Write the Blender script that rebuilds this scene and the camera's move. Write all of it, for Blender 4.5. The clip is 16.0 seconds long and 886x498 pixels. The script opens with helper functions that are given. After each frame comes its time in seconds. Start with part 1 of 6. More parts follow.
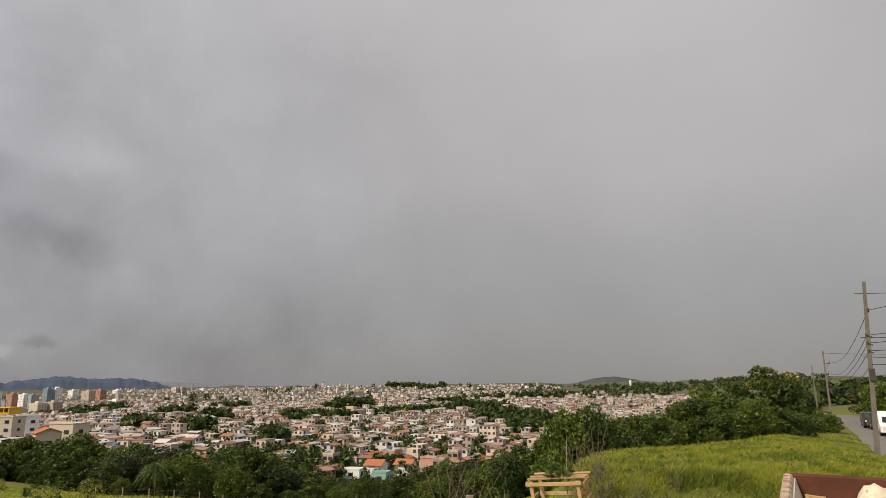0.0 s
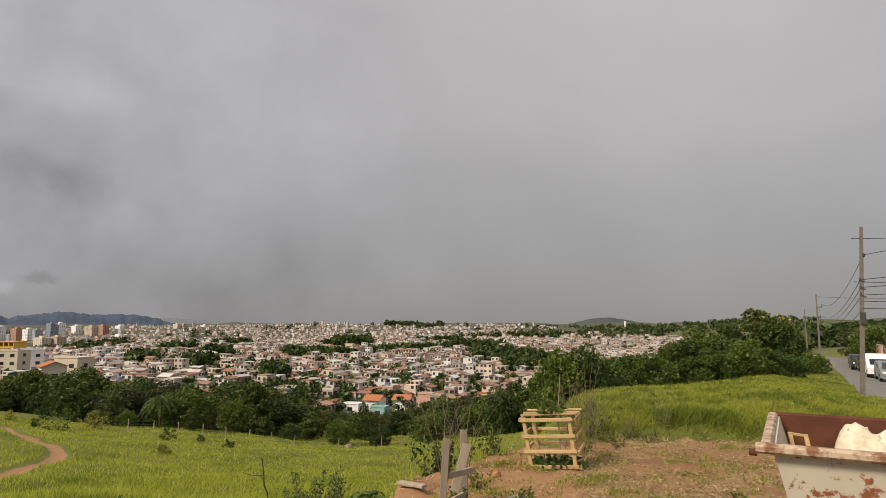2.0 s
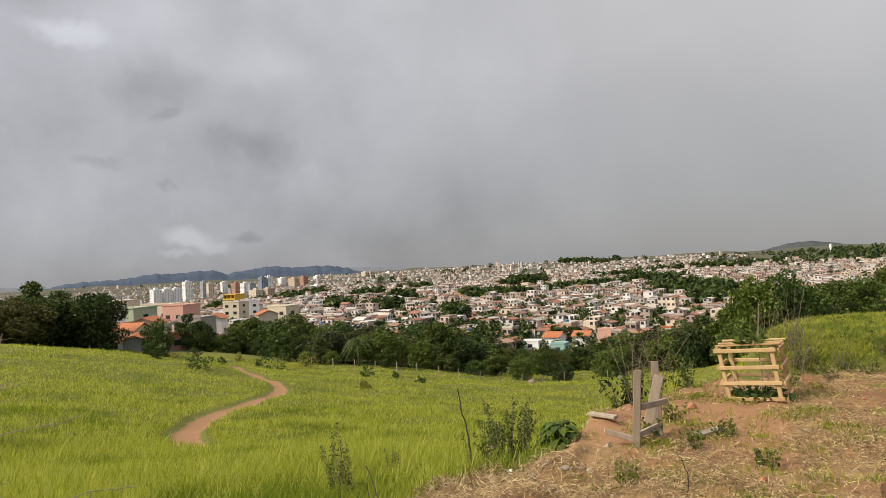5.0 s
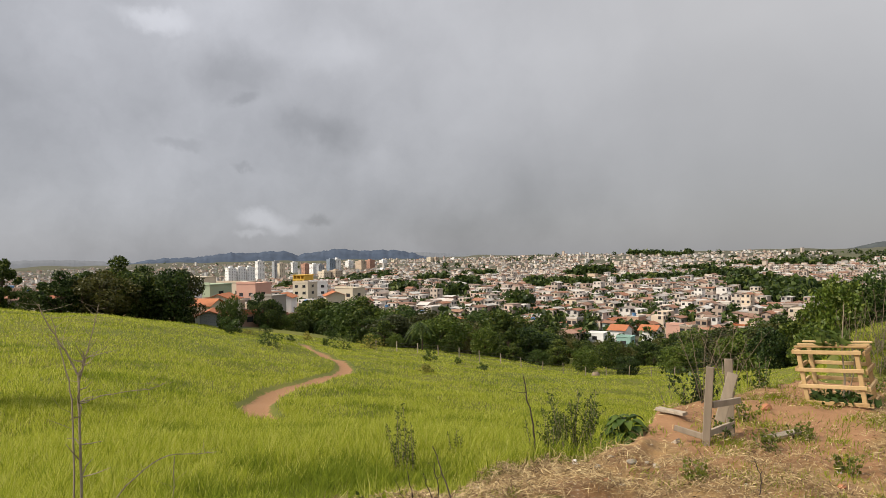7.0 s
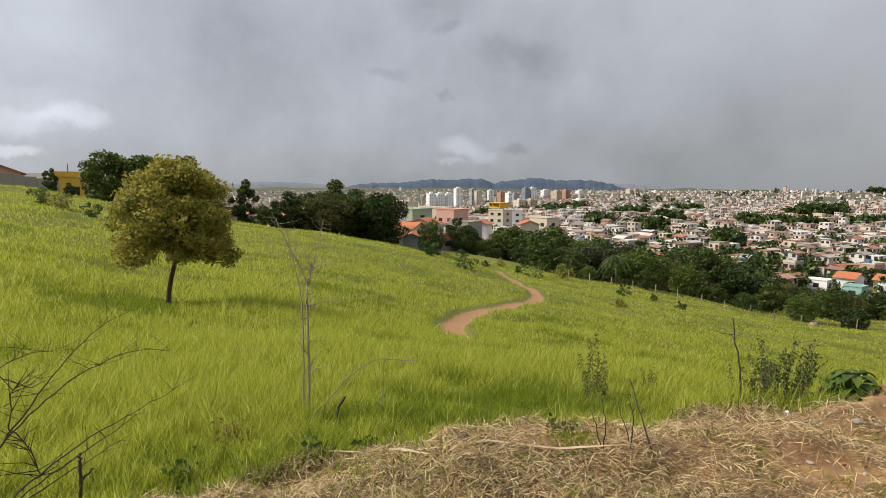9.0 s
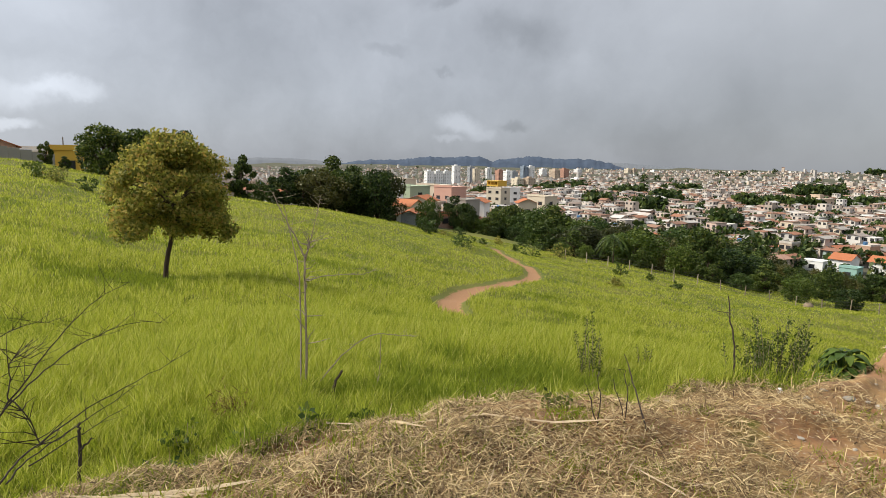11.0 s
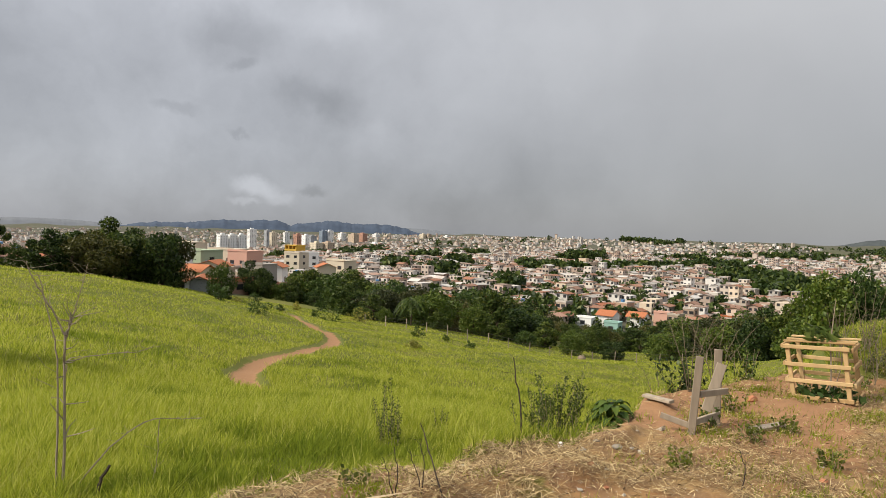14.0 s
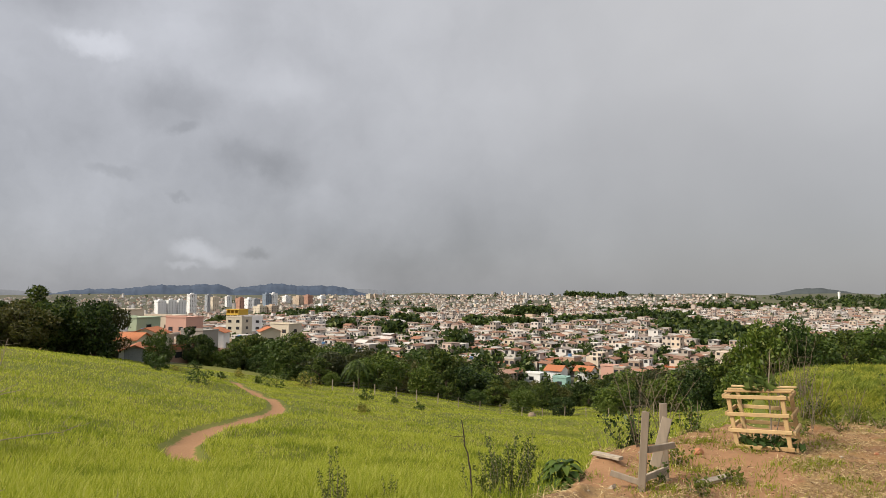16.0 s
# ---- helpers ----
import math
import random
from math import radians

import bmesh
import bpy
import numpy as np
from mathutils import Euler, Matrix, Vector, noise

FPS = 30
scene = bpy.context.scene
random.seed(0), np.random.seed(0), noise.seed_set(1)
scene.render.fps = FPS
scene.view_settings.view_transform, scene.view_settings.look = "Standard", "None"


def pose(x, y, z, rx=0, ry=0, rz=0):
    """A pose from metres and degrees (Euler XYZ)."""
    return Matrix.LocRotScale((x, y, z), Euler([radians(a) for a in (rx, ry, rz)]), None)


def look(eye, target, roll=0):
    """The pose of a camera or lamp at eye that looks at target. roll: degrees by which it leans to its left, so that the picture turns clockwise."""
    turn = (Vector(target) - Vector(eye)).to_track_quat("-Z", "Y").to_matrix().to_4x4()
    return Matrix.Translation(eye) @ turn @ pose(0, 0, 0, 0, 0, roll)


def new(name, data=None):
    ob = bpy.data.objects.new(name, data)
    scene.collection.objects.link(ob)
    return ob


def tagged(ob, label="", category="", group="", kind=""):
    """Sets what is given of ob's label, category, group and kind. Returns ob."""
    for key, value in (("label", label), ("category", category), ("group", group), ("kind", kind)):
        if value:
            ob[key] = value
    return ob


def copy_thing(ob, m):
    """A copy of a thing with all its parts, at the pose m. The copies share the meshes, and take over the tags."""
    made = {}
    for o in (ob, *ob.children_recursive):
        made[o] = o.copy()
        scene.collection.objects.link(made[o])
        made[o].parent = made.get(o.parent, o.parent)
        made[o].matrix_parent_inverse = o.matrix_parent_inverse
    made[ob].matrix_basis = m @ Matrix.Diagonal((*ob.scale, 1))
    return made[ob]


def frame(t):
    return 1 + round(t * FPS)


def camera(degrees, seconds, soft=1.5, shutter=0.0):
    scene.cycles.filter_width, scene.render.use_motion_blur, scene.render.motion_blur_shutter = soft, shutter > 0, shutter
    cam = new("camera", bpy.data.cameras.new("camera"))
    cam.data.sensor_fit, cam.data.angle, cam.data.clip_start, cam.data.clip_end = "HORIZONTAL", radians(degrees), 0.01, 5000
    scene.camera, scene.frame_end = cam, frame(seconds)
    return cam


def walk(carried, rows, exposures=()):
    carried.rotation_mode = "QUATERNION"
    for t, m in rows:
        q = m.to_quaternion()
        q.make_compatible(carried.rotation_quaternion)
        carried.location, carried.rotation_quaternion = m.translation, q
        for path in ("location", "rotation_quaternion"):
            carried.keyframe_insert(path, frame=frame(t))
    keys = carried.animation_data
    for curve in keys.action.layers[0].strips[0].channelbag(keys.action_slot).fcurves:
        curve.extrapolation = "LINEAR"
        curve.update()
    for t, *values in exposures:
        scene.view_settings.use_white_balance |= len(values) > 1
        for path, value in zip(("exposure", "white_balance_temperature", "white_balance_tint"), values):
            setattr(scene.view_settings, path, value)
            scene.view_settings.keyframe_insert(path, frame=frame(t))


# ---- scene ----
cam = camera(69.6, 16.0, soft=0.85)
EYE = 1.7     # eye height over the trodden bank
# seconds, place, yaw to the left, pitch up, roll
PATH = [
    (0.0, 0.071, 0.021, 1.727, -0.38, 11.88, -0.46),
    (0.5, 0.087, 0.008, 1.725, -0.82, 11.11, -0.6),
    (1.0, 0.088, 0.011, 1.725, -0.3, 10.09, -0.44),
    (1.5, 0.086, 0.012, 1.727, -0.14, 9.31, -0.64),
    (2.0, 0.087, 0.02, 1.729, -0.48, 6.55, 0.12),
    (2.5, 0.065, 0.035, 1.713, 3.62, 4.76, 0.65),
    (3.0, 0.062, 0.05, 1.701, 7.12, 2.84, -0.91),
    (3.5, 0.048, 0.045, 1.695, 9.52, 1.38, -1.6),
    (4.0, 0.038, 0.043, 1.7, 12.48, 2.24, -1.51),
    (4.2, 0.037, 0.038, 1.7, 12.99, 2.17, -1.97),
    (6.3, 0.01, -0.05, 1.701, 18.47, 0.52, -1.34),
    (6.5, 0.008, -0.052, 1.701, 18.79, 1.35, -0.45),
    (7.0, -0.0, -0.047, 1.698, 20.83, 0.55, -1.15),
    (7.5, -0.034, -0.027, 1.69, 29.11, 0.11, -0.82),
    (8.0, -0.046, -0.034, 1.695, 35.26, -0.5, -1.39),
    (8.5, -0.046, -0.056, 1.685, 37.63, -3.87, -0.24),
    (9.0, -0.046, -0.062, 1.674, 38.2, -5.67, 0.44),
    (9.2, -0.046, -0.062, 1.673, 37.83, -6.07, 0.31),
    (11.3, -0.047, -0.066, 1.656, 37.85, -7.93, 1.04),
    (11.5, -0.047, -0.066, 1.656, 37.45, -8.08, 1.02),
    (12.0, -0.036, -0.052, 1.674, 31.86, -6.13, 1.15),
    (12.5, -0.047, -0.034, 1.678, 28.62, -4.91, 0.53),
    (13.0, -0.04, -0.025, 1.686, 26.69, -4.23, -0.42),
    (13.5, -0.039, -0.015, 1.689, 25.05, -3.09, 0.04),
    (14.0, -0.045, -0.002, 1.691, 20.17, -1.47, 1.71),
    (14.5, -0.044, 0.003, 1.701, 18.22, -0.56, 1.26),
    (15.0, -0.04, 0.004, 1.709, 17.45, 0.61, 0.46),
    (15.5, -0.038, 0.004, 1.714, 16.98, 1.98, 0.26),
    (16.0, -0.028, 0.022, 1.715, 15.46, 3.9, 0.17),
]


def held(t, x, y, z, yaw, pitch, roll):
    a, p = radians(yaw), radians(pitch)
    aim = Vector((-math.sin(a) * math.cos(p), math.cos(a) * math.cos(p), math.sin(p)))
    eye = Vector((x, y, z))
    return (t, look(eye, eye + aim * 10, roll))


walk(cam, [held(*row) for row in PATH], [(0.0, -0.3, 6900, 13), (1.5, -0.3, 6900, 13), (2.5, -0.13, 6850, 13), (3.5, 0.0, 6750, 12), (7.5, 0.02, 6600, 11), (8.5, 0.04, 6450, 10), (12.0, 0.15, 6300, 9), (14.0, 0.06, 6550, 10), (16.0, 0.02, 6600, 11)])

# ---- light ----
SUN_AZ, SUN_EL = 122.0, 43.0   # degrees to the left of +y, degrees up


def nodes(tree, kind, **values):
    n = tree.nodes.new(kind)
    for key, v in values.items():
        if key in n.inputs:
            n.inputs[key].default_value = v
    return n


world = bpy.data.worlds.new("overcast_sky")
scene.world = world
world.use_nodes = True
wt = world.node_tree
wt.nodes.clear()


def sky_world():
    L = wt.links.new
    out = wt.nodes.new("ShaderNodeOutputWorld")
    bg = wt.nodes.new("ShaderNodeBackground")
    sky = wt.nodes.new("ShaderNodeTexSky")
    sky.sky_type = "NISHITA"
    sky.sun_disc = False
    sky.sun_elevation = radians(SUN_EL)
    sky.sun_rotation = radians(-SUN_AZ)
    dim = wt.nodes.new("ShaderNodeVectorMath"); dim.operation = "SCALE"; dim.inputs[3].default_value = 0.1
    L(sky.outputs[0], dim.inputs[0])
    co = wt.nodes.new("ShaderNodeTexCoord")
    sep = wt.nodes.new("ShaderNodeSeparateXYZ"); L(co.outputs["Generated"], sep.inputs[0])

    def m(op, a, b=None, c=None, clamp=False):
        n = wt.nodes.new("ShaderNodeMath"); n.operation = op; n.use_clamp = clamp
        for i, v in enumerate((a, b, c)):
            if v is None:
                continue
            if isinstance(v, (int, float)):
                n.inputs[i].default_value = v
            else:
                L(v, n.inputs[i])
        return n.outputs[0]

    def blob(az, el, wide, high, soft=1.0):
        """A soft cloud shape, 1 in its middle, at a direction of the sky."""
        a, e = radians(az), radians(el)
        right = (math.cos(a), math.sin(a), 0)
        d = wt.nodes.new("ShaderNodeVectorMath"); d.operation = "DOT_PRODUCT"
        L(warped, d.inputs[0]); d.inputs[1].default_value = right
        z = wt.nodes.new("ShaderNodeSeparateXYZ"); L(warped, z.inputs[0])
        ahead = wt.nodes.new("ShaderNodeVectorMath"); ahead.operation = "DOT_PRODUCT"
        L(warped, ahead.inputs[0]); ahead.inputs[1].default_value = (-math.sin(a), math.cos(a), 0)
        u = m("DIVIDE", d.outputs["Value"], math.sin(radians(wide)))
        v = m("DIVIDE", m("SUBTRACT", z.outputs[2], math.sin(e)), math.sin(radians(high)))
        r = m("SQRT", m("ADD", m("MULTIPLY", u, u), m("MULTIPLY", v, v)))
        k = wt.nodes.new("ShaderNodeMapRange"); k.interpolation_type = "SMOOTHSTEP"
        L(r, k.inputs[0]); k.inputs[1].default_value = 1 + soft * 0.5; k.inputs[2].default_value = max(0.0, 1 - soft * 0.8)
        front = m("GREATER_THAN", ahead.outputs["Value"], 0.0)
        return m("MULTIPLY", k.outputs[0], front)

    # the clouds' edges are torn by turbulence
    n0 = nodes(wt, "ShaderNodeTexNoise", Scale=9.0, Detail=7.0, Roughness=0.6)
    L(co.outputs["Generated"], n0.inputs["Vector"])
    sub = wt.nodes.new("ShaderNodeVectorMath"); sub.operation = "SUBTRACT"; sub.inputs[1].default_value = (0.5, 0.5, 0.5)
    L(n0.outputs["Color"], sub.inputs[0])
    sc = wt.nodes.new("ShaderNodeVectorMath"); sc.operation = "SCALE"; sc.inputs[3].default_value = 0.085
    L(sub.outputs[0], sc.inputs[0])
    wv = wt.nodes.new("ShaderNodeVectorMath"); wv.operation = "ADD"
    L(co.outputs["Generated"], wv.inputs[0]); L(sc.outputs[0], wv.inputs[1])
    warped = wv.outputs[0]
    # broad masses
    n1 = nodes(wt, "ShaderNodeTexNoise", Scale=2.2, Detail=5.0, Roughness=0.5)
    L(co.outputs["Generated"], n1.inputs["Vector"])
    n2 = nodes(wt, "ShaderNodeTexNoise", Scale=5.0, Detail=6.0, Roughness=0.55)
    L(warped, n2.inputs["Vector"])
    val = SKY_BASE
    leftward = m("MULTIPLY_ADD", sep.outputs[0], -1.5, 0.12, clamp=True)
    total = m("ADD", val, m("MULTIPLY", m("SUBTRACT", n1.outputs[0], 0.5), 0.18))
    total = m("ADD", total, m("MULTIPLY", m("SUBTRACT", n2.outputs[0], 0.5), m("MULTIPLY_ADD", leftward, 0.36, 0.05)))
    # darker rain near the horizon, lighter higher up, and lighter again overhead and behind
    zup = m("MAXIMUM", sep.outputs[2], 0.0)
    low = m("SUBTRACT", 1.0, m("DIVIDE", zup, 0.30), clamp=True)
    total = m("SUBTRACT", total, m("MULTIPLY", low, SKY_LOW))
    back = m("ADD", m("MULTIPLY", sep.outputs[1], -0.5), m("MULTIPLY", sep.outputs[0], -0.45))
    total = m("ADD", total, m("MULTIPLY", m("MAXIMUM", m("SUBTRACT", back, 0.12), 0.0), SKY_BACK))
    total = m("ADD", total, m("MULTIPLY", m("MAXIMUM", m("SUBTRACT", zup, 0.45), 0.0), SKY_TOP))
    for az, el, wide, high, soft, gain in CLOUDS:
        total = m("ADD", total, m("MULTIPLY", blob(az, el, wide, high, soft), gain))
    col = wt.nodes.new("ShaderNodeCombineColor")
    L(m("MULTIPLY", total, m("MULTIPLY_ADD", leftward, -0.02, 0.965)), col.inputs[0]); L(m("MULTIPLY", total, 0.98), col.inputs[1]); L(m("MULTIPLY", total, m("MULTIPLY_ADD", leftward, 0.05, 1.01)), col.inputs[2])
    mix = wt.nodes.new("ShaderNodeMix"); mix.data_type = "RGBA"
    mix.inputs[0].default_value = 0.93
    L(dim.outputs[0], mix.inputs[6]); L(col.outputs[0], mix.inputs[7])
    L(mix.outputs[2], bg.inputs[0])
    bg.inputs[1].default_value = 1.0
    L(bg.outputs[0], out.inputs[0])


SKY_BASE, SKY_LOW, SKY_BACK, SKY_TOP = 0.55, 0.20, 0.7, 0.5
# direction (left of +y, up), half width, half height, softness, gain
CLOUDS = [
    (-22.0, 30.0, 22.0, 12.0, 1.2, 0.08),
    (52.0, 14.0, 14.0, 6.0, 1.2, -0.05),
    (36.6, 3.5, 2.0, 1.0, 0.85, 0.15),
    (34.6, 2.5, 1.2, 0.8, 0.9, 0.10),
    (37.6, 1.9, 1.5, 0.35, 0.8, 0.08),
    (44.0, 6.0, 4.0, 5.0, 1.2, 0.05),
    (67.4, 5.0, 2.4, 0.8, 0.8, 0.16),
    (71.0, 4.5, 3.0, 0.9, 0.9, 0.12),
    (70.0, 5.2, 6.0, 1.8, 1.2, 0.08),
    (71.8, 2.3, 1.9, 0.5, 0.8, 0.2),
    (38.0, 15.8, 5.5, 2.0, 1.1, -0.10),
    (32.6, 11.8, 3.4, 1.5, 1.1, -0.09),
    (29.0, 10.4, 2.4, 1.8, 0.8, -0.05),
    (45.0, 19.0, 2.8, 0.8, 0.9, 0.14),
    (30.2, 17.6, 3.2, 2.2, 1.1, 0.09),
    (26.6, 8.4, 2.4, 2.2, 0.8, 0.05),
    (50.0, 23.0, 8.0, 2.5, 1.0, -0.10),
    (31.7, 3.7, 1.4, 0.5, 0.85, -0.09),
    (42.9, 9.7, 2.0, 0.6, 0.85, -0.07),
    (38.2, 8.1, 0.8, 0.3, 0.85, -0.06),
    (38.2, 13.5, 1.3, 0.5, 0.85, -0.07),
    (22.0, 3.5, 5.0, 2.2, 1.0, -0.05),
]
sky_world()
sun = new("sun", bpy.data.lights.new("sun", "SUN"))
sun.data.energy, sun.data.angle, sun.data.color = 5.0, radians(14), (1.0, 0.90, 0.72)
_a, _e = radians(SUN_AZ), radians(SUN_EL)
sun.matrix_world = look((-60 * math.sin(_a), 60 * math.cos(_a), 60), (-60 * math.sin(_a) + math.sin(_a) * math.cos(_e), 60 * math.cos(_a) - math.cos(_a) * math.cos(_e), 60 - math.sin(_e)))

# ---- the lie of the land: heights by direction and distance from the bank ----
COLS = (-180, -110, -60, -34, -27, -18, -12, -6, 7, 23, 37, 50, 62, 75, 110, 180)
NEAR_D = (6, 12, 20, 30, 45, 75)
NEAR = {-34: (0, .1, -.5, -1.3, -2.4, -2.9), -27: (0, .26, -.12, -.8, -1.6, -2.8), -18: (0, .26, -.3, -1.45, -3.5, -7), -12: (0, .12, -.65, -2.3, -4.9, -9),
        -6: (-.2, -1.2, -3, -5.5, -8.5, -11.5), 7: (-.6, -1.9, -4.2, -6.2, -8.6, -12.5), 23: (-.7, -1.8, -3.8, -5.5, -7.4, -10.2),
        37: (-.7, -1.7, -3.4, -4.7, -5.8, -7.2), 50: (-.6, -1.5, -2.6, -3.3, -3.8, -3.9), 62: (-.6, -1.4, -2.2, -2.7, -2.6, -1.6),
        75: (-.5, -1, -1.3, -1.2, -.5, 1.0)}
FAR_D = (130, 200, 300, 600, 1200, 2500, 4600)
FAR = {-34: (-4.3, -6, -8, -6, 0, 4, 0), -27: (-4.3, -8, -12, -12, -6, -3, -6), -18: (-12, -20, -27, -27, -18, -12, -10), -12: (-16, -25, -29, -28.5, -25, -16, -12),
       -6: (-20, -29, -30, -29, -28, -18, -14), 7: (-20, -28, -28, -27, -28, -20, -18), 23: (-17, -24, -26, -28, -34, -25, -18),
       37: (-12.5, -17, -20, -30, -50, -42, -18), 50: (-8, -12, -17, -28, -48, -45, -20), 62: (-4, -8, -13, -25, -42, -40, -22),
       75: (0, -2, -6, -15, -25, -30, -25)}
TABLE = np.array([NEAR.get(c, (0,) * 6) + FAR.get(c, (0,) * 7) for c in COLS])
TABLE = np.concatenate([TABLE[:, :1], TABLE], 1)
LOGD = np.log(np.array((2.5,) + NEAR_D + FAR_D, float))
EDGE_AZ = (-180, -40, -26, -18, -12, -8, -5, 0, 2.6, 4.5, 9, 16, 21, 27, 34, 43, 50, 56, 62, 90, 180)
EDGE_D = (12, 11, 10.5, 10.0, 9.6, 9.2, 8.4, 7.5, 6.9, 5.95, 5.15, 4.85, 4.45, 4.45, 4.0, 3.8, 3.7, 3.4, 3.35, 3.2, 6)


def spline(xs, ys, x):
    """Smooth interpolation along the last axis of ys without overshoot to speak of."""
    xs, ys = np.asarray(xs, float), np.asarray(ys, float)
    d = np.diff(ys) / np.diff(xs)
    m = np.concatenate([d[..., :1], (d[..., :-1] + d[..., 1:]) / 2, d[..., -1:]], -1)
    m[..., 1:-1] = np.where(d[..., :-1] * d[..., 1:] <= 0, 0, m[..., 1:-1])
    i = np.clip(np.searchsorted(xs, x) - 1, 0, len(xs) - 2)
    h = xs[i + 1] - xs[i]
    t = np.clip((x - xs[i]) / h, 0, 1)
    return ((1 + 2 * t) * (1 - t) ** 2 * ys[..., i] + t * (1 - t) ** 2 * h * m[..., i]
            + t * t * (3 - 2 * t) * ys[..., i + 1] + t * t * (t - 1) * h * m[..., i + 1])


def smooth(a, b, x):
    t = np.clip((x - a) / (b - a), 0, 1)
    return t * t * (3 - 2 * t)


def waves(x, y, size, seed):
    """A cheap undulation, about -1 to 1."""
    k = 6.2832 / size
    s = seed * 1.7
    return (np.sin(k * (0.9 * x + 0.42 * y) + s + 1.3 * np.sin(k * 0.6 * (y - 0.3 * x) + s)) + np.sin(k * (-0.5 * x + 1.1 * y) * 0.83 + 2 * s + 1.1 * np.sin(k * 0.7 * x + 3 * s))) / 2


AZ_FINE = np.arange(-180, 180.01, 0.5)
BYAZ = np.stack([spline(COLS, TABLE[:, j], AZ_FINE) for j in range(TABLE.shape[1])], 1)


def height(x, y):
    """The ground's height at places (arrays)."""
    x, y = np.atleast_1d(np.asarray(x, float)), np.atleast_1d(np.asarray(y, float))
    shape = x.shape
    x, y = x.ravel(), y.ravel()
    d = np.hypot(x, y) + 1e-6
    az = np.degrees(np.arctan2(-x, y))
    f = (az + 180) / 0.5
    i = np.clip(f.astype(int), 0, len(AZ_FINE) - 2)
    w = (f - i)[:, None]
    prof = BYAZ[i] * (1 - w) + BYAZ[i + 1] * w
    ld = np.log(np.clip(d, 2.5, 4600))
    # per-place spline along the distance
    dd = np.diff(prof, axis=1) / np.diff(LOGD)
    m = np.concatenate([dd[:, :1], (dd[:, :-1] + dd[:, 1:]) / 2, dd[:, -1:]], 1)
    j = np.clip(np.searchsorted(LOGD, ld) - 1, 0, len(LOGD) - 2)
    r = np.arange(len(d))
    h = LOGD[j + 1] - LOGD[j]
    t = np.clip((ld - LOGD[j]) / h, 0, 1)
    z = ((1 + 2 * t) * (1 - t) ** 2 * prof[r, j] + t * (1 - t) ** 2 * h * m[r, j] + t * t * (3 - 2 * t) * prof[r, j + 1] + t * t * (t - 1) * h * m[r, j + 1])
    # the trodden bank and its crumbling edge
    edge = np.interp(az, EDGE_AZ, EDGE_D) + 0.18 * waves(x, y, 1.7, 2) + 0.12 * waves(x, y, 0.6, 5)
    heap = 0.05 * np.exp(-((d - edge + 0.5) / 0.45) ** 2) * (1 + waves(x, y, 1.3, 4)) * smooth(-4, 3, az)
    bank = 0.035 * waves(x, y, 2.3, 1) + 0.02 * waves(x, y, 0.5, 3) + heap
    k = smooth(0, 0.9, d - edge)
    z = bank * (1 - k) + z * k
    # swells of the meadow, then hills under the town
    z = z + 0.14 * waves(x, y, 9, 6) * smooth(8, 20, d) * (1 - smooth(80, 120, d))
    z = z + 0.5 * waves(x, y, 40, 7) * smooth(45, 90, d) * (1 - smooth(150, 250, d))
    z = z + 5 * waves(x, y, 260, 8) * smooth(320, 700, d) + 7 * waves(x, y, 620, 9) * smooth(700, 1300, d) + 8 * waves(x, y, 1500, 3) * smooth(1500, 2600, d)
    return z.reshape(shape)


def ground_z(x, y):
    return float(height(x, y)[0])


def polar(az, d):
    a = radians(az)
    return -d * math.sin(a), d * math.cos(a)


# the trodden path down the meadow, by places
PATH_PLACES = [polar(a, d) for a, d in ((36.2, 22.3), (37.0, 24.3), (37.4, 27), (36.2, 33), (33.3, 39), (30.6, 46), (29.7, 51), (30.2, 55), (31.3, 59), (32.6, 66), (33.6, 80), (34.6, 100))]
# ---- materials ----
def material(name, build, rough=0.8, metal=0.0):
    mt = bpy.data.materials.new(name)
    mt.use_nodes = True
    t = mt.node_tree
    b = t.nodes["Principled BSDF"]
    b.inputs["Roughness"].default_value, b.inputs["Metallic"].default_value = rough, metal
    b.inputs["Specular IOR Level"].default_value = 0.25
    build(t, b)
    return mt


def ramp(t, fac, stops):
    r = t.nodes.new("ShaderNodeValToRGB")
    while len(r.color_ramp.elements) < len(stops):
        r.color_ramp.elements.new(0.5)
    for e, (p, c) in zip(r.color_ramp.elements, stops):
        e.position, e.color = p, (*c, 1)
    t.links.new(fac, r.inputs[0])
    return r.outputs[0]


def noise_tex(t, scale, detail=4.0, rough=0.55, vec=None, stretch=None):
    n = t.nodes.new("ShaderNodeTexNoise")
    n.inputs["Scale"].default_value, n.inputs["Detail"].default_value, n.inputs["Roughness"].default_value = scale, detail, rough
    if vec is None:
        vec = t.nodes.new("ShaderNodeTexCoord").outputs["Object"]
    if stretch:
        mp = t.nodes.new("ShaderNodeMapping"); mp.inputs["Scale"].default_value = stretch
        t.links.new(vec, mp.inputs[0]); vec = mp.outputs[0]
    t.links.new(vec, n.inputs["Vector"])
    return n.outputs[0]


def mix(t, fac, a, b, mode="MIX"):
    n = t.nodes.new("ShaderNodeMix"); n.data_type = "RGBA"; n.blend_type = mode
    for i, v in ((0, fac), (6, a), (7, b)):
        if isinstance(v, (int, float)):
            n.inputs[i].default_value = v
        elif isinstance(v, tuple):
            n.inputs[i].default_value = (*v, 1)
        else:
            t.links.new(v, n.inputs[i])
    return n.outputs[2]


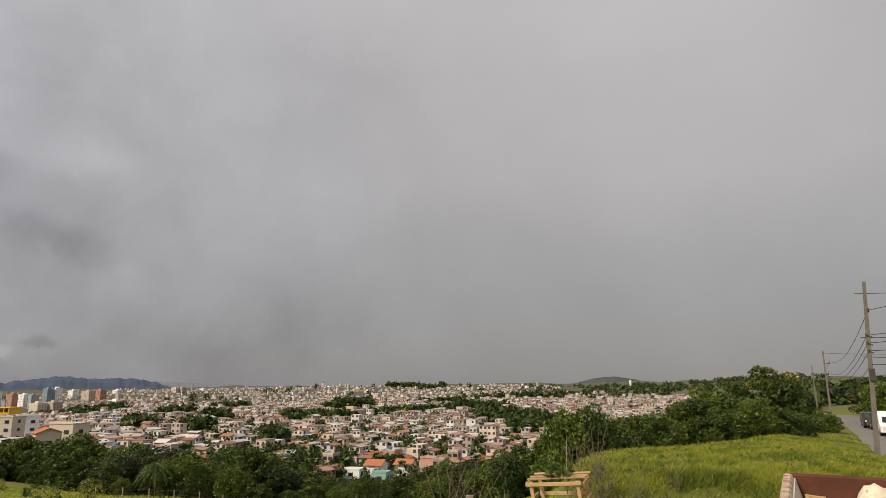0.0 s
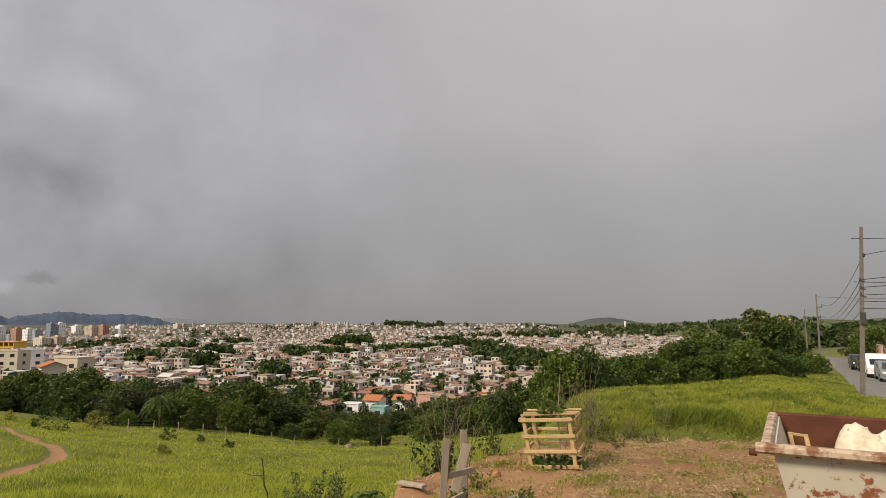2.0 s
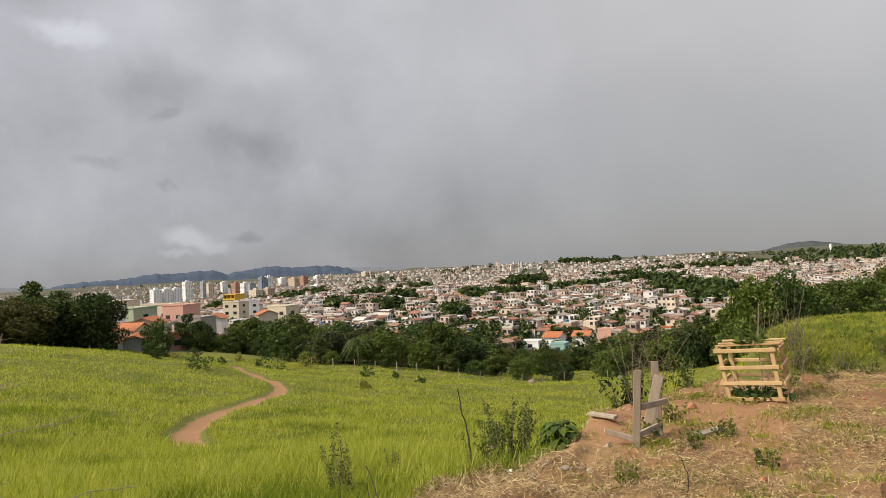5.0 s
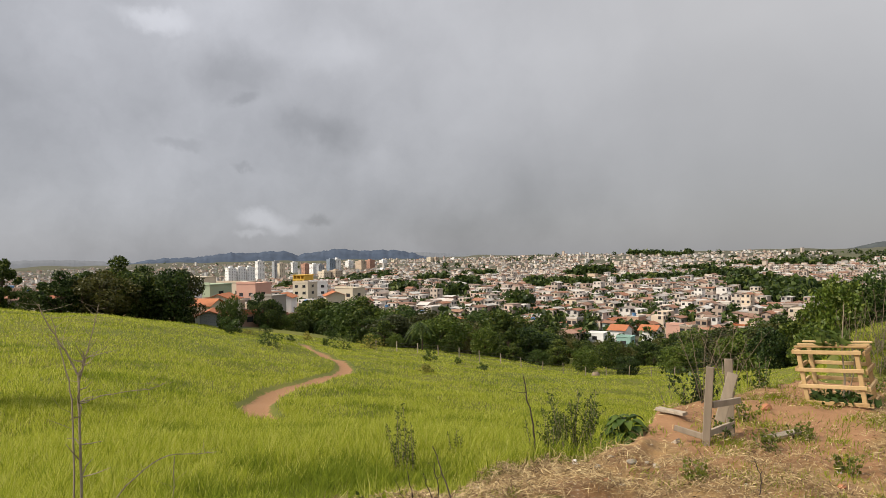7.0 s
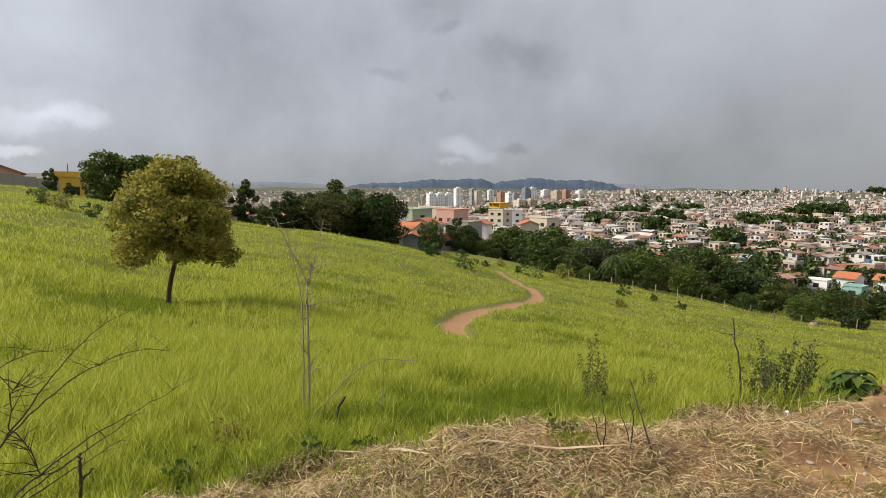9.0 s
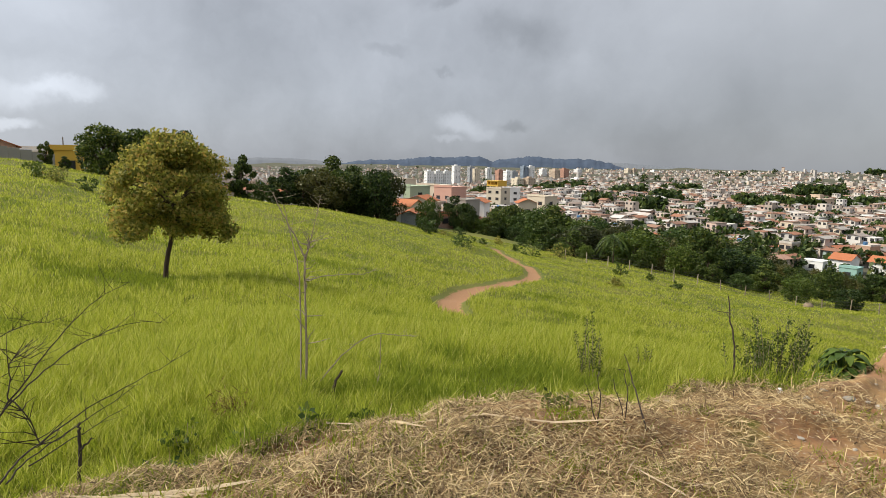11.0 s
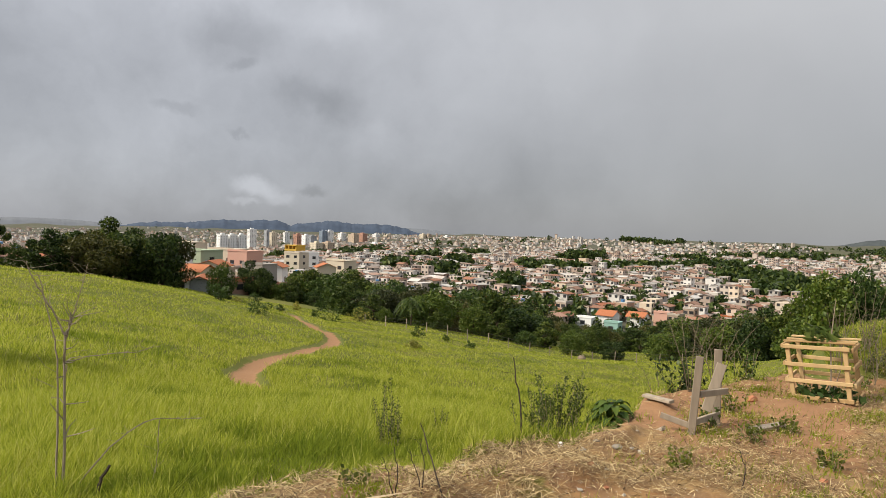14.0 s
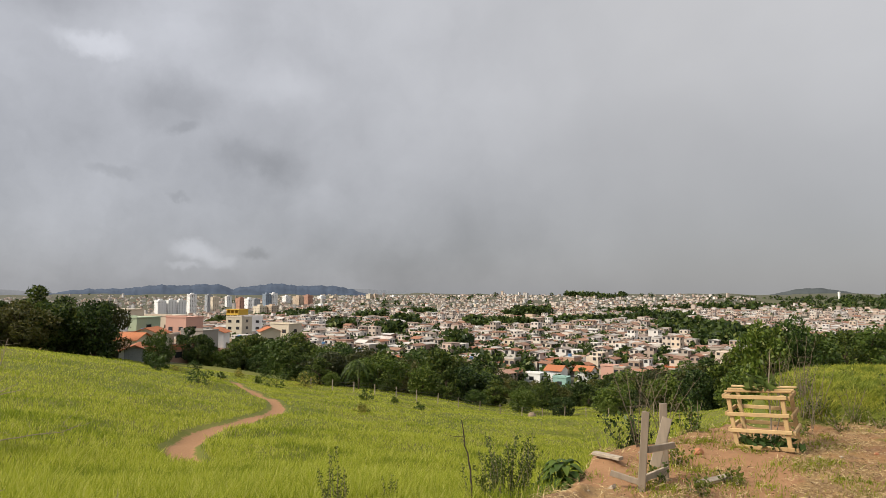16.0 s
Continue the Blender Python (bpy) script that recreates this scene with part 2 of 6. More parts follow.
def bump(t, b, h, strength=0.4, dist=0.02):
    n = t.nodes.new("ShaderNodeBump")
    n.inputs["Strength"].default_value, n.inputs["Distance"].default_value = strength, dist
    t.links.new(h, n.inputs["Height"]); t.links.new(n.outputs[0], b.inputs["Normal"])


def varied(name, stops, scale=3.0, rough=0.85, by="island", grain=0.25, bumps=0.0, metal=0.0, stretch=None):
    """Colours that vary from piece to piece, with a grain over them."""
    def build(t, b):
        if by == "island":
            r = t.nodes.new("ShaderNodeNewGeometry").outputs["Random Per Island"]
        elif by == "object":
            r = t.nodes.new("ShaderNodeObjectInfo").outputs["Random"]
        else:
            r = noise_tex(t, scale * 0.3)
        c = ramp(t, r, stops)
        g = noise_tex(t, scale, stretch=stretch)
        dark = mix(t, 1.0, c, (1 - grain * 1.3,) * 3, "MULTIPLY")
        c = mix(t, g, dark, mix(t, 1.0, c, (1 + grain * 0.6,) * 3, "MULTIPLY"))
        t.links.new(c, b.inputs["Base Color"])
        if bumps:
            bump(t, b, g, 0.5, bumps)
    return material(name, build, rough, metal)


def leafy(name, stops, shine=0.5, through_light=0.25):
    def build(t, b):
        r = t.nodes.new("ShaderNodeNewGeometry").outputs["Random Per Island"]
        c = ramp(t, r, stops)
        o = t.nodes.new("ShaderNodeObjectInfo").outputs["Random"]
        c = mix(t, o, mix(t, 1.0, c, (0.62, 0.68, 0.75), "MULTIPLY"), mix(t, 1.0, c, (1.45, 1.25, 0.95), "MULTIPLY"))
        t.links.new(c, b.inputs["Base Color"])
        tr = t.nodes.new("ShaderNodeBsdfTranslucent")
        t.links.new(c, tr.inputs[0])
        ms = t.nodes.new("ShaderNodeMixShader"); ms.inputs[0].default_value = through_light
        t.links.new(b.outputs[0], ms.inputs[1]); t.links.new(tr.outputs[0], ms.inputs[2])
        t.links.new(ms.outputs[0], t.nodes["Material Output"].inputs[0])
    return material(name, build, shine)


def build_ground(t, b):
    at = t.nodes.new("ShaderNodeAttribute"); at.attribute_name = "zone"
    sep = t.nodes.new("ShaderNodeSeparateColor"); t.links.new(at.outputs["Color"], sep.inputs[0])
    straw, soil, town = sep.outputs
    big, mid, fine = noise_tex(t, 0.12, 5), noise_tex(t, 0.9, 5), noise_tex(t, 14, 6, 0.7)
    grass = mix(t, ramp(t, big, [(0.35, (0, 0, 0)), (0.65, (1, 1, 1))]), (0.14, 0.145, 0.026), (0.095, 0.118, 0.02))
    grass = mix(t, ramp(t, mid, [(0.45, (0, 0, 0)), (0.75, (1, 1, 1))]), grass, (0.16, 0.15, 0.04))
    grass = mix(t, fine, mix(t, 1.0, grass, (0.55, 0.6, 0.5), "MULTIPLY"), mix(t, 1.0, grass, (1.3, 1.25, 1.2), "MULTIPLY"))
    dry = mix(t, ramp(t, mid, [(0.42, (0, 0, 0)), (0.62, (1, 1, 1))]), (0.34, 0.235, 0.105), (0.26, 0.13, 0.06))
    dry = mix(t, fine, mix(t, 1.0, dry, (0.55, 0.5, 0.5), "MULTIPLY"), mix(t, 1.0, dry, (1.35, 1.3, 1.25), "MULTIPLY"))
    coarse = noise_tex(t, 4.5, 6, 0.65)
    dry = mix(t, ramp(t, coarse, [(0.40, (0, 0, 0)), (0.68, (1, 1, 1))]), dry, mix(t, fine, (0.13, 0.075, 0.045), (0.24, 0.15, 0.085)))
    dry = mix(t, ramp(t, noise_tex(t, 40, 3, 0.5), [(0.64, (0, 0, 0)), (0.70, (1, 1, 1))]), dry, (0.40, 0.34, 0.26))
    red = mix(t, fine, (0.22, 0.113, 0.058), (0.37, 0.212, 0.112))
    edge = ramp(t, noise_tex(t, 3.0, 6), [(0.35, (0, 0, 0)), (0.65, (1, 1, 1))])

    def torn(f):
        m1 = t.nodes.new("ShaderNodeMath"); m1.operation = "MULTIPLY_ADD"
        t.links.new(edge, m1.inputs[0]); m1.inputs[1].default_value = 0.5; m1.inputs[2].default_value = -0.25
        m2 = t.nodes.new("ShaderNodeMath"); m2.operation = "ADD"; m2.use_clamp = True
        t.links.new(f, m2.inputs[0]); t.links.new(m1.outputs[0], m2.inputs[1])
        r = t.nodes.new("ShaderNodeMapRange"); r.interpolation_type = "SMOOTHSTEP"
        t.links.new(m2.outputs[0], r.inputs[0]); r.inputs[1].default_value, r.inputs[2].default_value = 0.35, 0.65
        return r.outputs[0]
    c = mix(t, torn(straw), grass, dry)
    c = mix(t, torn(soil), c, red)
    paving = mix(t, noise_tex(t, 0.05, 6), (0.115, 0.10, 0.085), (0.045, 0.06, 0.028))
    c = mix(t, town, c, paving)
    t.links.new(c, b.inputs["Base Color"])
    bump(t, b, fine, 0.6, 0.03)


GROUND = material("meadow_ground", build_ground, 0.95)
GRASS = leafy("grass_blades", [(0, (0.24, 0.30, 0.025)), (0.25, (0.42, 0.47, 0.042)), (0.65, (0.60, 0.62, 0.07)), (1, (0.82, 0.76, 0.20))], 0.7, 0.5)
GRASS_DARK = leafy("lush_grass", [(0, (0.10, 0.16, 0.016)), (1, (0.29, 0.37, 0.04))], 0.7, 0.5)
WEED = leafy("weed_leaves", [(0, (0.06, 0.09, 0.018)), (1, (0.16, 0.20, 0.045))], 0.6, 0.4)
STRAW = varied("dry_straw", [(0, (0.07, 0.042, 0.025)), (0.3, (0.24, 0.16, 0.08)), (0.65, (0.44, 0.32, 0.16)), (1, (0.66, 0.53, 0.30))], 8)
DRY_STALK = varied("dry_stalk", [(0, (0.13, 0.10, 0.07)), (1, (0.22, 0.175, 0.125))], 20, 0.9, "noise", 0.35)
BARK = varied("bark", [(0, (0.05, 0.035, 0.025)), (1, (0.11, 0.08, 0.06))], 14, 0.9, "noise", 0.4, 0.01, stretch=(1, 1, 0.25))
TWIG = varied("bare_twig", [(0, (0.221, 0.17, 0.128)), (1, (0.408, 0.34, 0.255))], 20, 0.9, "noise", 0.35)
DARK_TWIG = varied("dark_twig", [(0, (0.035, 0.026, 0.022)), (1, (0.08, 0.06, 0.05))], 20, 0.9, "noise", 0.35)
LEAF = leafy("leaves_dark", [(0, (0.014, 0.031, 0.008)), (0.5, (0.044, 0.078, 0.016)), (0.85, (0.088, 0.13, 0.028)), (1, (0.14, 0.165, 0.042))])
LEAF_MID = leafy("leaves_fresh", [(0, (0.0324, 0.0648, 0.0115)), (0.6, (0.0648, 0.112, 0.0202)), (1, (0.122, 0.166, 0.036))])
LEAF_OLIVE = leafy("leaves_olive", [(0, (.08, .107, .025)), (.45, (.20, .232, .055)), (.82, (.325, .315, .085)), (1, (.31, .225, .075))], 0.6, 0.5)
LEAF_DULL = leafy("leaves_dull", [(0, (0.035, 0.045, 0.014)), (0.6, (0.065, 0.075, 0.022)), (1, (0.10, 0.10, 0.035))])
FLOWER = leafy("yellow_flowers", [(0, (0.35, 0.26, 0.02)), (1, (0.55, 0.42, 0.03))])
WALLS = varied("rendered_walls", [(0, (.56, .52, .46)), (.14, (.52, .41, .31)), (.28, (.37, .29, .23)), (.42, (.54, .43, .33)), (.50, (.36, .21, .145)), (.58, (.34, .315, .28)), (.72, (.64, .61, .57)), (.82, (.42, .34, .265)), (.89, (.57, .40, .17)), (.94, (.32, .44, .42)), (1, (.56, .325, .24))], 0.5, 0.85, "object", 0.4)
# far walls and roofs: paler than the near ones, distance haze put into the colour
WALLS_HAZED = varied("rendered_walls_hazed", [(0, (.66, .63, .60)), (.16, (.60, .52, .45)), (.28, (.41, .35, .305)), (.42, (.62, .53, .46)), (.50, (.40, .28, .22)), (.58, (.44, .41, .385)), (.82, (.76, .74, .72)), (.90, (.62, .53, .42)), (1, (.63, .48, .42))], 0.1, 0.85, "island", 0.3)
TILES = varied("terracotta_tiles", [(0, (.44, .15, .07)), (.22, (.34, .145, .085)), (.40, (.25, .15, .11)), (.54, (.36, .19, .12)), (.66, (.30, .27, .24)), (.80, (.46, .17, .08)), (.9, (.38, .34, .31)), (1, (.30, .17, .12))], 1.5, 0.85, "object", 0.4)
TILES_HAZED = varied("terracotta_tiles_hazed", [(0, (.33, .155, .095)), (.25, (.26, .155, .115)), (.42, (.33, .20, .14)), (.58, (.30, .27, .25)), (.75, (.48, .46, .44)), (.88, (.60, .58, .56)), (1, (.37, .19, .12))], 0.3, 0.85, "island", 0.35)
GLASS_DARK = varied("window_glass", [(0, (0.02, 0.022, 0.025)), (1, (0.06, 0.06, 0.065))], 1, 0.15, "object", 0.1)
WOOD = varied("pale_pine", [(0, (0.40, 0.26, 0.12)), (1, (0.56, 0.40, 0.21))], 12, 0.75, "object", 0.25, 0.003, stretch=(1, 1, 1))
GREY_WOOD = varied("weathered_wood", [(0, (0.29, 0.235, 0.18)), (1, (0.46, 0.39, 0.31))], 16, 0.9, "object", 0.4, 0.004, stretch=(1, 1, 0.15))
CONCRETE = varied("pole_concrete", [(0, (0.135, 0.12, 0.10)), (1, (0.20, 0.175, 0.15))], 3, 0.9, "noise", 0.3, 0.004)
WIRE = varied("black_cable", [(0, (0.015, 0.015, 0.015)), (1, (0.03, 0.03, 0.03))], 5, 0.6, "noise", 0.1)
ASPHALT = varied("worn_asphalt", [(0, (0.16, 0.15, 0.14)), (1, (0.23, 0.215, 0.20))], 2.5, 0.9, "noise", 0.3, 0.003)
# forest ridges: distance haze is put into the colours of HAZY and MOUNTAIN
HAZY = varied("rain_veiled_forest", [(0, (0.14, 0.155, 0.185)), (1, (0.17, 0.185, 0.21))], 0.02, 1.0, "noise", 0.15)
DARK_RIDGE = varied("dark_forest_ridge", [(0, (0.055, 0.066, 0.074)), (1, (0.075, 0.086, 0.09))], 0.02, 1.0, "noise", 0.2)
MOUNTAIN = varied("haze_blue_forest", [(0, (0.050, 0.072, 0.115)), (1, (0.075, 0.10, 0.15))], 0.02, 1.0, "noise", 0.3)

# ---- making of meshes ----
def mesh_of(name, V, F, mat, smooth_faces=False):
    me = bpy.data.meshes.new(name)
    V = np.asarray(V, float).reshape(-1, 3)
    if isinstance(F, np.ndarray):
        n, k = F.shape
        me.vertices.add(len(V)); me.vertices.foreach_set("co", V.ravel())
        me.loops.add(n * k); me.loops.foreach_set("vertex_index", F.ravel().astype(np.int32))
        me.polygons.add(n); me.polygons.foreach_set("loop_start", np.arange(0, n * k, k, dtype=np.int32))
        me.update(calc_edges=True)
    else:
        me.from_pydata(V.tolist(), [], F)
    if smooth_faces:
        me.polygons.foreach_set("use_smooth", np.ones(len(me.polygons), dtype=bool))
    me.materials.append(mat)
    return me


def part(name, geo, mat, parent=None, label="", smooth_faces=False):
    V, F = geo
    ob = new(name, mesh_of(name, V, F, mat, smooth_faces))
    if parent:
        ob.parent = parent
    return tagged(ob, label)


def thing(name, place, turn, label, category, group="", kind=""):
    ob = new(name)
    ob.empty_display_size = 0.3
    ob.matrix_world = pose(*place, 0, 0, turn)
    return tagged(ob, label, category, group, kind)


def join(*geos):
    VV, FF, n = [], [], 0
    for V, F in geos:
        V = np.asarray(V, float).reshape(-1, 3)
        VV.append(V)
        FF += [tuple(int(i) + n for i in f) for f in F]
        n += len(V)
    return np.concatenate(VV), FF


def box(x0, x1, y0, y1, z0, z1):
    V = [(x, y, z) for z in (z0, z1) for x, y in ((x0, y0), (x1, y0), (x1, y1), (x0, y1))]
    return np.array(V, float), [(3, 2, 1, 0), (4, 5, 6, 7), (0, 1, 5, 4), (1, 2, 6, 5), (2, 3, 7, 6), (3, 0, 4, 7)]


def board(a, b, width, thick, up=(0, 0, 1), chamfer=0.15):
    """A sawn board from a to b with broken edges."""
    a, b = Vector(a), Vector(b)
    d = (b - a).normalized()
    s = d.cross(Vector(up)).normalized() if abs(d.dot(Vector(up))) < 0.99 else Vector((1, 0, 0))
    n = s.cross(d).normalized()
    w, h, c = width / 2, thick / 2, chamfer * min(width, thick)
    ring = [(-w + c, -h), (w - c, -h), (w, -h + c), (w, h - c), (w - c, h), (-w + c, h), (-w, h - c), (-w, -h + c)]
    V = [p + s * u + n * v for p in (a, b) for u, v in ring]
    F = [tuple(range(7, -1, -1)), tuple(range(8, 16))] + [(i, (i + 1) % 8, 8 + (i + 1) % 8, 8 + i) for i in range(8)]
    return np.array([tuple(v) for v in V]), F


def tube(points, radii, sides=6):
    P = np.asarray(points, float)
    n = len(P)
    T = np.gradient(P, axis=0)
    T /= np.linalg.norm(T, axis=1)[:, None] + 1e-9
    ref = np.array([0.3, 0.9, 0.1]) if abs(T[0][2]) > 0.7 else np.array([0, 0, 1.0])
    S = np.cross(T, ref); S /= np.linalg.norm(S, axis=1)[:, None] + 1e-9
    N = np.cross(S, T)
    a = np.arange(sides) * 2 * np.pi / sides
    R = np.broadcast_to(np.asarray(radii, float), (n,))[:, None, None]
    V = P[:, None, :] + R * (np.cos(a)[None, :, None] * S[:, None, :] + np.sin(a)[None, :, None] * N[:, None, :])
    F = []
    for i in range(n - 1):
        for j in range(sides):
            k = (j + 1) % sides
            F.append((i * sides + j, i * sides + k, (i + 1) * sides + k, (i + 1) * sides + j))
    F.append(tuple(range(sides - 1, -1, -1))); F.append(tuple((n - 1) * sides + j for j in range(sides)))
    return V.reshape(-1, 3), F


def leaves(rng, centres, size, slim=0.5, droop=0.0):
    """One folded leaf (four corners) at each centre."""
    n = len(centres)
    d = rng.normal(size=(n, 3)); d[:, 2] -= droop
    d /= np.linalg.norm(d, axis=1)[:, None]
    s = np.cross(d, rng.normal(size=(n, 3))); s /= np.linalg.norm(s, axis=1)[:, None] + 1e-9
    L = (size * rng.uniform(0.6, 1.3, n))[:, None]
    up = np.cross(s, d) * L * 0.12
    a, b = centres - d * L / 2, centres + d * L / 2
    l, r = centres + s * L * slim / 2 + up, centres - s * L * slim / 2 + up
    V = np.stack([a, l, b, r], 1).reshape(-1, 3)
    return V, np.arange(4 * n).reshape(n, 4)


def crown_points(rng, lobes, n, shell=0.55):
    """Places in a crown made of lobes (x, y, z, rx, ry, rz), thicker towards the outside."""
    lobes = np.asarray(lobes, float)
    w = lobes[:, 3] * lobes[:, 4] + lobes[:, 3] * lobes[:, 5]
    i = rng.choice(len(lobes), n, p=w / w.sum())
    d = rng.normal(size=(n, 3)); d /= np.linalg.norm(d, axis=1)[:, None]
    r = shell + (1 - shell) * rng.random(n) ** 0.6
    r *= 1 + 0.10 * np.sin(d[:, 0] * 7 + i) * np.sin(d[:, 1] * 6 + 2 * i) + rng.normal(0, 0.05, n)
    return lobes[i, :3] + d * lobes[i, 3:] * r[:, None]


def crown_lobes(rng, width, height, base, count, tall=1.0):
    """Lobes of uneven size over a dome with a loose underside."""
    out = []
    count = int(count * 1.7)
    mid, up, down = base + (height - base) * .42, (height - base) * .58, (height - base) * .42
    for k in range(count):
        a = k * 2.4 + rng.uniform(-0.5, 0.5)
        v = -0.85 + 1.75 * (k + .5) / count + rng.uniform(-.1, .1)
        v = max(-.95, min(.95, v))
        s = width * rng.uniform(0.11, 0.21) * (1 if count < 35 else .8)
        reach = rng.uniform(.72, 1.08) if rng.random() < .8 else rng.uniform(.25, .6)
        rad = max(0.02, (width / 2) * reach * math.sqrt(1 - v * v) * (1 if v > 0 else .92) - s * .55)
        z = mid + (up if v > 0 else down) * v * rng.uniform(.85, 1.05) - (s * .5 if v > .5 else 0)
        out.append((rad * math.cos(a), rad * math.sin(a), z, s, s, s * rng.uniform(0.65, 0.9) * tall))
    return out


def limbs(rng, height, base, lobes, girth, lean=0.0, bend=0.0):
    """A tapered trunk with a limb into each lobe."""
    zs = np.linspace(0, 1, 7)
    top = base + (height - base) * 0.55
    P = np.stack([lean * zs ** 1.5 + bend * np.sin(zs * 3), 0.4 * bend * np.sin(zs * 5), zs * top], 1)
    P[0, 2] -= 0.25
    geos = [tube(P, girth * (1.25 - 0.85 * zs), 7)]
    for lx, ly, lz, *_ in lobes:
        k = min(5, max(2, int(6 * min(0.95, (lz - 0.3 * height) / top)))) if lz > 0 else 2
        s = P[k]
        e = np.array((lx, ly, lz))
        mid = (s + e) / 2 + np.array((0, 0, -0.06 * height)) + rng.normal(0, 0.03 * height, 3)
        geos.append(tube([s, mid, e], [girth * 0.5, girth * 0.3, girth * 0.12], 5))
    return join(*geos)


def tree(name, rng, place, height, width, base, leaf_mat, label, leaf=0.3, count=1500, lobes=9, group="", girth=None, lean=0.0, bend=0.0, slim=0.55, shell=0.5, turn=0.0, category="tree", off=0.0):
    th = thing(name, place, turn, label, category, group)
    lb = [(p[0] + off, *p[1:]) for p in crown_lobes(rng, width, height, base, lobes)]
    part("trunk", limbs(rng, height, base, lb, girth or height * 0.022, lean, bend), BARK, th)
    part("crown", leaves(rng, crown_points(rng, lb, count, shell), leaf, slim, 0.2), leaf_mat, th)
    return th

# ---- the ground: one sheet to the horizon ----
def path_gap(x, y):
    """Distance from the trodden path's middle line."""
    P = np.array(PATH_PLACES)
    # rounded line through the places
    s = np.arange(len(P)); u = np.linspace(0, len(P) - 1, 160)
    Q = np.stack([spline(s, P[:, 0], u), spline(s, P[:, 1], u)], 1)
    best = np.full(x.shape, 1e9)
    for q in Q:
        best = np.minimum(best, np.hypot(x - q[0], y - q[1]))
    return best


def in_town(az, d):
    """1 where the town stands, 0 on meadow, wood and hill."""
    near = np.interp(az, (-24, -20, -15, -8, 0, 10, 24, 30, 40, 52, 62), (900, 560, 460, 300, 215, 195, 205, 215, 120, 160, 230))
    far = np.interp(az, (-24, -19, -15, -10, -4), (1000, 900, 1150, 1900, 3600))
    return smooth(near - 5, near + 8, d) * (1 - smooth(far, far + 60, d)) * smooth(-23, -20, az) * (1 - smooth(72, 76, az))


def make_ground():
    az = np.concatenate([np.arange(-38, 80, 0.25), np.arange(80, 322, 4.0)])
    ds = np.concatenate([[0.25], np.exp(np.linspace(np.log(0.6), np.log(4700), 330))])
    A, D = np.meshgrid(np.radians(az), ds, indexing="ij")
    X, Y = -D * np.sin(A), D * np.cos(A)
    azw = (np.degrees(A) + 180) % 360 - 180
    Z = height(X, Y)
    gap = np.full(X.shape, 99.0)
    sel = (D > 15) & (D < 120) & (azw > 25) & (azw < 42)
    gap[sel] = path_gap(X[sel], Y[sel])
    Z = Z - 0.12 * (1 - smooth(0.35, 0.8, gap))
    n, k = X.shape
    V = np.stack([X, Y, Z], -1).reshape(-1, 3)
    i = np.arange(n)[:, None]; j = np.arange(k - 1)[None, :]
    i2 = (i + 1) % n
    F = np.stack([i * k + j, i2 * k + j, i2 * k + j + 1, i * k + j + 1], -1).reshape(-1, 4)
    V = np.concatenate([V, [(0, 0, float(height(0, 0)[0]))]])
    # the middle: pairs of spokes closed to the centre point
    c = np.full(n // 2, len(V) - 1)
    s = np.arange(0, n - 1, 2)
    F = np.concatenate([F, np.stack([c[:len(s)], (s + 2) % n * k, (s + 1) * k, s * k], -1)])
    me = mesh_of("ground", V, F[:, ::-1].copy(), GROUND, True)
    edge = np.interp(azw, EDGE_AZ, EDGE_D)
    straw = 1 - smooth(-0.25, 0.35, D - edge - 0.15 * waves(X, Y, 1.7, 2))
    lawn = smooth(0.25, 0.7, waves(X, Y, 2.6, 11) * 0.6 + 0.4 * waves(X, Y, 0.9, 12)) * smooth(-30, -8, -azw) * 0.45
    straw = straw * (1 - lawn)
    soil = np.maximum(1 - smooth(0.25, 0.75, gap), 0.85 * smooth(5.0, 6.4, D) * (1 - smooth(-0.3, 0.2, D - edge)) * smooth(-16, -11, azw) * (1 - smooth(6, 12, azw)))
    soil = np.maximum(soil, 0.5 * smooth(0.55, 0.8, waves(X, Y, 1.9, 14)) * straw)
    town = np.maximum(in_town(azw, D), 0.75 * smooth(180, 420, D) + 0.2 * smooth(1200, 2400, D))
    col = np.concatenate([np.stack([straw, soil, town, np.ones_like(D)], -1).reshape(-1, 4), [(1, 0, 0, 1)]])
    at = me.color_attributes.new("zone", "FLOAT_COLOR", "POINT")
    at.data.foreach_set("color", col.ravel().astype(np.float32))
    ob = new("ground", me)
    return tagged(ob, "grassy hillside meadow falling from a straw-covered bank to a town", "ground", kind="structure")


make_ground()

# ---- the mountains on the horizon ----
def ridge(name, az0, az1, d, crest, label, mat=None, rough=1.0):
    azs = np.linspace(az0, az1, 220)
    rows = []
    for k, f in enumerate((0, 0.35, 0.7, 1.0, 0.6, 0)):
        dd = d + (k - 3) * 60
        el = spline(crest[0], crest[1], azs) + rough * (0.05 * waves(azs * 10, azs * 3, 9, 2) + 0.04 * waves(azs * 10, azs * 7, 3.1, 4))
        z = (EYE + d * np.tan(np.radians(el)) + 60) * f - 60
        z = z + (4 * rough * waves(azs * 30, azs * 0 + k * 7, 11, k) if 0 < k < 5 and k != 3 else 0)
        rows.append(np.stack([-dd * np.sin(np.radians(azs)), dd * np.cos(np.radians(azs)), z], -1))
    V = np.stack(rows, 0)
    m, n = V.shape[:2]
    F = [(a * n + b, a * n + b + 1, (a + 1) * n + b + 1, (a + 1) * n + b) for a in range(m - 1) for b in range(n - 1)]
    ob = new(name, mesh_of(name, V.reshape(-1, 3), F, mat or MOUNTAIN, True))
    return tagged(ob, label, "mountain", kind="structure")


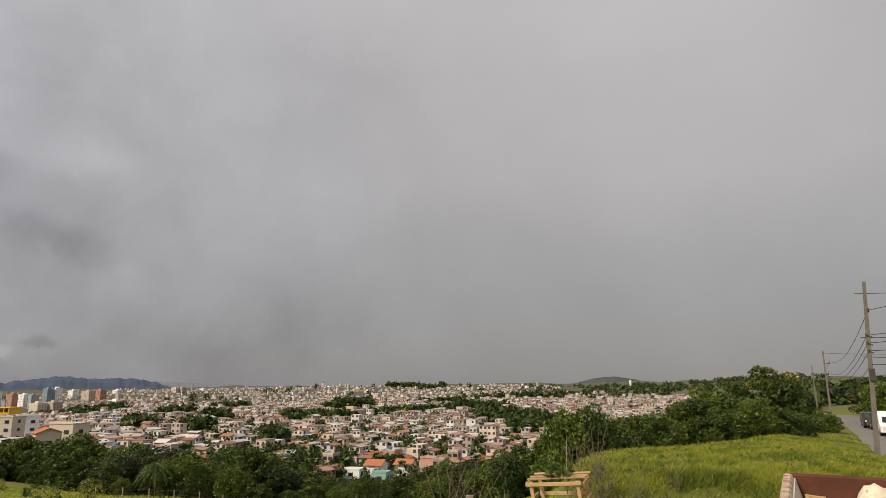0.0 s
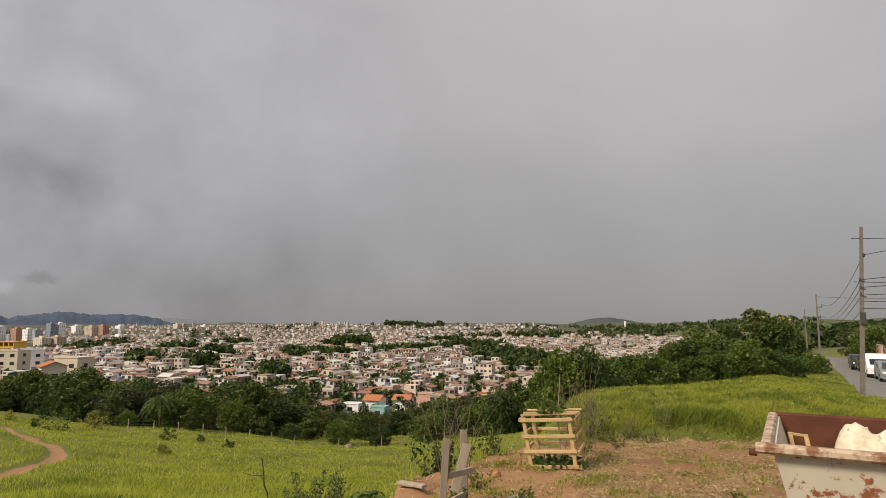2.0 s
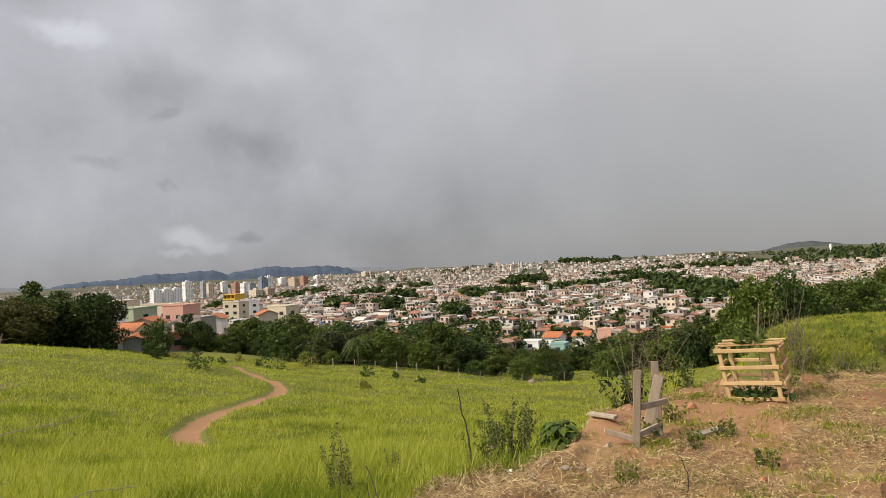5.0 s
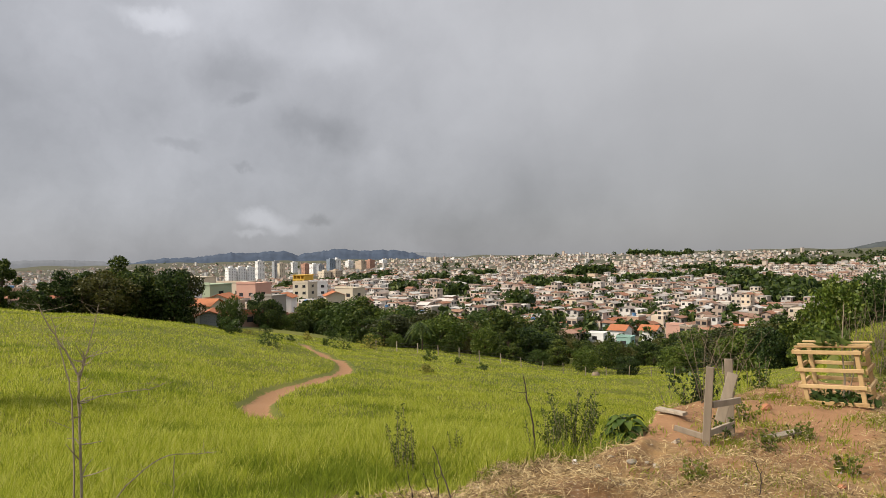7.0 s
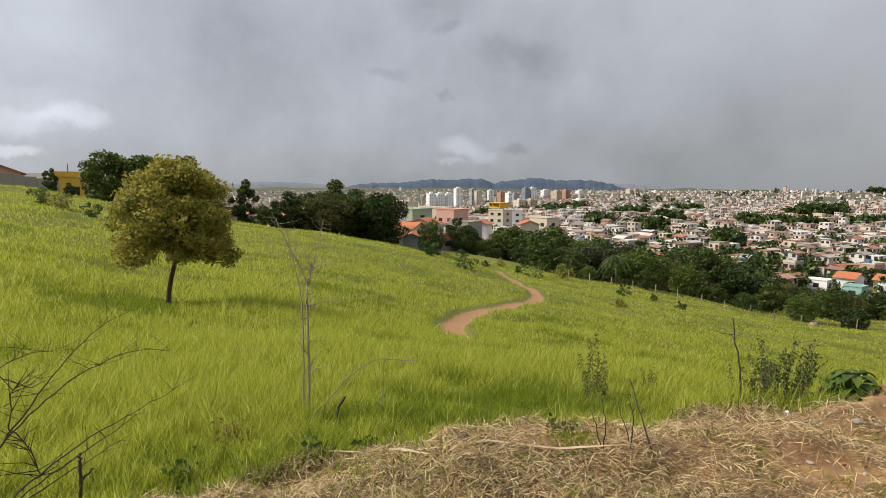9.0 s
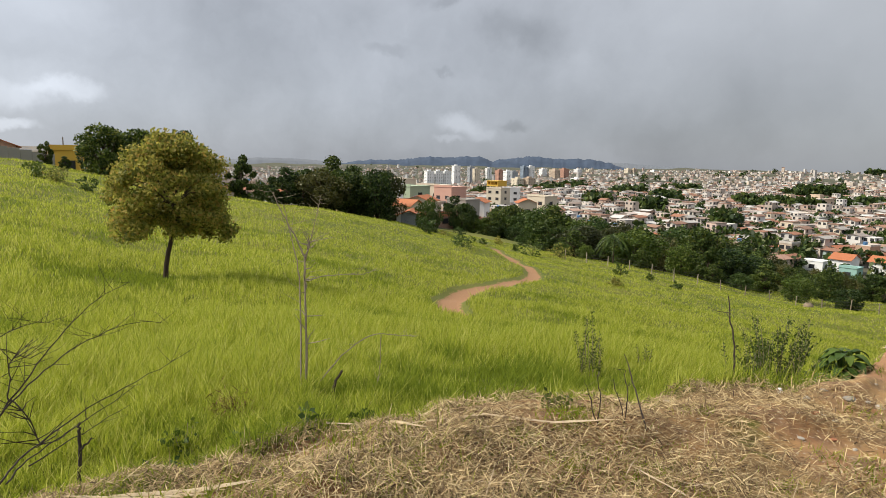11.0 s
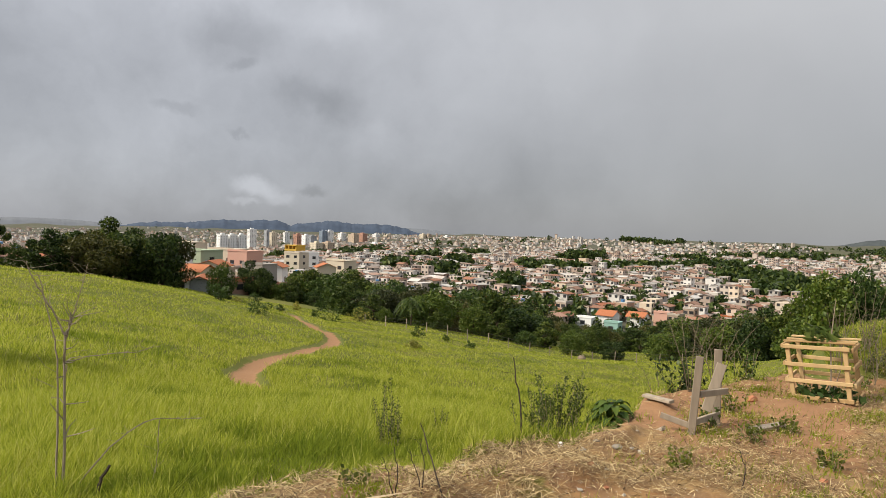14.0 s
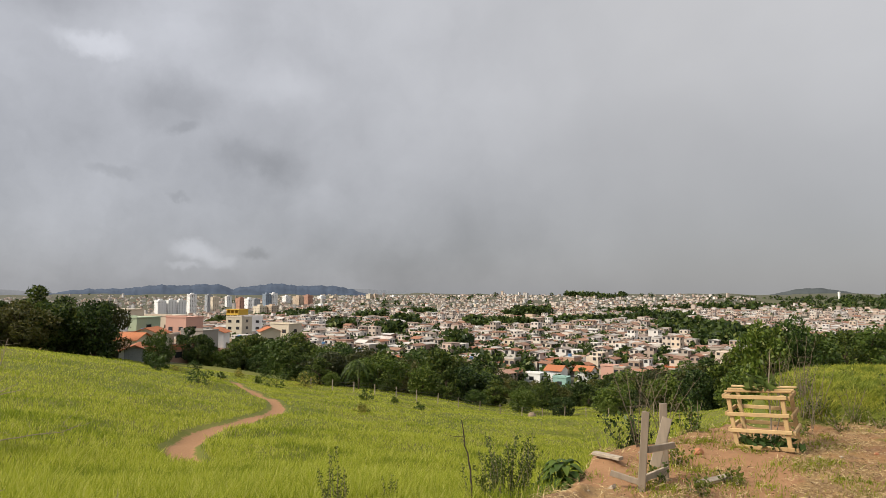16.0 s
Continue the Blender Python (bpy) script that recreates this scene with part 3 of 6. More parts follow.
ridge("mountain_range", 18, 48, 4350, ((18, 20, 22.4, 23.6, 24.6, 26.5, 28, 30.1, 31.8, 33.0, 33.7, 34.4, 36, 37.6, 39.2, 42, 45.5, 48), (-.7, -.5, -.1, .25, .45, .58, .56, .72, .52, .42, .26, .55, .62, .5, .56, .25, .1, -.35)), "hazy blue-grey forested mountain range on the horizon")
ridge("mountain_range", 46, 66, 4500, ((46, 50, 54, 58, 62, 66), (-.3, .12, .22, -.1, .1, -.1)), "faint hazy blue-grey hills on the horizon", HAZY, .25)
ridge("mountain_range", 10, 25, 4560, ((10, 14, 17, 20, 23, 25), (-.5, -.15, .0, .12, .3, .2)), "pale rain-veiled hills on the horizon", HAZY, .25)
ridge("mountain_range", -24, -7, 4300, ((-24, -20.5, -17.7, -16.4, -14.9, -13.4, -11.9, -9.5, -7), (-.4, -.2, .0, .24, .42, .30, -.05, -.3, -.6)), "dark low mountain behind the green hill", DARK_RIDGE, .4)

# ---- the town ----
def gable(w, l, h, rise, over=0.55, axis="y", thick=0.12):
    """Two tiled slopes with thickness over a w x l house; ridge along y."""
    W, L = w / 2 + over, l / 2 + over
    z0 = h - over * rise / (w / 2)
    V = [(-W, -L, z0), (0, -L, h + rise), (W, -L, z0), (-W, L, z0), (0, L, h + rise), (W, L, z0)]
    V += [(x, y, z + thick) for x, y, z in V]
    F = [(6, 7, 10, 9), (7, 8, 11, 10), (0, 3, 4, 1), (1, 4, 5, 2), (0, 1, 7, 6), (1, 2, 8, 7), (3, 9, 10, 4), (4, 10, 11, 5), (0, 6, 9, 3), (2, 5, 11, 8)]
    return np.array(V, float), F


def shell_walls(w, l, h, rise):
    """Walls with gable tops."""
    x, y = w / 2, l / 2
    V = [(-x, -y, -4), (x, -y, -4), (x, y, -4), (-x, y, -4), (-x, -y, h), (x, -y, h), (x, y, h), (-x, y, h), (0, -y, h + rise), (0, y, h + rise)]
    F = [(0, 1, 5, 8, 4), (2, 3, 7, 9, 6), (1, 2, 6, 5), (3, 0, 4, 7), (3, 2, 1, 0)]
    if rise <= 0:
        F.append((4, 5, 6, 7)); F[0], F[1] = (0, 1, 5, 4), (2, 3, 7, 6)
    return np.array(V, float), F


def window_geo(w, h):
    """A pane in a raised frame, facing -y, with its lower middle at the origin."""
    return join(box(-w / 2, w / 2, -0.06, 0.02, 0, h), box(-w / 2 - 0.07, -w / 2, -0.1, 0.02, -0.07, h + 0.07), box(w / 2, w / 2 + 0.07, -0.1, 0.02, -0.07, h + 0.07))


PANE = mesh_of("window", *window_geo(1.4, 1.2), GLASS_DARK)
DOOR = mesh_of("door", *window_geo(1.6, 2.2), GLASS_DARK)


FIBRE_CEMENT = varied("fibre_cement", [(0, (.20, .19, .18)), (.5, (.30, .29, .28)), (1, (.42, .41, .40))], 2, .9, "object", .4)


def house_kind(i, rng):
    """One kind of small town house; its front looks to -y."""
    w, l = rng.uniform(4.1, 5.4), rng.uniform(4.8, 6.3)
    storeys = (1, 1, 2, 1, 1, 1, 1, 1, 1, 1)[i % 10]
    h = 2.5 * storeys + rng.uniform(0, 0.4)
    flat = i % 10 in (2, 5, 7)
    rise = 0 if flat else rng.uniform(.45, .85)
    th = thing("house", (0, 0, 0), 0, "small rendered town house with a tiled roof" if not flat else "flat-roofed rendered town house", "house", "houses of the town")
    part("wall", shell_walls(w, l, h, rise), WALLS, th)
    if flat:
        part("roof", join(box(-w / 2 + .2, w / 2 - .2, -l / 2 + .2, l / 2 - .2, h + .02, h + .12), box(-w / 2 - .05, w / 2 + .05, -l / 2 - .08, -l / 2 + .18, h - .05, h + .55), box(-w / 2 - .05, -w / 2 + .15, -l / 2 + .18, l / 2, h - .05, h + .55), box(w / 2 - .15, w / 2 + .05, -l / 2 + .18, l / 2, h - .05, h + .55)), TILES if i % 2 else WALLS, th)
        if i == 2:
            t = part("water_tank", tube([(w * .2, 0, h + .1), (w * .2, 0, h + 1.1), (w * .2, 0, h + 1.2)], [0.7, 0.75, 0.4], 9), WATER_TANK, th, "blue plastic water tank")
    else:
        part("roof", gable(w, l, h, rise), TILES, th)
    lw, lh = rng.uniform(.4, .9) * w, rng.uniform(2.0, 2.7)
    lx = rng.choice([-1, 1]) * (w - lw) / 2
    part("lean_to", join(box(lx - lw / 2, lx + lw / 2, l / 2 + .01, l / 2 + 1.7, -1, lh)), WALLS, th)
    part("lean_to_roof", box(lx - lw / 2 - .15, lx + lw / 2 + .15, l / 2 + .01, l / 2 + 1.95, lh + .01, lh + .1), FIBRE_CEMENT, th, "grey fibre-cement sheet roof")
    part("yard_wall", join(box(-w / 2 - .5, w / 2 + .5, -l / 2 - 1.5, -l / 2 - 1.36, -1.5, rng.uniform(1.5, 2.1))), WALLS, th)
    for s in range(storeys):
        for x in ((-w * .28, w * .25) if s or i % 3 else (-w * .28, 0.1, w * .32)):
            o = new("window" if s or x < w * .24 else "door", PANE if s or x < w * .24 else DOOR)
            o.parent = th
            o.location = (x, -l / 2 - 0.01, 2.5 * s + (.9 if s or x < w * .24 else 0.05))
    o = new("window", PANE); o.parent = th; o.rotation_euler[2] = radians(90); o.location = (w / 2 + .01, -l * .15, 2.5 * (storeys - 1) + .9)
    return th


WATER_TANK = varied("blue_plastic", [(0, (0.05, 0.14, 0.30)), (1, (0.10, 0.22, 0.40))], 3, 0.5, "object", 0.15)
TOWN_TURN = -22.0   # the streets' direction


def plots(rng):
    """House plots over the town, nearest first: x, y, turn, distance, direction."""
    out = []
    c, s = math.cos(radians(TOWN_TURN)), math.sin(radians(TOWN_TURN))
    us = np.arange(-1500, 1300, 5.5)
    vs = []
    v = -400.0
    while v < 1700:
        vs += [v, v + 7.6]
        v += 17.6
    for v in vs:
        for k, u in enumerate(us):
            if k % 15 == 14:
                continue
            x = u * c - v * s + rng.uniform(-.6, .6)
            y = u * s + v * c + rng.uniform(-.8, .8)
            d, az = math.hypot(x, y), math.degrees(math.atan2(-x, y))
            if y < 30 or not -22 < az < 64 or d > 1150:
                continue
            if float(in_town(az, d)) < 0.6 or wooded(x, y, az, d):
                continue
            if rng.random() < 0.10 + 0.10 * (d > 700) or (d < 248 and 0.5 < az < 9):
                continue
            out.append((x, y, TOWN_TURN + (180 if rng.random() < 0.35 else 0) + (90 if rng.random() < 0.2 else 0) + rng.uniform(-4, 4), d, az))
    out.sort(key=lambda p: p[3])
    return out


# dark groves within the town: direction, distance, half width in degrees, half depth in metres
GROVES = ((11.4, 520, 1.9, 25), (4, 600, 3.5, 28), (-1.5, 640, 4.5, 40), (-6.5, 520, 3.5, 45), (-9, 430, 3, 45), (8.5, 500, 1.2, 18), (18.8, 520, 1.0, 16), (24.5, 460, 1.0, 16), (27, 900, 2.2, 60), (30, 1200, 2.2, 70), (22, 700, 1.3, 30), (17.5, 800, 1.5, 30), (8, 760, 2.0, 30), (0, 900, 2.5, 40), (-7, 1000, 4, 60), (34, 600, 1.2, 40), (14, 330, .8, 10), (20, 420, .8, 14), (40, 900, 3, 60))


def wooded(x, y, az, d):
    for a, r, wa, wd in GROVES:
        if ((az - a) / wa) ** 2 + ((d - r) / wd) ** 2 < 1:
            return True
    return bool(waves(np.array(x), np.array(y), 95, 21) > 0.80)


rng = np.random.default_rng(5)
PLOTS = plots(rng)
KINDS = [house_kind(i, rng) for i in range(14)]
for k, (x, y, a, d, az) in enumerate(PLOTS[:300]):
    m = pose(x, y, ground_z(x, y) + 0.3, 0, 0, a)
    if k < len(KINDS):
        KINDS[k].matrix_world = m
    else:
        copy_thing(KINDS[int(rng.integers(len(KINDS)))], m)


def far_town():
    """The rest of the town: joined walls, roofs and windows."""
    WV, WF, RV, RF, NV, NF = [], [], [], [], [], []
    spots = [(x, y, a, d, 1.0) for x, y, a, d, az in PLOTS[300:]]
    for _ in range(11500):
        d = 1100 * (3900 / 1100) ** rng.random()
        az = rng.uniform(-20, 66)
        if float(in_town(az, d)) < 0.5:
            continue
        x, y = polar(az, d)
        if waves(np.array(x), np.array(y), 330, 22) > 0.62 or any(((az - a) / w) ** 2 + ((d - r) / q) ** 2 < 1 for a, r, w, q in GROVES):
            continue
        spots.append((x, y, rng.uniform(0, 180), d, 0.95 + 0.36 * (d / 2500)))
    for _ in range(1500):   # sheds and houses under the western hills
        az, d = rng.uniform(41, 66), 850 * 3.6 ** rng.random()
        spots.append((*polar(az, d), rng.uniform(0, 180), d, 1.2 + 0.3 * (d / 2500)))
    Z = height(np.array([s[0] for s in spots]), np.array([s[1] for s in spots]))
    for (x, y, a, d, big), z in zip(spots, Z):
        w, l = rng.uniform(4.0, 5.8) * big, rng.uniform(4.8, 6.9) * big
        h = (rng.choice([2.7, 3.1, 5.4, 5.8, 8.4], p=[.50, .30, .14, .05, .01])) * (1 + 0.25 * (big - 1))
        if d > 1500 and rng.random() < 0.03:
            h *= rng.uniform(2, 3.5)
        flat = rng.random() < 0.58
        rise = 0 if flat else rng.uniform(0.45, .95)
        V, F = shell_walls(w, l, h, rise)
        ca, sa = math.cos(radians(a)), math.sin(radians(a))

        def put(V, VV, FF, F):
            n = len(VV)
            for p in V:
                VV.append((x + p[0] * ca - p[1] * sa, y + p[0] * sa + p[1] * ca, z + p[2] + 0.2))
            FF.extend(tuple(i + n for i in f) for f in F)
        put(V, WV, WF, F)
        if not flat:
            put(gable(w, l, h, rise)[0], RV, RF, gable(w, l, h, rise)[1])
        elif rng.random() < 0.6:
            V, F = box(-w / 2 - .1, w / 2 + .1, -l / 2 - .1, l / 2 + .1, h + .03, h + .3)
            put(V, RV, RF, F)
        if d < 900:
            for fx in (-w * .28, w * .26):
                for fz in np.arange(1.0, h - 1.0, 2.9):
                    for side in (-1, 1):
                        V, F = box(fx - .65, fx + .65, side * l / 2 - 0.04, side * l / 2 + 0.04, fz, fz + 1.2)
                        put(V, NV, NF, F)
            for fz in np.arange(1.0, h - 1.0, 2.9):
                V, F = box(-w / 2 - .04, w / 2 + .04, -l * .2 - .6, -l * .2 + .6, fz, fz + 1.2)
                put(V, NV, NF, F)
    th = thing("far_town", (0, 0, 0), 0, "dense far hillsides of pale rendered houses and tiled roofs", "town", kind="stuff")
    part("walls", (WV, WF), WALLS_HAZED, th)
    part("roofs", (RV, RF), TILES_HAZED, th)
    part("windows", (NV, NF), GLASS_DARK, th)


far_town()

# ---- high-rise blocks of the centre ----
def tower(az, d, w, l, top_el, wall, label, turn=None):
    x, y = polar(az, d)
    z = ground_z(x, y) - 4
    h = EYE + d * math.tan(radians(top_el)) - z
    th = thing("apartment_building", (x, y, z), TOWN_TURN - 4 if turn is None else turn, label, "building", "high-rises of the centre")
    part("wall", join(box(-w / 2, w / 2, -l / 2, l / 2, 0, h)), wall, th)
    part("roof", join(box(-w / 2 - .3, w / 2 + .3, -l / 2 - .3, l / 2 + .3, h + .02, h + 0.8), box(-w * .2, w * .2, -l * .2, l * .2, h + 0.8, h + 3.6)), wall, th)
    floors = max(3, int(h / 3.1))
    cols = max(2, int(w / 4.5))
    for c in range(cols):
        cx = -w / 2 + (c + 0.5) * w / cols
        o = part("window_column", join(*[box(cx - 0.7, cx + 0.7, -l / 2 - 0.05, -l / 2 + 0.1, f * 3.1 + 1.0, f * 3.1 + 2.3) for f in range(1, floors)]), GLASS_DARK, th)
        tagged(o, kind="stuff")
    cols = max(2, int(l / 4.5))
    for c in range(cols):
        cy = -l / 2 + (c + 0.5) * l / cols
        o = part("window_column", join(*[box(w / 2 - .1, w / 2 + .05, cy - .7, cy + .7, f * 3.1 + 1.0, f * 3.1 + 2.3) for f in range(1, floors)]), GLASS_DARK, th)
        tagged(o, kind="stuff")
    return th


def plain_wall(name, c):
    return varied(name, [(0, tuple(v * 0.93 for v in c)), (1, c)], 0.12, 0.8, "noise", 0.12)


WHITE_W, CREAM_W, BRICK_W, GREY_W, TAN_W, BLUE_W = (plain_wall(n, c) for n, c in (("white_render", (.82, .82, .82)), ("cream_render", (.62, .55, .44)), ("brick_render", (.42, .24, .18)), ("grey_render", (.34, .36, .39)), ("tan_render", (.50, .40, .31)), ("slate_render", (.22, .27, .34))))
for az, d, w, l, el, wall, label in (
        (39.3, 1350, 17, 16, -0.75, WHITE_W, "white high-rise slab with window rows"), (38.5, 1360, 15, 16, -0.72, WHITE_W, "white high-rise slab with window rows"), (37.75, 1370, 15, 16, -0.72, WHITE_W, "white high-rise slab with window rows"),
        (36.9, 1700, 16, 18, -0.22, WHITE_W, "tall slender white tower block"), (35.55, 1750, 14, 16, -0.28, GREY_W, "grey tower block with window rows"), (35.1, 1700, 12, 16, -0.45, CREAM_W, "cream tower block with window rows"),
        (34.0, 1900, 11, 16, -0.4, WHITE_W, "white tower block with window rows"), (33.0, 1650, 20, 18, -0.55, BRICK_W, "brick-coloured tower block with pale roof"), (32.3, 1600, 18, 16, -0.6, WHITE_W, "white tower block with window rows"), (31.75, 1580, 11, 16, -0.65, GREY_W, "dark grey tower block with window rows"),
        (30.85, 1750, 17, 16, -0.18, BLUE_W, "blue-grey tower block with window rows"), (30.3, 1760, 15, 16, -0.15, WHITE_W, "white tower block beside a blue-grey one"), (29.2, 2000, 18, 18, -0.35, WHITE_W, "white apartment block in the centre"),
        (28.2, 1900, 30, 18, -0.4, TAN_W, "tan apartment block in the centre"), (27.4, 1950, 26, 18, -0.32, BRICK_W, "brick-red apartment block in the centre"), (26.2, 2100, 20, 18, -0.35, WHITE_W, "white apartment block in the centre"), (25.2, 2200, 18, 18, -0.4, CREAM_W, "cream apartment block in the centre"),
        (22.0, 2600, 24, 18, -0.2, CREAM_W, "cream apartment block on the ridge"), (21.5, 2600, 18, 18, -0.2, TAN_W, "tan apartment block on the ridge"), (19.9, 2700, 22, 18, -0.3, WHITE_W, "white apartment block on the ridge"),
        (9.65, 2500, 24, 18, -0.25, WHITE_W, "white apartment block on the ridge"), (8.9, 2500, 22, 18, -0.25, CREAM_W, "cream apartment block on the ridge"), (6.2, 2700, 22, 18, -0.5, WHITE_W, "white apartment block on the ridge"),
        (31.4, 1250, 22, 16, -1.25, CREAM_W, "low cream apartment block with flat roof"), (30.4, 1250, 20, 16, -1.2, TAN_W, "low tan apartment block with flat roof"), (26.3, 1500, 24, 16, -1.15, WHITE_W, "low white apartment block with flat roof")):
    tower(az, d, w, l, el, wall, label)

# blocks of flats among the houses
tower(9.6, 560, 16, 12, -2.3, TAN_W, "tan four-storey block of flats")
tower(7.7, 560, 20, 12, -2.25, TAN_W, "tan four-storey block of flats")

# ---- trees ----
rng = np.random.default_rng(11)
BELT_AZ = (-14, -7.3, -1.1, 3.9, 9.0, 11.9, 16.9, 22.8, 27.5, 32.8, 36.6, 40)
BELT_EL = (-3.5, -5.9, -6.5, -8.2, -8.0, -5.9, -4.8, -4.7, -3.1, -3.7, -3.1, -3.8)
MODELS = []
for k in range(7):
    w = (5.5, 6.5, 7.5, 5.0, 7.0, 6.0, 8.0)[k]
    t = tree("tree", rng, (0, 0, 0), 7.0, w, (0.2, 0.5, 0.0, -0.2, 0.4, -0.4, 0.2)[k], (LEAF, LEAF, LEAF_MID, LEAF, LEAF_MID, LEAF, LEAF_DULL)[k], ("dark green broadleaf tree in the valley wood", "dark green broadleaf tree in the valley wood", "fresh green broadleaf tree in the valley wood")[(0, 0, 2, 0, 2, 0, 0)[k]], leaf=0.40, count=4200, lobes=(12, 9, 14, 10, 11, 16, 13)[k], group="trees of the valley wood")
    MODELS.append(t)
used = set()


def plant(k, x, y, h, turn, wide=1.0, sink=0.1):
    z = ground_z(x, y) - sink
    s = h / 7.0
    m = pose(x, y, z, 0, 0, turn)
    if k in used:
        o = copy_thing(MODELS[k], m)
    else:
        used.add(k)
        o = MODELS[k]
        o.matrix_world = m
    o.scale = (s * wide, s * wide, s)
    return o


def valley_wood():
    n = 0
    step = 6.3
    for gx in np.arange(-120, 60, step):
        for gy in np.arange(70, 215, step):
            x, y = gx + rng.uniform(-2, 2), gy + rng.uniform(-2, 2)
            d, az = math.hypot(x, y), math.degrees(math.atan2(-x, y))
            if not -12 < az < 40:
                continue
            lo = np.interp(az, (-12, 0, 14, 24, 27.5, 29, 40), (95, 90, 88, 88, 95, 135, 140))
            hi = np.interp(az, (-12, -2, 10, 24, 31, 40), (250, 205, 188, 195, 190, 168))
            if not lo < d < hi or float(in_town(az, d)) > 0.3:
                continue
            top = EYE + d * math.tan(radians(float(np.interp(az, BELT_AZ, BELT_EL)) + rng.choice([rng.uniform(-1.7, -0.5), rng.uniform(-0.6, 0.75)])))
            h = top - ground_z(x, y)
            if h < 2.2:
                continue
            h = min(h, rng.uniform(6.0, 10.5))
            if d < lo + 6:
                h = min(h, rng.uniform(2.2, 4.5))
            plant(int(rng.integers(7)), x, y, h, rng.uniform(0, 360), rng.uniform(0.95, 1.4) if h > 5 else rng.uniform(1.0, 1.5))
            n += 1
    return n


valley_wood()
# the dark wood beyond the meadow's brow
for az, d, h, w in ((51.8, 92, 5.6, 1.2), (50.4, 96, 6.2, 1.2), (49, 92, 6.4, 1.2), (47.8, 97, 8.2, 1.0), (46.6, 94, 7.2, 1.1), (45.2, 97, 7.2, 1.0), (43.9, 94, 8.4, .9), (43.1, 100, 8.4, .8), (48.6, 103, 7.2, 1.2), (50.0, 105, 7, 1.2), (46.0, 105, 8, 1.2), (52.9, 97, 4.5, 1.1)):
    x, y = polar(az, d)
    plant((0, 1, 3, 5, 6)[int(rng.integers(5))], x, y, h, rng.uniform(0, 360), w)
for az, d, h, w, k in ((39.4, 96, 5.4, .85, 2), (37.0, 150, 8, 1, 0), (36.3, 140, 7, 1, 1), (55.6, 82, 6.2, .8, 3), (54.2, 84, 3.2, .8, 2), (65.9, 80, 6.3, 1.1, 5), (64.7, 84, 6.6, 1.1, 3), (62.9, 82, 7.2, 1.15, 1), (61.7, 86, 7.2, 1.15, 5), (60.0, 82, 7.2, 1.0, 0), (66.4, 86, 5.0, 1.0, 1), (69.8, 84, 3.0, .8, 3), (68.6, 80, 1.5, 1.2, 0)):
    x, y = polar(az, d)
    plant(k, x, y, h, rng.uniform(0, 360), w)
# bushes and trees on the right
for az, d, h, w, k in ((-11.2, 27, 3.3, .7, 4), (-12.7, 28, 3.0, .75, 2), (-14.6, 30, 2.6, 1.0, 4), (-9.8, 30, 2.4, 1, 2), (-8.6, 78, 6, 1, 0), (-6.2, 90, 6.4, 1, 1), (-4.0, 96, 6, 1.1, 4), (-10.5, 52, 4.5, 1, 0), (-7.4, 92, 6, 1.1, 5), (-16.5, 34, 2.4, 1.1, 0), (-18.2, 38, 2.8, 1.1, 2), (-19.8, 42, 3.2, 1.1, 0), (-21.2, 46, 4.0, 1.1, 5), (-22.6, 50, 4.3, 1.1, 2),
                        (-24.2, 48, 3.6, 1.2, 4), (-28.6, 72, 4.2, 1.1, 0), (-25.7, 44, 2.6, 1.2, 2), (-27.6, 46, 2.0, 1.3, 4), (-29.2, 50, 1.8, 1.4, 4), (-30.4, 62, 2.0, 1.5, 2), (-23.3, 42, 2.4, 1.2, 2), (-17.3, 45, 3.6, 1.1, 1), (-33.3, 112, 5, 1.1, 6), (-34.2, 104, 5.5, 1.1, 2)):
    x, y = polar(az, d)
    plant(k, x, y, h, rng.uniform(0, 360), w, 0.2)

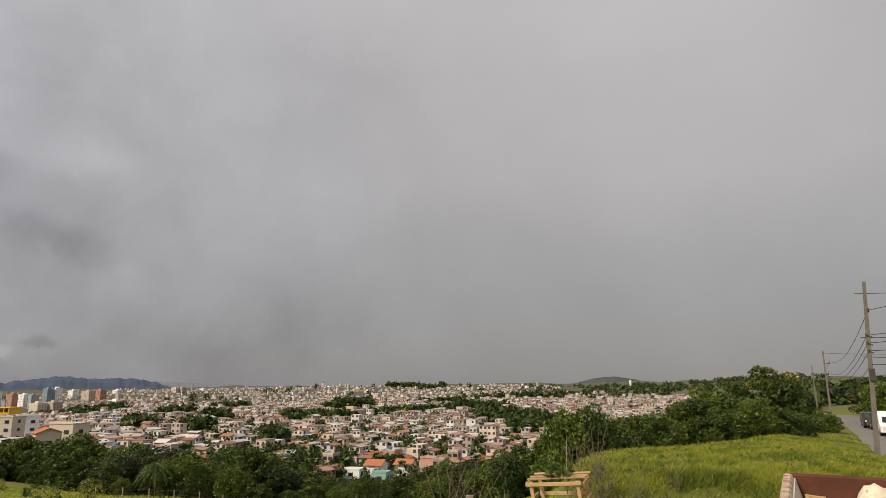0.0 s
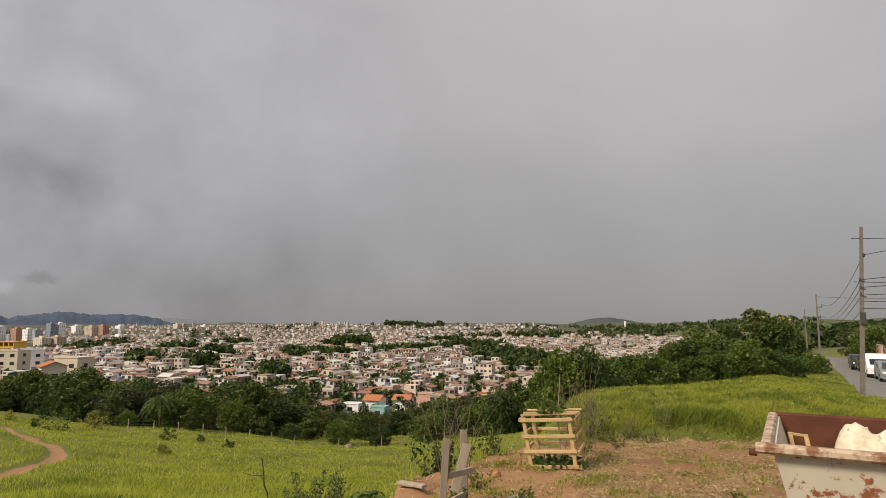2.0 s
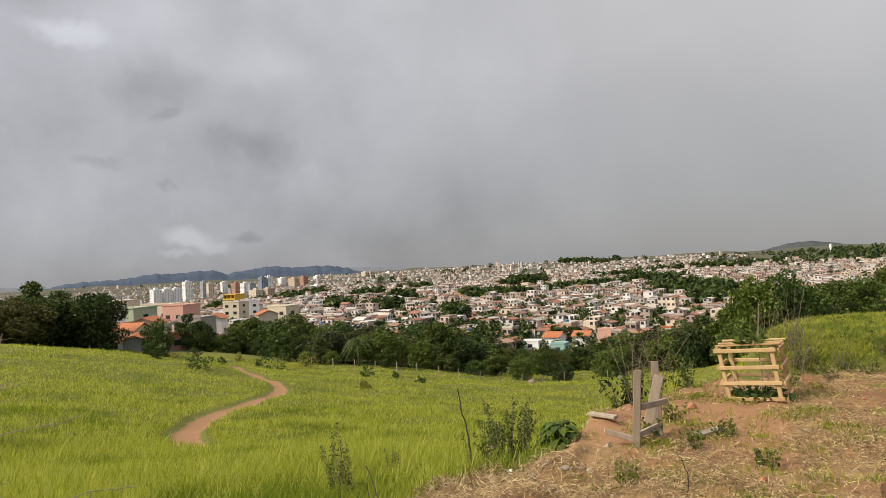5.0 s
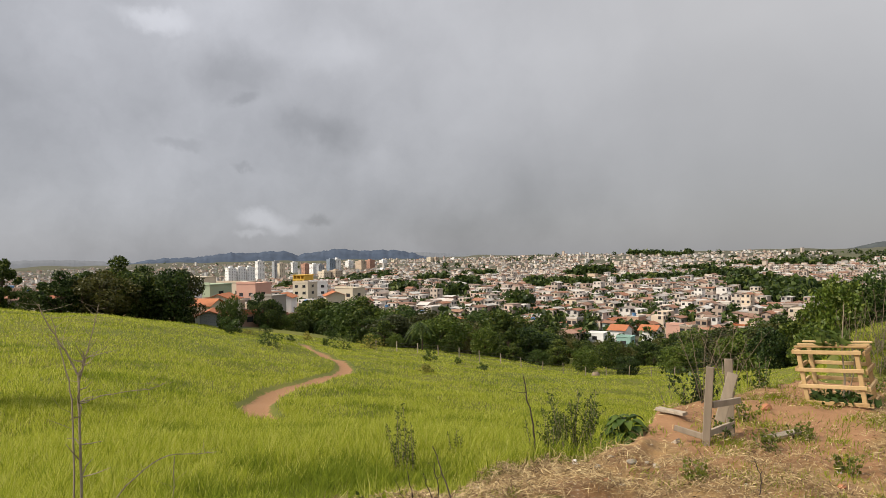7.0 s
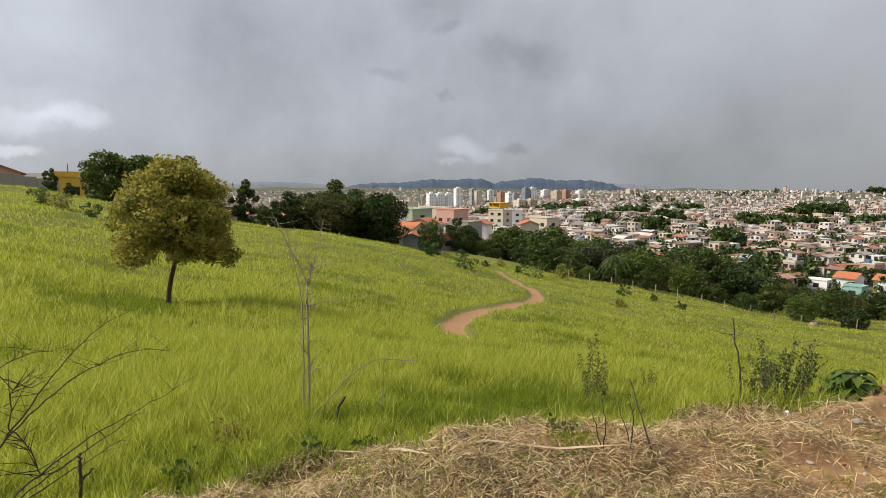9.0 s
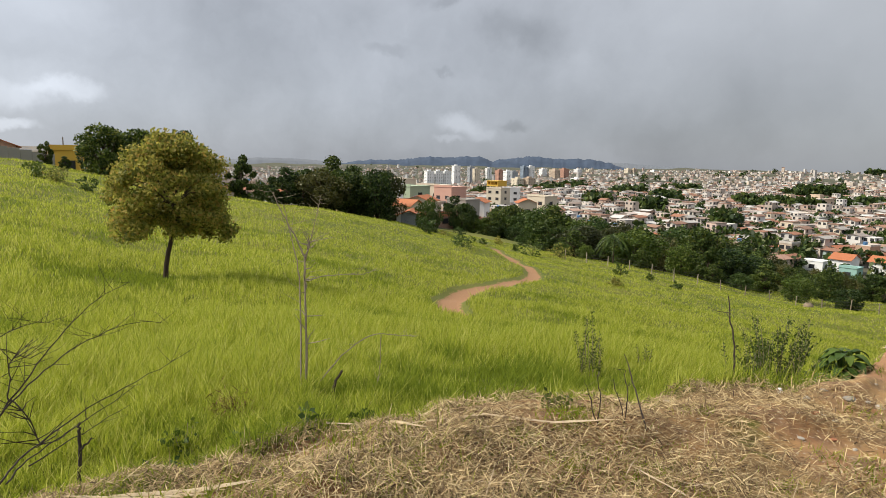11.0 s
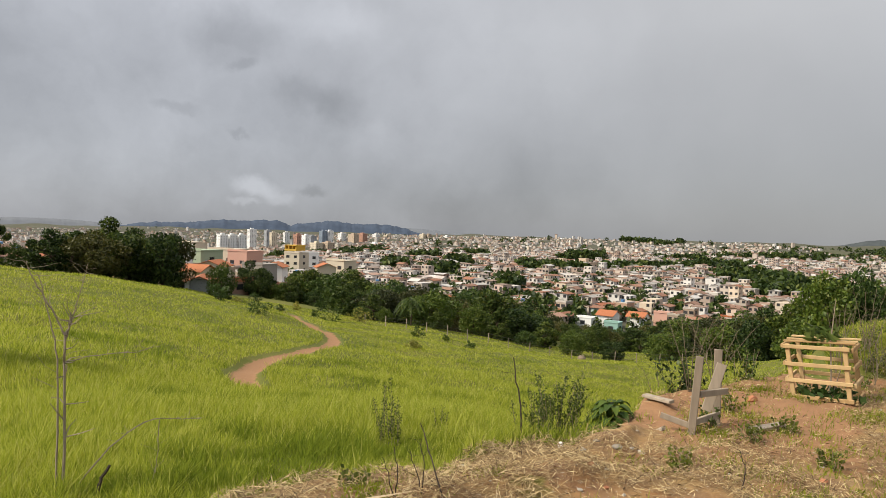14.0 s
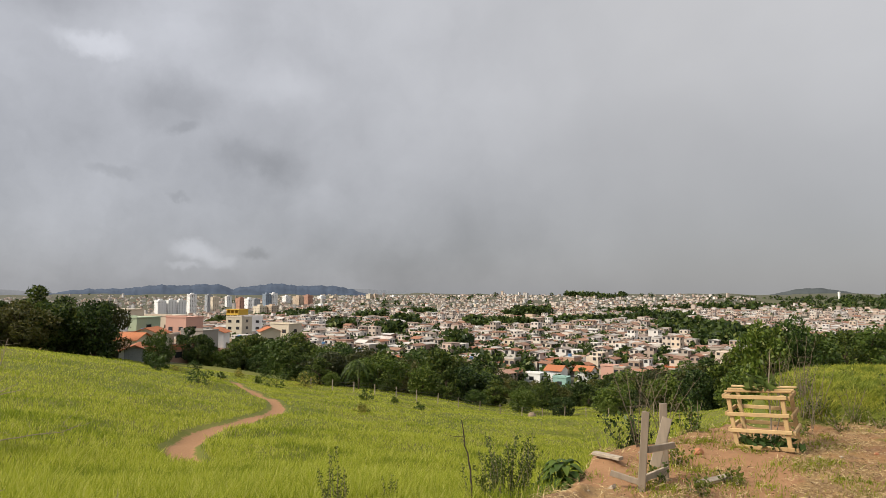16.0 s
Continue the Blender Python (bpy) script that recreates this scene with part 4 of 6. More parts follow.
# the lone olive-leaved tree: a broad dome, ragged below, on one bowed stem
def lone_tree():
    rng = np.random.default_rng(23)
    x, y = -21.18, 11.29
    th = thing("tree", (x, y, ground_z(x, y) - 0.05), 62, "rounded olive-leaved tree with a slim dark trunk on the meadow", "tree")
    lobes = []
    n = 92
    for k in range(n):
        f = (k + .5) / n
        z = 1.75 + 3.15 * f + rng.uniform(-.12, .12)
        wide = float(np.interp(z, (1.5, 1.9, 2.5, 3.3, 4.0, 4.5, 4.95), (1.5, 1.95, 2.18, 2.12, 1.85, 1.35, .6)))
        a = k * 2.39996 + rng.uniform(-.25, .25)
        s = rng.uniform(.34, .62)
        r = max(0.0, wide * (rng.uniform(.84, 1.05) if k % 5 else rng.uniform(.3, .6)) - s * .7)
        lobes.append((.28 + r * math.cos(a), r * math.sin(a), z, s, s, s * rng.uniform(.6, .8)))
    for dx, z in ((1.75, 1.55), (1.95, 1.75), (-1.2, 1.7), (-1.75, 1.95), (1.2, 1.62)):
        lobes.append((.28 + dx, rng.uniform(-.4, .4), z, .34, .34, .26))
    stem = np.array([(-.02, 0, -.3), (0, 0, 0), (.03, .01, .5), (.12, .03, 1.0), (.25, .03, 1.5), (.31, 0, 2.0), (.30, -.03, 2.6), (.36, 0, 3.4)])
    geos = [tube(stem, [.12, .095, .082, .075, .07, .065, .05, .03], 9)]
    for k in range(0, len(lobes), 3):
        e = np.array(lobes[k][:3])
        s = stem[min(7, max(5, int(4.4 + e[2] * .55)))] if e[2] > 2 else stem[5]
        mid = (s + e) / 2 + np.array((0, 0, .18)) + rng.normal(0, .1, 3)
        geos.append(tube([s, s * .7 + mid * .3, mid, e], [.04, .034, .022, .008], 5))
    part("trunk", join(*geos), BARK, th)
    part("crown", leaves(rng, crown_points(rng, lobes, 26000, .2), .14, .55, .35), LEAF_OLIVE, th)


lone_tree()


# the dark spreading tree beside the street, in yellow flower at its top
def street_tree():
    rng = np.random.default_rng(29)
    x, y = polar(-26.9, 68)
    z = ground_z(x, y)
    h = EYE + 68 * math.tan(radians(1.05)) - z
    th = thing("tree", (x, y, z), 0, "dark spreading tree with yellow flowers near its top", "tree")
    lb = crown_lobes(rng, 8.2, h, -.1 * h, 22)
    part("trunk", limbs(rng, h, .2 * h, lb, .2), BARK, th)
    part("crown", leaves(rng, crown_points(rng, lb, 11000, .5), .34, .55, .2), LEAF, th)
    top = [p for p in lb if p[2] > .72 * h]
    part("blossom", leaves(rng, crown_points(rng, top, 200, .9), .26, .7), FLOWER, th, "small yellow flowers")


street_tree()
# ---- groves among the houses, woods on the far hills ----
def far_woods():
    rng = np.random.default_rng(31)
    spots = []
    for a, r, wa, wd in GROVES:
        n = int(min(60, 6 + wa * r * 0.0175 * wd * 3.14 / 40))
        for _ in range(n):
            q, f = rng.uniform(0, 6.28), math.sqrt(rng.random())
            spots.append((a + wa * f * math.cos(q), r + wd * f * math.sin(q), rng.uniform(3.6, 5.6) * (1 + r / 2500)))
    for _ in range(3400):   # single trees in yards and streets
        d = 215 * (1500 / 215) ** rng.random()
        az = rng.uniform(-20, 62)
        if float(in_town(az, d)) > 0.6:
            spots.append((az, d, rng.uniform(1.8, 3.6)))
    for _ in range(900):    # far strips of trees
        d = 1300 * 3 ** rng.random()
        az = rng.uniform(-20, 64)
        x, y = polar(az, d)
        if float(in_town(az, d)) > 0.5 and waves(np.array(x), np.array(y), 330, 22) > 0.55:
            spots.append((az, d, rng.uniform(5, 9)))
    for az in np.arange(-2.5, 6, 0.14):    # the wooded knoll on the skyline
        spots.append((az * 0.6 + 1.0, 2350 + rng.uniform(-80, 80), rng.uniform(8, 15)))
    for _ in range(520):    # scrub on the hill
        az, d = rng.uniform(-31, -7), rng.uniform(950, 2400)
        spots.append((az, d, rng.uniform(3, 8)))
    for _ in range(260):    # the slope down to the town on that side
        az, d = rng.uniform(-30, -9), rng.uniform(180, 520)
        if float(in_town(az, d)) < 0.2:
            spots.append((az, d, rng.uniform(2.5, 4.5)))
    for k in range(420):    # plantation beyond the road
        az, d = rng.uniform(-37, -28.5), rng.uniform(330, 760)
        spots.append((az, d, rng.uniform(4, 6)))
    for _ in range(260):
        az, d = rng.uniform(52, 76), rng.uniform(260, 1300)
        spots.append((az, d, rng.uniform(2.5, 5)))
    P = np.array(spots)
    X, Y = -P[:, 1] * np.sin(np.radians(P[:, 0])), P[:, 1] * np.cos(np.radians(P[:, 0]))
    Z = height(X, Y)
    per = 46
    d = rng.normal(size=(len(P), per, 3)); d /= np.linalg.norm(d, axis=2)[..., None]
    r = (0.55 + 0.45 * rng.random((len(P), per, 1)))
    R = P[:, 2][:, None, None]
    C = np.stack([X, Y, Z + P[:, 2] * 0.85], -1)[:, None, :] + d * r * R * np.array([1.0, 1.0, 0.9])
    V, F = leaves(rng, C.reshape(-1, 3), 1.0, 0.75)
    c = C.reshape(-1, 1, 3)
    V = (V.reshape(-1, 4, 3) - c) * np.repeat(P[:, 2] * 0.62, per)[:, None, None] + c
    th = thing("far_trees", (0, 0, 0), 0, "dark green trees in groves and yards across the town", "trees", kind="stuff")
    part("crowns", (V.reshape(-1, 3), F), LEAF, th)


far_woods()

# ---- houses beside the meadow and special buildings of the town ----
GREEN_W, PINK_W, YELLOW_W, TEAL_W, PLAIN_GREY = (plain_wall(n, c) for n, c in (("pale_green_render", (.38, .46, .33)), ("pink_render", (.60, .36, .29)), ("yellow_render", (.66, .42, .07)), ("teal_render", (.28, .45, .42)), ("cement_render", (.33, .31, .28))))
ORANGE_TILE = varied("orange_tiles", [(0, (0.38, 0.135, 0.065)), (1, (0.47, 0.18, 0.085))], 4, 0.85, "object", 0.3)


def block(az, d, w, l, top_el, wall, label, roof="flat", turn=20.0, tiles=None, storey=3.0, name="house", sides=True):
    """A house of storeys with a window row on each; top_el sets its height."""
    x, y = polar(az, d)
    z = ground_z(x, y) - 0.3
    h = max(2.6, EYE + d * math.tan(radians(top_el)) - z)
    th = thing(name, (x, y, z), turn, label, "house")
    rise = 0 if roof == "flat" else 0.2 * w
    h -= rise
    part("wall", shell_walls(w, l, h, rise), wall, th)
    if roof == "flat":
        part("roof", join(box(-w / 2 - .15, w / 2 + .15, -l / 2 - .15, l / 2 + .15, h + .02, h + .25), box(-w / 2, w / 2, -l / 2, -l / 2 + .15, h + .25, h + .75)), wall, th)
    else:
        part("roof", gable(w, l, h, rise), tiles or ORANGE_TILE, th)
    n = max(1, int(w / 4))
    for f in range(max(1, int(h / storey))):
        for k in range(n):
            o = new("window", PANE); o.parent = th
            o.location = (-w / 2 + (k + .5) * w / n, -l / 2 - .01, f * storey + 1.1)
        if sides:
            o = new("window", PANE); o.parent = th; o.rotation_euler[2] = radians(90)
            o.location = (w / 2 + .01, 0, f * storey + 1.1)
    return th


h1 = block(40.9, 108, 4.2, 6, -4.2, WHITE_W, "white house with a grey garage shutter below the meadow", "gable", 35)
gd = part("garage_door", box(-1.4, 1.6, -3.07, -3.02, .3, 2.75), GREY_W, h1, "grey slatted roller shutter")
for k in range(10):
    part("slat", box(-1.3, 1.5, -3.12, -3.073, 0.35 + k * 0.24, 0.35 + k * 0.24 + 0.21), GREY_W, gd)
block(42.2, 112, 4.5, 6, -4.5, CREAM_W, "low cream house beside the meadow", "flat", 35)
block(42.7, 150, 4.6, 6, -1.75, WHITE_W, "white cube-shaped house with dark windows", "flat", 30)
block(41.0, 170, 7, 8, -2.1, GREEN_W, "pale green rendered house", "flat", 0)
block(42.2, 210, 9, 9, -1.45, CREAM_W, "large cream building with flat roof", "flat", 0)
block(41.4, 128, 5, 5, -3.3, CREAM_W, "cream house with an orange tiled roof", "gable", 100)
block(39.9, 140, 5, 6, -2.9, CREAM_W, "house with an orange tiled roof", "gable", 20)
block(37.4, 235, 8, 9, -2.1, PINK_W, "pink building with a flat tiled roof", "flat", 0)
block(38.9, 250, 12, 10, -1.95, CREAM_W, "long cream building with flat roof", "flat", 5)
yb = block(33.1, 300, 8, 8, -2.15, CREAM_W, "white building with a yellow open top storey", "flat", 0)
YTOP = max(v.co.z for v in yb.children[0].data.vertices) + .26
for k in range(4):
    part("roof_post", box(-3.9 + k * 1.9, -3.6 + k * 1.9, -3.8, 3.8, YTOP, YTOP + 2.3), YELLOW_W, yb, "yellow wall pier of the open roof storey")
part("roof_slab", box(-4.1, 2.4, -4, 4, YTOP + 2.303, YTOP + 2.6), YELLOW_W, yb, "yellow roof slab")
part("parapet", box(-3.9, 2.2, -3.95, -3.803, YTOP + .002, YTOP + 0.8), YELLOW_W, yb, "yellow parapet")
block(31.9, 320, 8, 9, -2.1, WHITE_W, "white building next to one with a yellow top", "flat", 28)
block(29.2, 230, 8, 7, -2.75, CREAM_W, "cream flat-roofed building behind the trees", "flat", -10)
block(30.6, 215, 6, 7, -3.0, CREAM_W, "cream house with an orange tiled roof", "gable", 40)
block(34.9, 200, 6, 7, -3.0, WHITE_W, "white house with a tiled roof", "gable", 20)
block(36.2, 190, 7, 7, -3.2, PLAIN_GREY, "unfinished grey cement house", "flat", 0)
block(5.45, 226, 7, 5.5, -6.3, WHITE_W, "white house with a bright orange tiled roof", "gable", 75)
block(2.95, 228, 7, 5.5, -6.3, WHITE_W, "white house with an orange tiled roof", "gable", 75)
block(5.0, 214, 4.5, 5, -7.3, TEAL_W, "small teal house at the wood's edge", "flat", -12)
block(7.4, 222, 6, 5, -7.0, WHITE_W, "low white house at the wood's edge", "flat", -12)
block(.9, 236, 5, 6, -6.2, PINK_W, "pink two-storey house with flat roof", "flat", -15)
block(73.5, 100, 6, 8, 1.35, PINK_W, "pink house with a tiled roof behind a grey wall", "gable", 76)
block(68.1, 104, 4.6, 6, 0.42, YELLOW_W, "bright yellow house at the meadow's upper edge", "flat", 62)
block(70.2, 110, 9, 7, 0.28, WHITE_W, "low white house behind a grey wall", "flat", 70)

# a cement wall along the upper meadow
x0, y0 = polar(76, 88)
x1, y1 = polar(69.2, 92)
geos = []
for k in range(9):
    fa, fb = k / 9, (k + 0.96) / 9
    za = ground_z(x0 + (x1 - x0) * fa, y0 + (y1 - y0) * fa)
    a = (x0 + (x1 - x0) * fa, y0 + (y1 - y0) * fa, za + 0.4)
    b = (x0 + (x1 - x0) * fb, y0 + (y1 - y0) * fb, za + 0.4)
    geos.append((a, b))
cw = thing("boundary_wall", (0, 0, 0), 0, "grey cement block wall along the meadow's upper edge", "wall")
for a, b in geos:
    part("wall_panel", board(a, b, 0.2, 2.6, (0, 0, 1), 0.05), PLAIN_GREY, cw)

# the far water tower on the green hill
x, y = polar(-16.35, 1500)
z = ground_z(x, y)
ht = EYE + 1500 * math.tan(radians(0.12)) - z
wt_ = thing("water_tower", (x, y, z), 0, "white cup-shaped water tower on the hill", "water tower")
part("shaft", tube([(0, 0, -2), (0, 0, ht * .55)], [1.6, 1.6], 12), WHITE_W, wt_)
part("tank", tube([(0, 0, ht * .5), (0, 0, ht * .7), (0, 0, ht), (0, 0, ht + .3)], [1.6, 2.3, 2.5, 2.0], 14), WHITE_W, wt_)

# a royal palm at the wood and one far behind the houses
def palm(place, h, n, size, label):
    th = thing("palm_tree", place, 0, label, "tree")
    rng = np.random.default_rng(3)
    part("trunk", tube([(0, 0, -.3), (0.1, 0, h * .5), (0.05, 0, h)], [h * .028, h * .02, h * .018], 8), BARK, th)
    for k in range(n):
        a = k * 2.399
        up = rng.uniform(-0.25, 0.8)
        s = np.linspace(0, 1, 8)
        P = np.stack([np.cos(a) * size * s, np.sin(a) * size * s, h + size * (up * s - 0.95 * s ** 2)], 1)
        V, F = [], []
        side = np.array((-math.sin(a), math.cos(a), 0))
        for i in range(1, 8):
            for q in (-1, 1):
                for o in (0, 0.5):
                    b = P[i - 1] * (1 - o) + P[i] * o
                    tip = b + side * q * size * 0.26 * (1 - 0.6 * s[i]) + (P[i] - P[i - 1]) * 0.8 + np.array((0, 0, -0.16 * size))
                    n0 = len(V)
                    V += [b, (b + tip) / 2 + (P[i] - P[i - 1]) * 0.14, tip, (b + tip) / 2 - (P[i] - P[i - 1]) * 0.14]
                    F.append((n0, n0 + 1, n0 + 2, n0 + 3))
        part("frond", join((np.array(V), F), tube(P, np.linspace(size * .016, size * .004, 8), 4)), LEAF_MID, th)
    return th


x, y = polar(22.9, 92)
palm((x, y, ground_z(x, y)), 3.9, 18, 2.5, "bushy green palm at the edge of the valley wood")
x, y = polar(42.9, 125)
palm((x, y, ground_z(x, y)), 8.6, 13, 1.4, "slender tall palm behind the meadow's brow")

# ---- road, poles, parked cars ----
def road_strip():
    a, d = np.array((22.3, 33.2)), np.array((0.488, 0.873))
    r = np.array((0.873, -0.488))
    V, F = [], []
    ts = np.linspace(-18, 150, 60)
    for i, t in enumerate(ts):
        bend_ = 0.0009 * max(0, t - 40) ** 2
        for k in range(8):
            p = a + d * t + r * (k * 0.75) - r * bend_
            V.append((p[0], p[1], ground_z(p[0], p[1]) + 0.07 - 0.012 * (k - 3.5) ** 2 * 0.2))
        if i:
            F += [((i - 1) * 8 + k, (i - 1) * 8 + k + 1, i * 8 + k + 1, i * 8 + k) for k in range(7)]
    ob = new("road", mesh_of("road", V, F, ASPHALT, True))
    tagged(ob, "pale worn asphalt street running downhill", "road", kind="structure")


road_strip()
IRON = varied("dark_iron", [(0, (0.05, 0.05, 0.05)), (1, (0.10, 0.09, 0.085))], 6, 0.6, "noise", 0.2, metal=0.3)


def utility_pole(az, d, h, lean, label, arms=True):
    x, y = polar(az, d)
    z = ground_z(x, y)
    th = thing("utility_pole", (x, y, z), -29, label, "utility pole", "poles along the street")
    n = 5
    V, F = [], []
    for k in range(n):
        f = k / (n - 1)
        w, t = 0.125 - 0.05 * f, 0.11 - 0.04 * f
        for u, v in ((-w, -t), (w, -t), (w, -t * .5), (w, t), (-w, t), (-w, t * .5)):
            V.append((u + lean * f, v, f * (h + .5) - .5))
        if k:
            F += [((k - 1) * 6 + j, (k - 1) * 6 + (j + 1) % 6, k * 6 + (j + 1) % 6, k * 6 + j) for j in range(6)]
    F.append(tuple(range((n - 1) * 6, n * 6)))
    part("shaft", (np.array(V), F), CONCRETE, th)
    if arms:
        for q, zz in enumerate((h - 1.6, h - 2.9, h - 3.3, h - 3.7)):
            b = part("bracket", board((0.0 + lean, -0.05, zz), (0.55 if q == 0 else 0.3, -0.05, zz + 0.02), 0.07, 0.07), IRON, th, "dark iron bracket")
            part("insulator", tube([(0.5 if q == 0 else 0.28, -.05, zz + .03), (0.5 if q == 0 else .28, -.05, zz + .2)], [0.07, 0.05], 8), IRON, b)
        part("junction_box", join(box(0.16, 0.42, -0.2, 0.1, h - 5.1, h - 4.5)), IRON, th, "black cable junction box")
    return th, Vector((x, y, z))


p1, b1 = utility_pole(-33.4, 40, 8.9, 0.5, "grey concrete utility pole beside the street")
p2, b2 = utility_pole(-30.85, 92, 8.6, -0.05, "leaning grey concrete utility pole beside the street")
p3, b3 = utility_pole(-30.0, 128, 8.6, -0.1, "leaning grey concrete utility pole farther along the street", True)
utility_pole(-29.2, 190, 8.5, 0, "distant concrete utility pole along the street", False)
utility_pole(68.6, 112, 5.6, 0, "distant utility pole behind the yellow house")
side = Vector((0.873, -0.488, 0))
nxt = b1 + Vector((0.488, 0.873, 0)) * -38 + side * 9 + Vector((0, 0, 3))
over = b1 + side * 15 + Vector((0, 0, 1))
lines = []
for hgt, off in ((7.4, .5), (6.1, .3), (5.7, .3), (5.3, .3), (4.6, .3)):
    for a, b in ((b1, b2), (b2, b3), (nxt, b1)):
        lines.append((a + side * off + Vector((0, 0, hgt)), b + side * off + Vector((0, 0, hgt)), 1.0 + 0.25 * off))
for hgt in (8.3, 6.0, 5.0):
    lines.append((b1 + Vector((0, 0, hgt)), over + Vector((0, 0, hgt - .6)), 0.3))
lines.append((b2 + Vector((0, 0, 8.3)), b2 + side * 16 + Vector((0, 0, 8.1)), 0.25))
lines.append((b2 + Vector((0, 0, 5.5)), b2 + side * 16 + Vector((0, 0, 5.5)), 0.25))
for a, b, sag in lines:
    s = np.linspace(0, 1, 14)
    P = np.array([tuple(a.lerp(b, t)) for t in s]); P[:, 2] -= sag * 4 * s * (1 - s)
    o = part("power_cable", tube(P, 0.016, 4), WIRE)
    tagged(o, "black overhead cable hung between concrete poles", "cable", "cables over the street")


def car(place, turn, paint, label, van=False):
    th = thing("car", place, turn, label, "car", "cars parked along the street")
    L, W = (4.4, 1.75)
    prof = [(-2.2, .32), (-2.2, .75), (-1.95, .92), (-1.2, 1.0), (-0.55, 1.45), (1.2, 1.47), (1.9, 1.0), (2.2, .92), (2.2, .32)]
    if van:
        prof = [(-2.2, .32), (-2.2, .8), (-1.6, 1.05), (-1.0, 1.75), (2.0, 1.85), (2.2, 1.6), (2.2, .32)]
    n = len(prof)
    V, F = [], []
    for yy, inset in ((-W / 2, 0.12), (-W / 2 + .12, 0), (W / 2 - .12, 0), (W / 2, 0.12)):
        for px, pz in prof:
            V.append((px * (1 - inset * .15), yy, pz - (inset * .5 if pz > 1.1 else 0)))
    for r in range(3):
        F += [(r * n + k, (r + 1) * n + k, (r + 1) * n + (k + 1) % n, r * n + (k + 1) % n) for k in range(n)]
    F += [tuple(range(n)), tuple(range(4 * n - 1, 3 * n - 1, -1))]
    part("body", (np.array(V), F), paint, th)
    for yy in (-W / 2 - .005, W / 2 + .005):
        part("side_window", box(-0.75, 1.3, yy - .015, yy + .015, 1.0, 1.3), GLASS_DARK, th)
    part("windscreen", board((-1.12 if not van else -1.5, -.65, 1.22 if not van else 1.3), (-1.12 if not van else -1.5, .65, 1.22 if not van else 1.3), 0.03, 0.5, (0.6, 0, 1)), GLASS_DARK, th)
    part("rear_window", board((1.62 if not van else 2.16, -.6, 1.22 if not van else 1.5), (1.62 if not van else 2.16, .6, 1.22 if not van else 1.5), 0.03, 0.4, (-0.6, 0, 1)), GLASS_DARK, th)
    for px in (-1.35, 1.35):
        for yy in (-W / 2 + .08, W / 2 - .08):
            wh = part("wheel", tube([(px, yy - .1, .31), (px, yy + .1, .31)], [.31, .31], 14), RUBBER, th)
            part("hub_cap", tube([(px, yy - .115, .31), (px, yy + .115, .31)], [.17, .17], 10), GREY_W, wh)
    for yy in (-.6, .6):
        part("headlight", box(-2.22, -2.15, yy - .15, yy + .15, .66, .8), WHITE_W, th)
        part("tail_light", box(2.15, 2.22, yy - .15, yy + .15, .7, .85), TAIL, th)


RUBBER = varied("tyre_rubber", [(0, (.02, .02, .02)), (1, (.04, .04, .04))], 5, .8, "noise", .2)
TAIL = varied("red_lamp", [(0, (.3, .02, .02)), (1, (.4, .03, .03))], 5, .3, "noise", .1)
CAR_DARK = varied("dark_car_paint", [(0, (.02, .024, .03)), (1, (.035, .04, .045))], 1, .25, "noise", .1)
CAR_GREY = varied("silver_car_paint", [(0, (.25, .26, .27)), (1, (.32, .33, .34))], 1, .3, "noise", .1, metal=.4)
for t, off, paint, label, van in ((37, 2.7, CAR_DARK, "dark car parked along the street", False), (31.5, 2.9, CAR_DARK, "dark hatchback parked behind a van", False), (26, 3.1, WHITE_W, "white van parked along the street", True), (20, 3.4, CAR_GREY, "silver hatchback parked along the street", False)):
    q = b1 + Vector((0.488, 0.873, 0)) * t + side * off
    car((q.x, q.y, ground_z(q.x, q.y) + 0.06), -119 + 180, paint, label, van)
# yard walls on the street's far side
for k, (t, w, wall, hh) in enumerate(((62, 9, PINK_W, 2.6), (75, 12, PLAIN_GREY, 2.4), (92, 14, CREAM_W, 2.6), (50, 8, PLAIN_GREY, 2.2), (38, 10, CREAM_W, 2.4))):
    q = b1 + Vector((0.488, 0.873, 0)) * t + side * 6.6
    z = ground_z(q.x, q.y)
    th = thing("yard_wall", (q.x, q.y, z), 61, "rendered yard wall along the street", "wall", "yard walls")
    part("wall_panel", box(-w / 2, w / 2, -.1, .1, -.4, hh), wall, th)
    part("coping", box(-w / 2 - .05, w / 2 + .05, -.16, .16, hh + .003, hh + .09), PLAIN_GREY, th)

# ---- the rubbish skip ----
def build_rust(t, b):
    n = noise_tex(t, 7.5, 8, 0.72)
    k = ramp(t, n, [(0.535, (0, 0, 0)), (0.575, (1, 1, 1))])
    paint = mix(t, noise_tex(t, 2.6, 6), (0.34, 0.315, 0.25), (0.46, 0.43, 0.35))
    rust = mix(t, noise_tex(t, 26, 5), (0.12, 0.035, 0.018), (0.28, 0.10, 0.045))
    t.links.new(mix(t, k, paint, rust), b.inputs["Base Color"])
    bump(t, b, n, 0.3, 0.004)


def build_rim(t, b):
    n = noise_tex(t, 9, 8, 0.7)
    k = ramp(t, n, [(0.48, (0, 0, 0)), (0.60, (1, 1, 1))])
    rust = mix(t, noise_tex(t, 26, 5), (0.10, 0.045, 0.026), (0.28, 0.14, 0.08))
    t.links.new(mix(t, k, (0.46, 0.36, 0.26), rust), b.inputs["Base Color"])
    bump(t, b, n, 0.4, 0.006)


RIM_PAINT = material("flaking_rim_paint", build_rim, 0.7)
SKIP_PAINT = material("rusting_cream_paint", build_rust, 0.6)
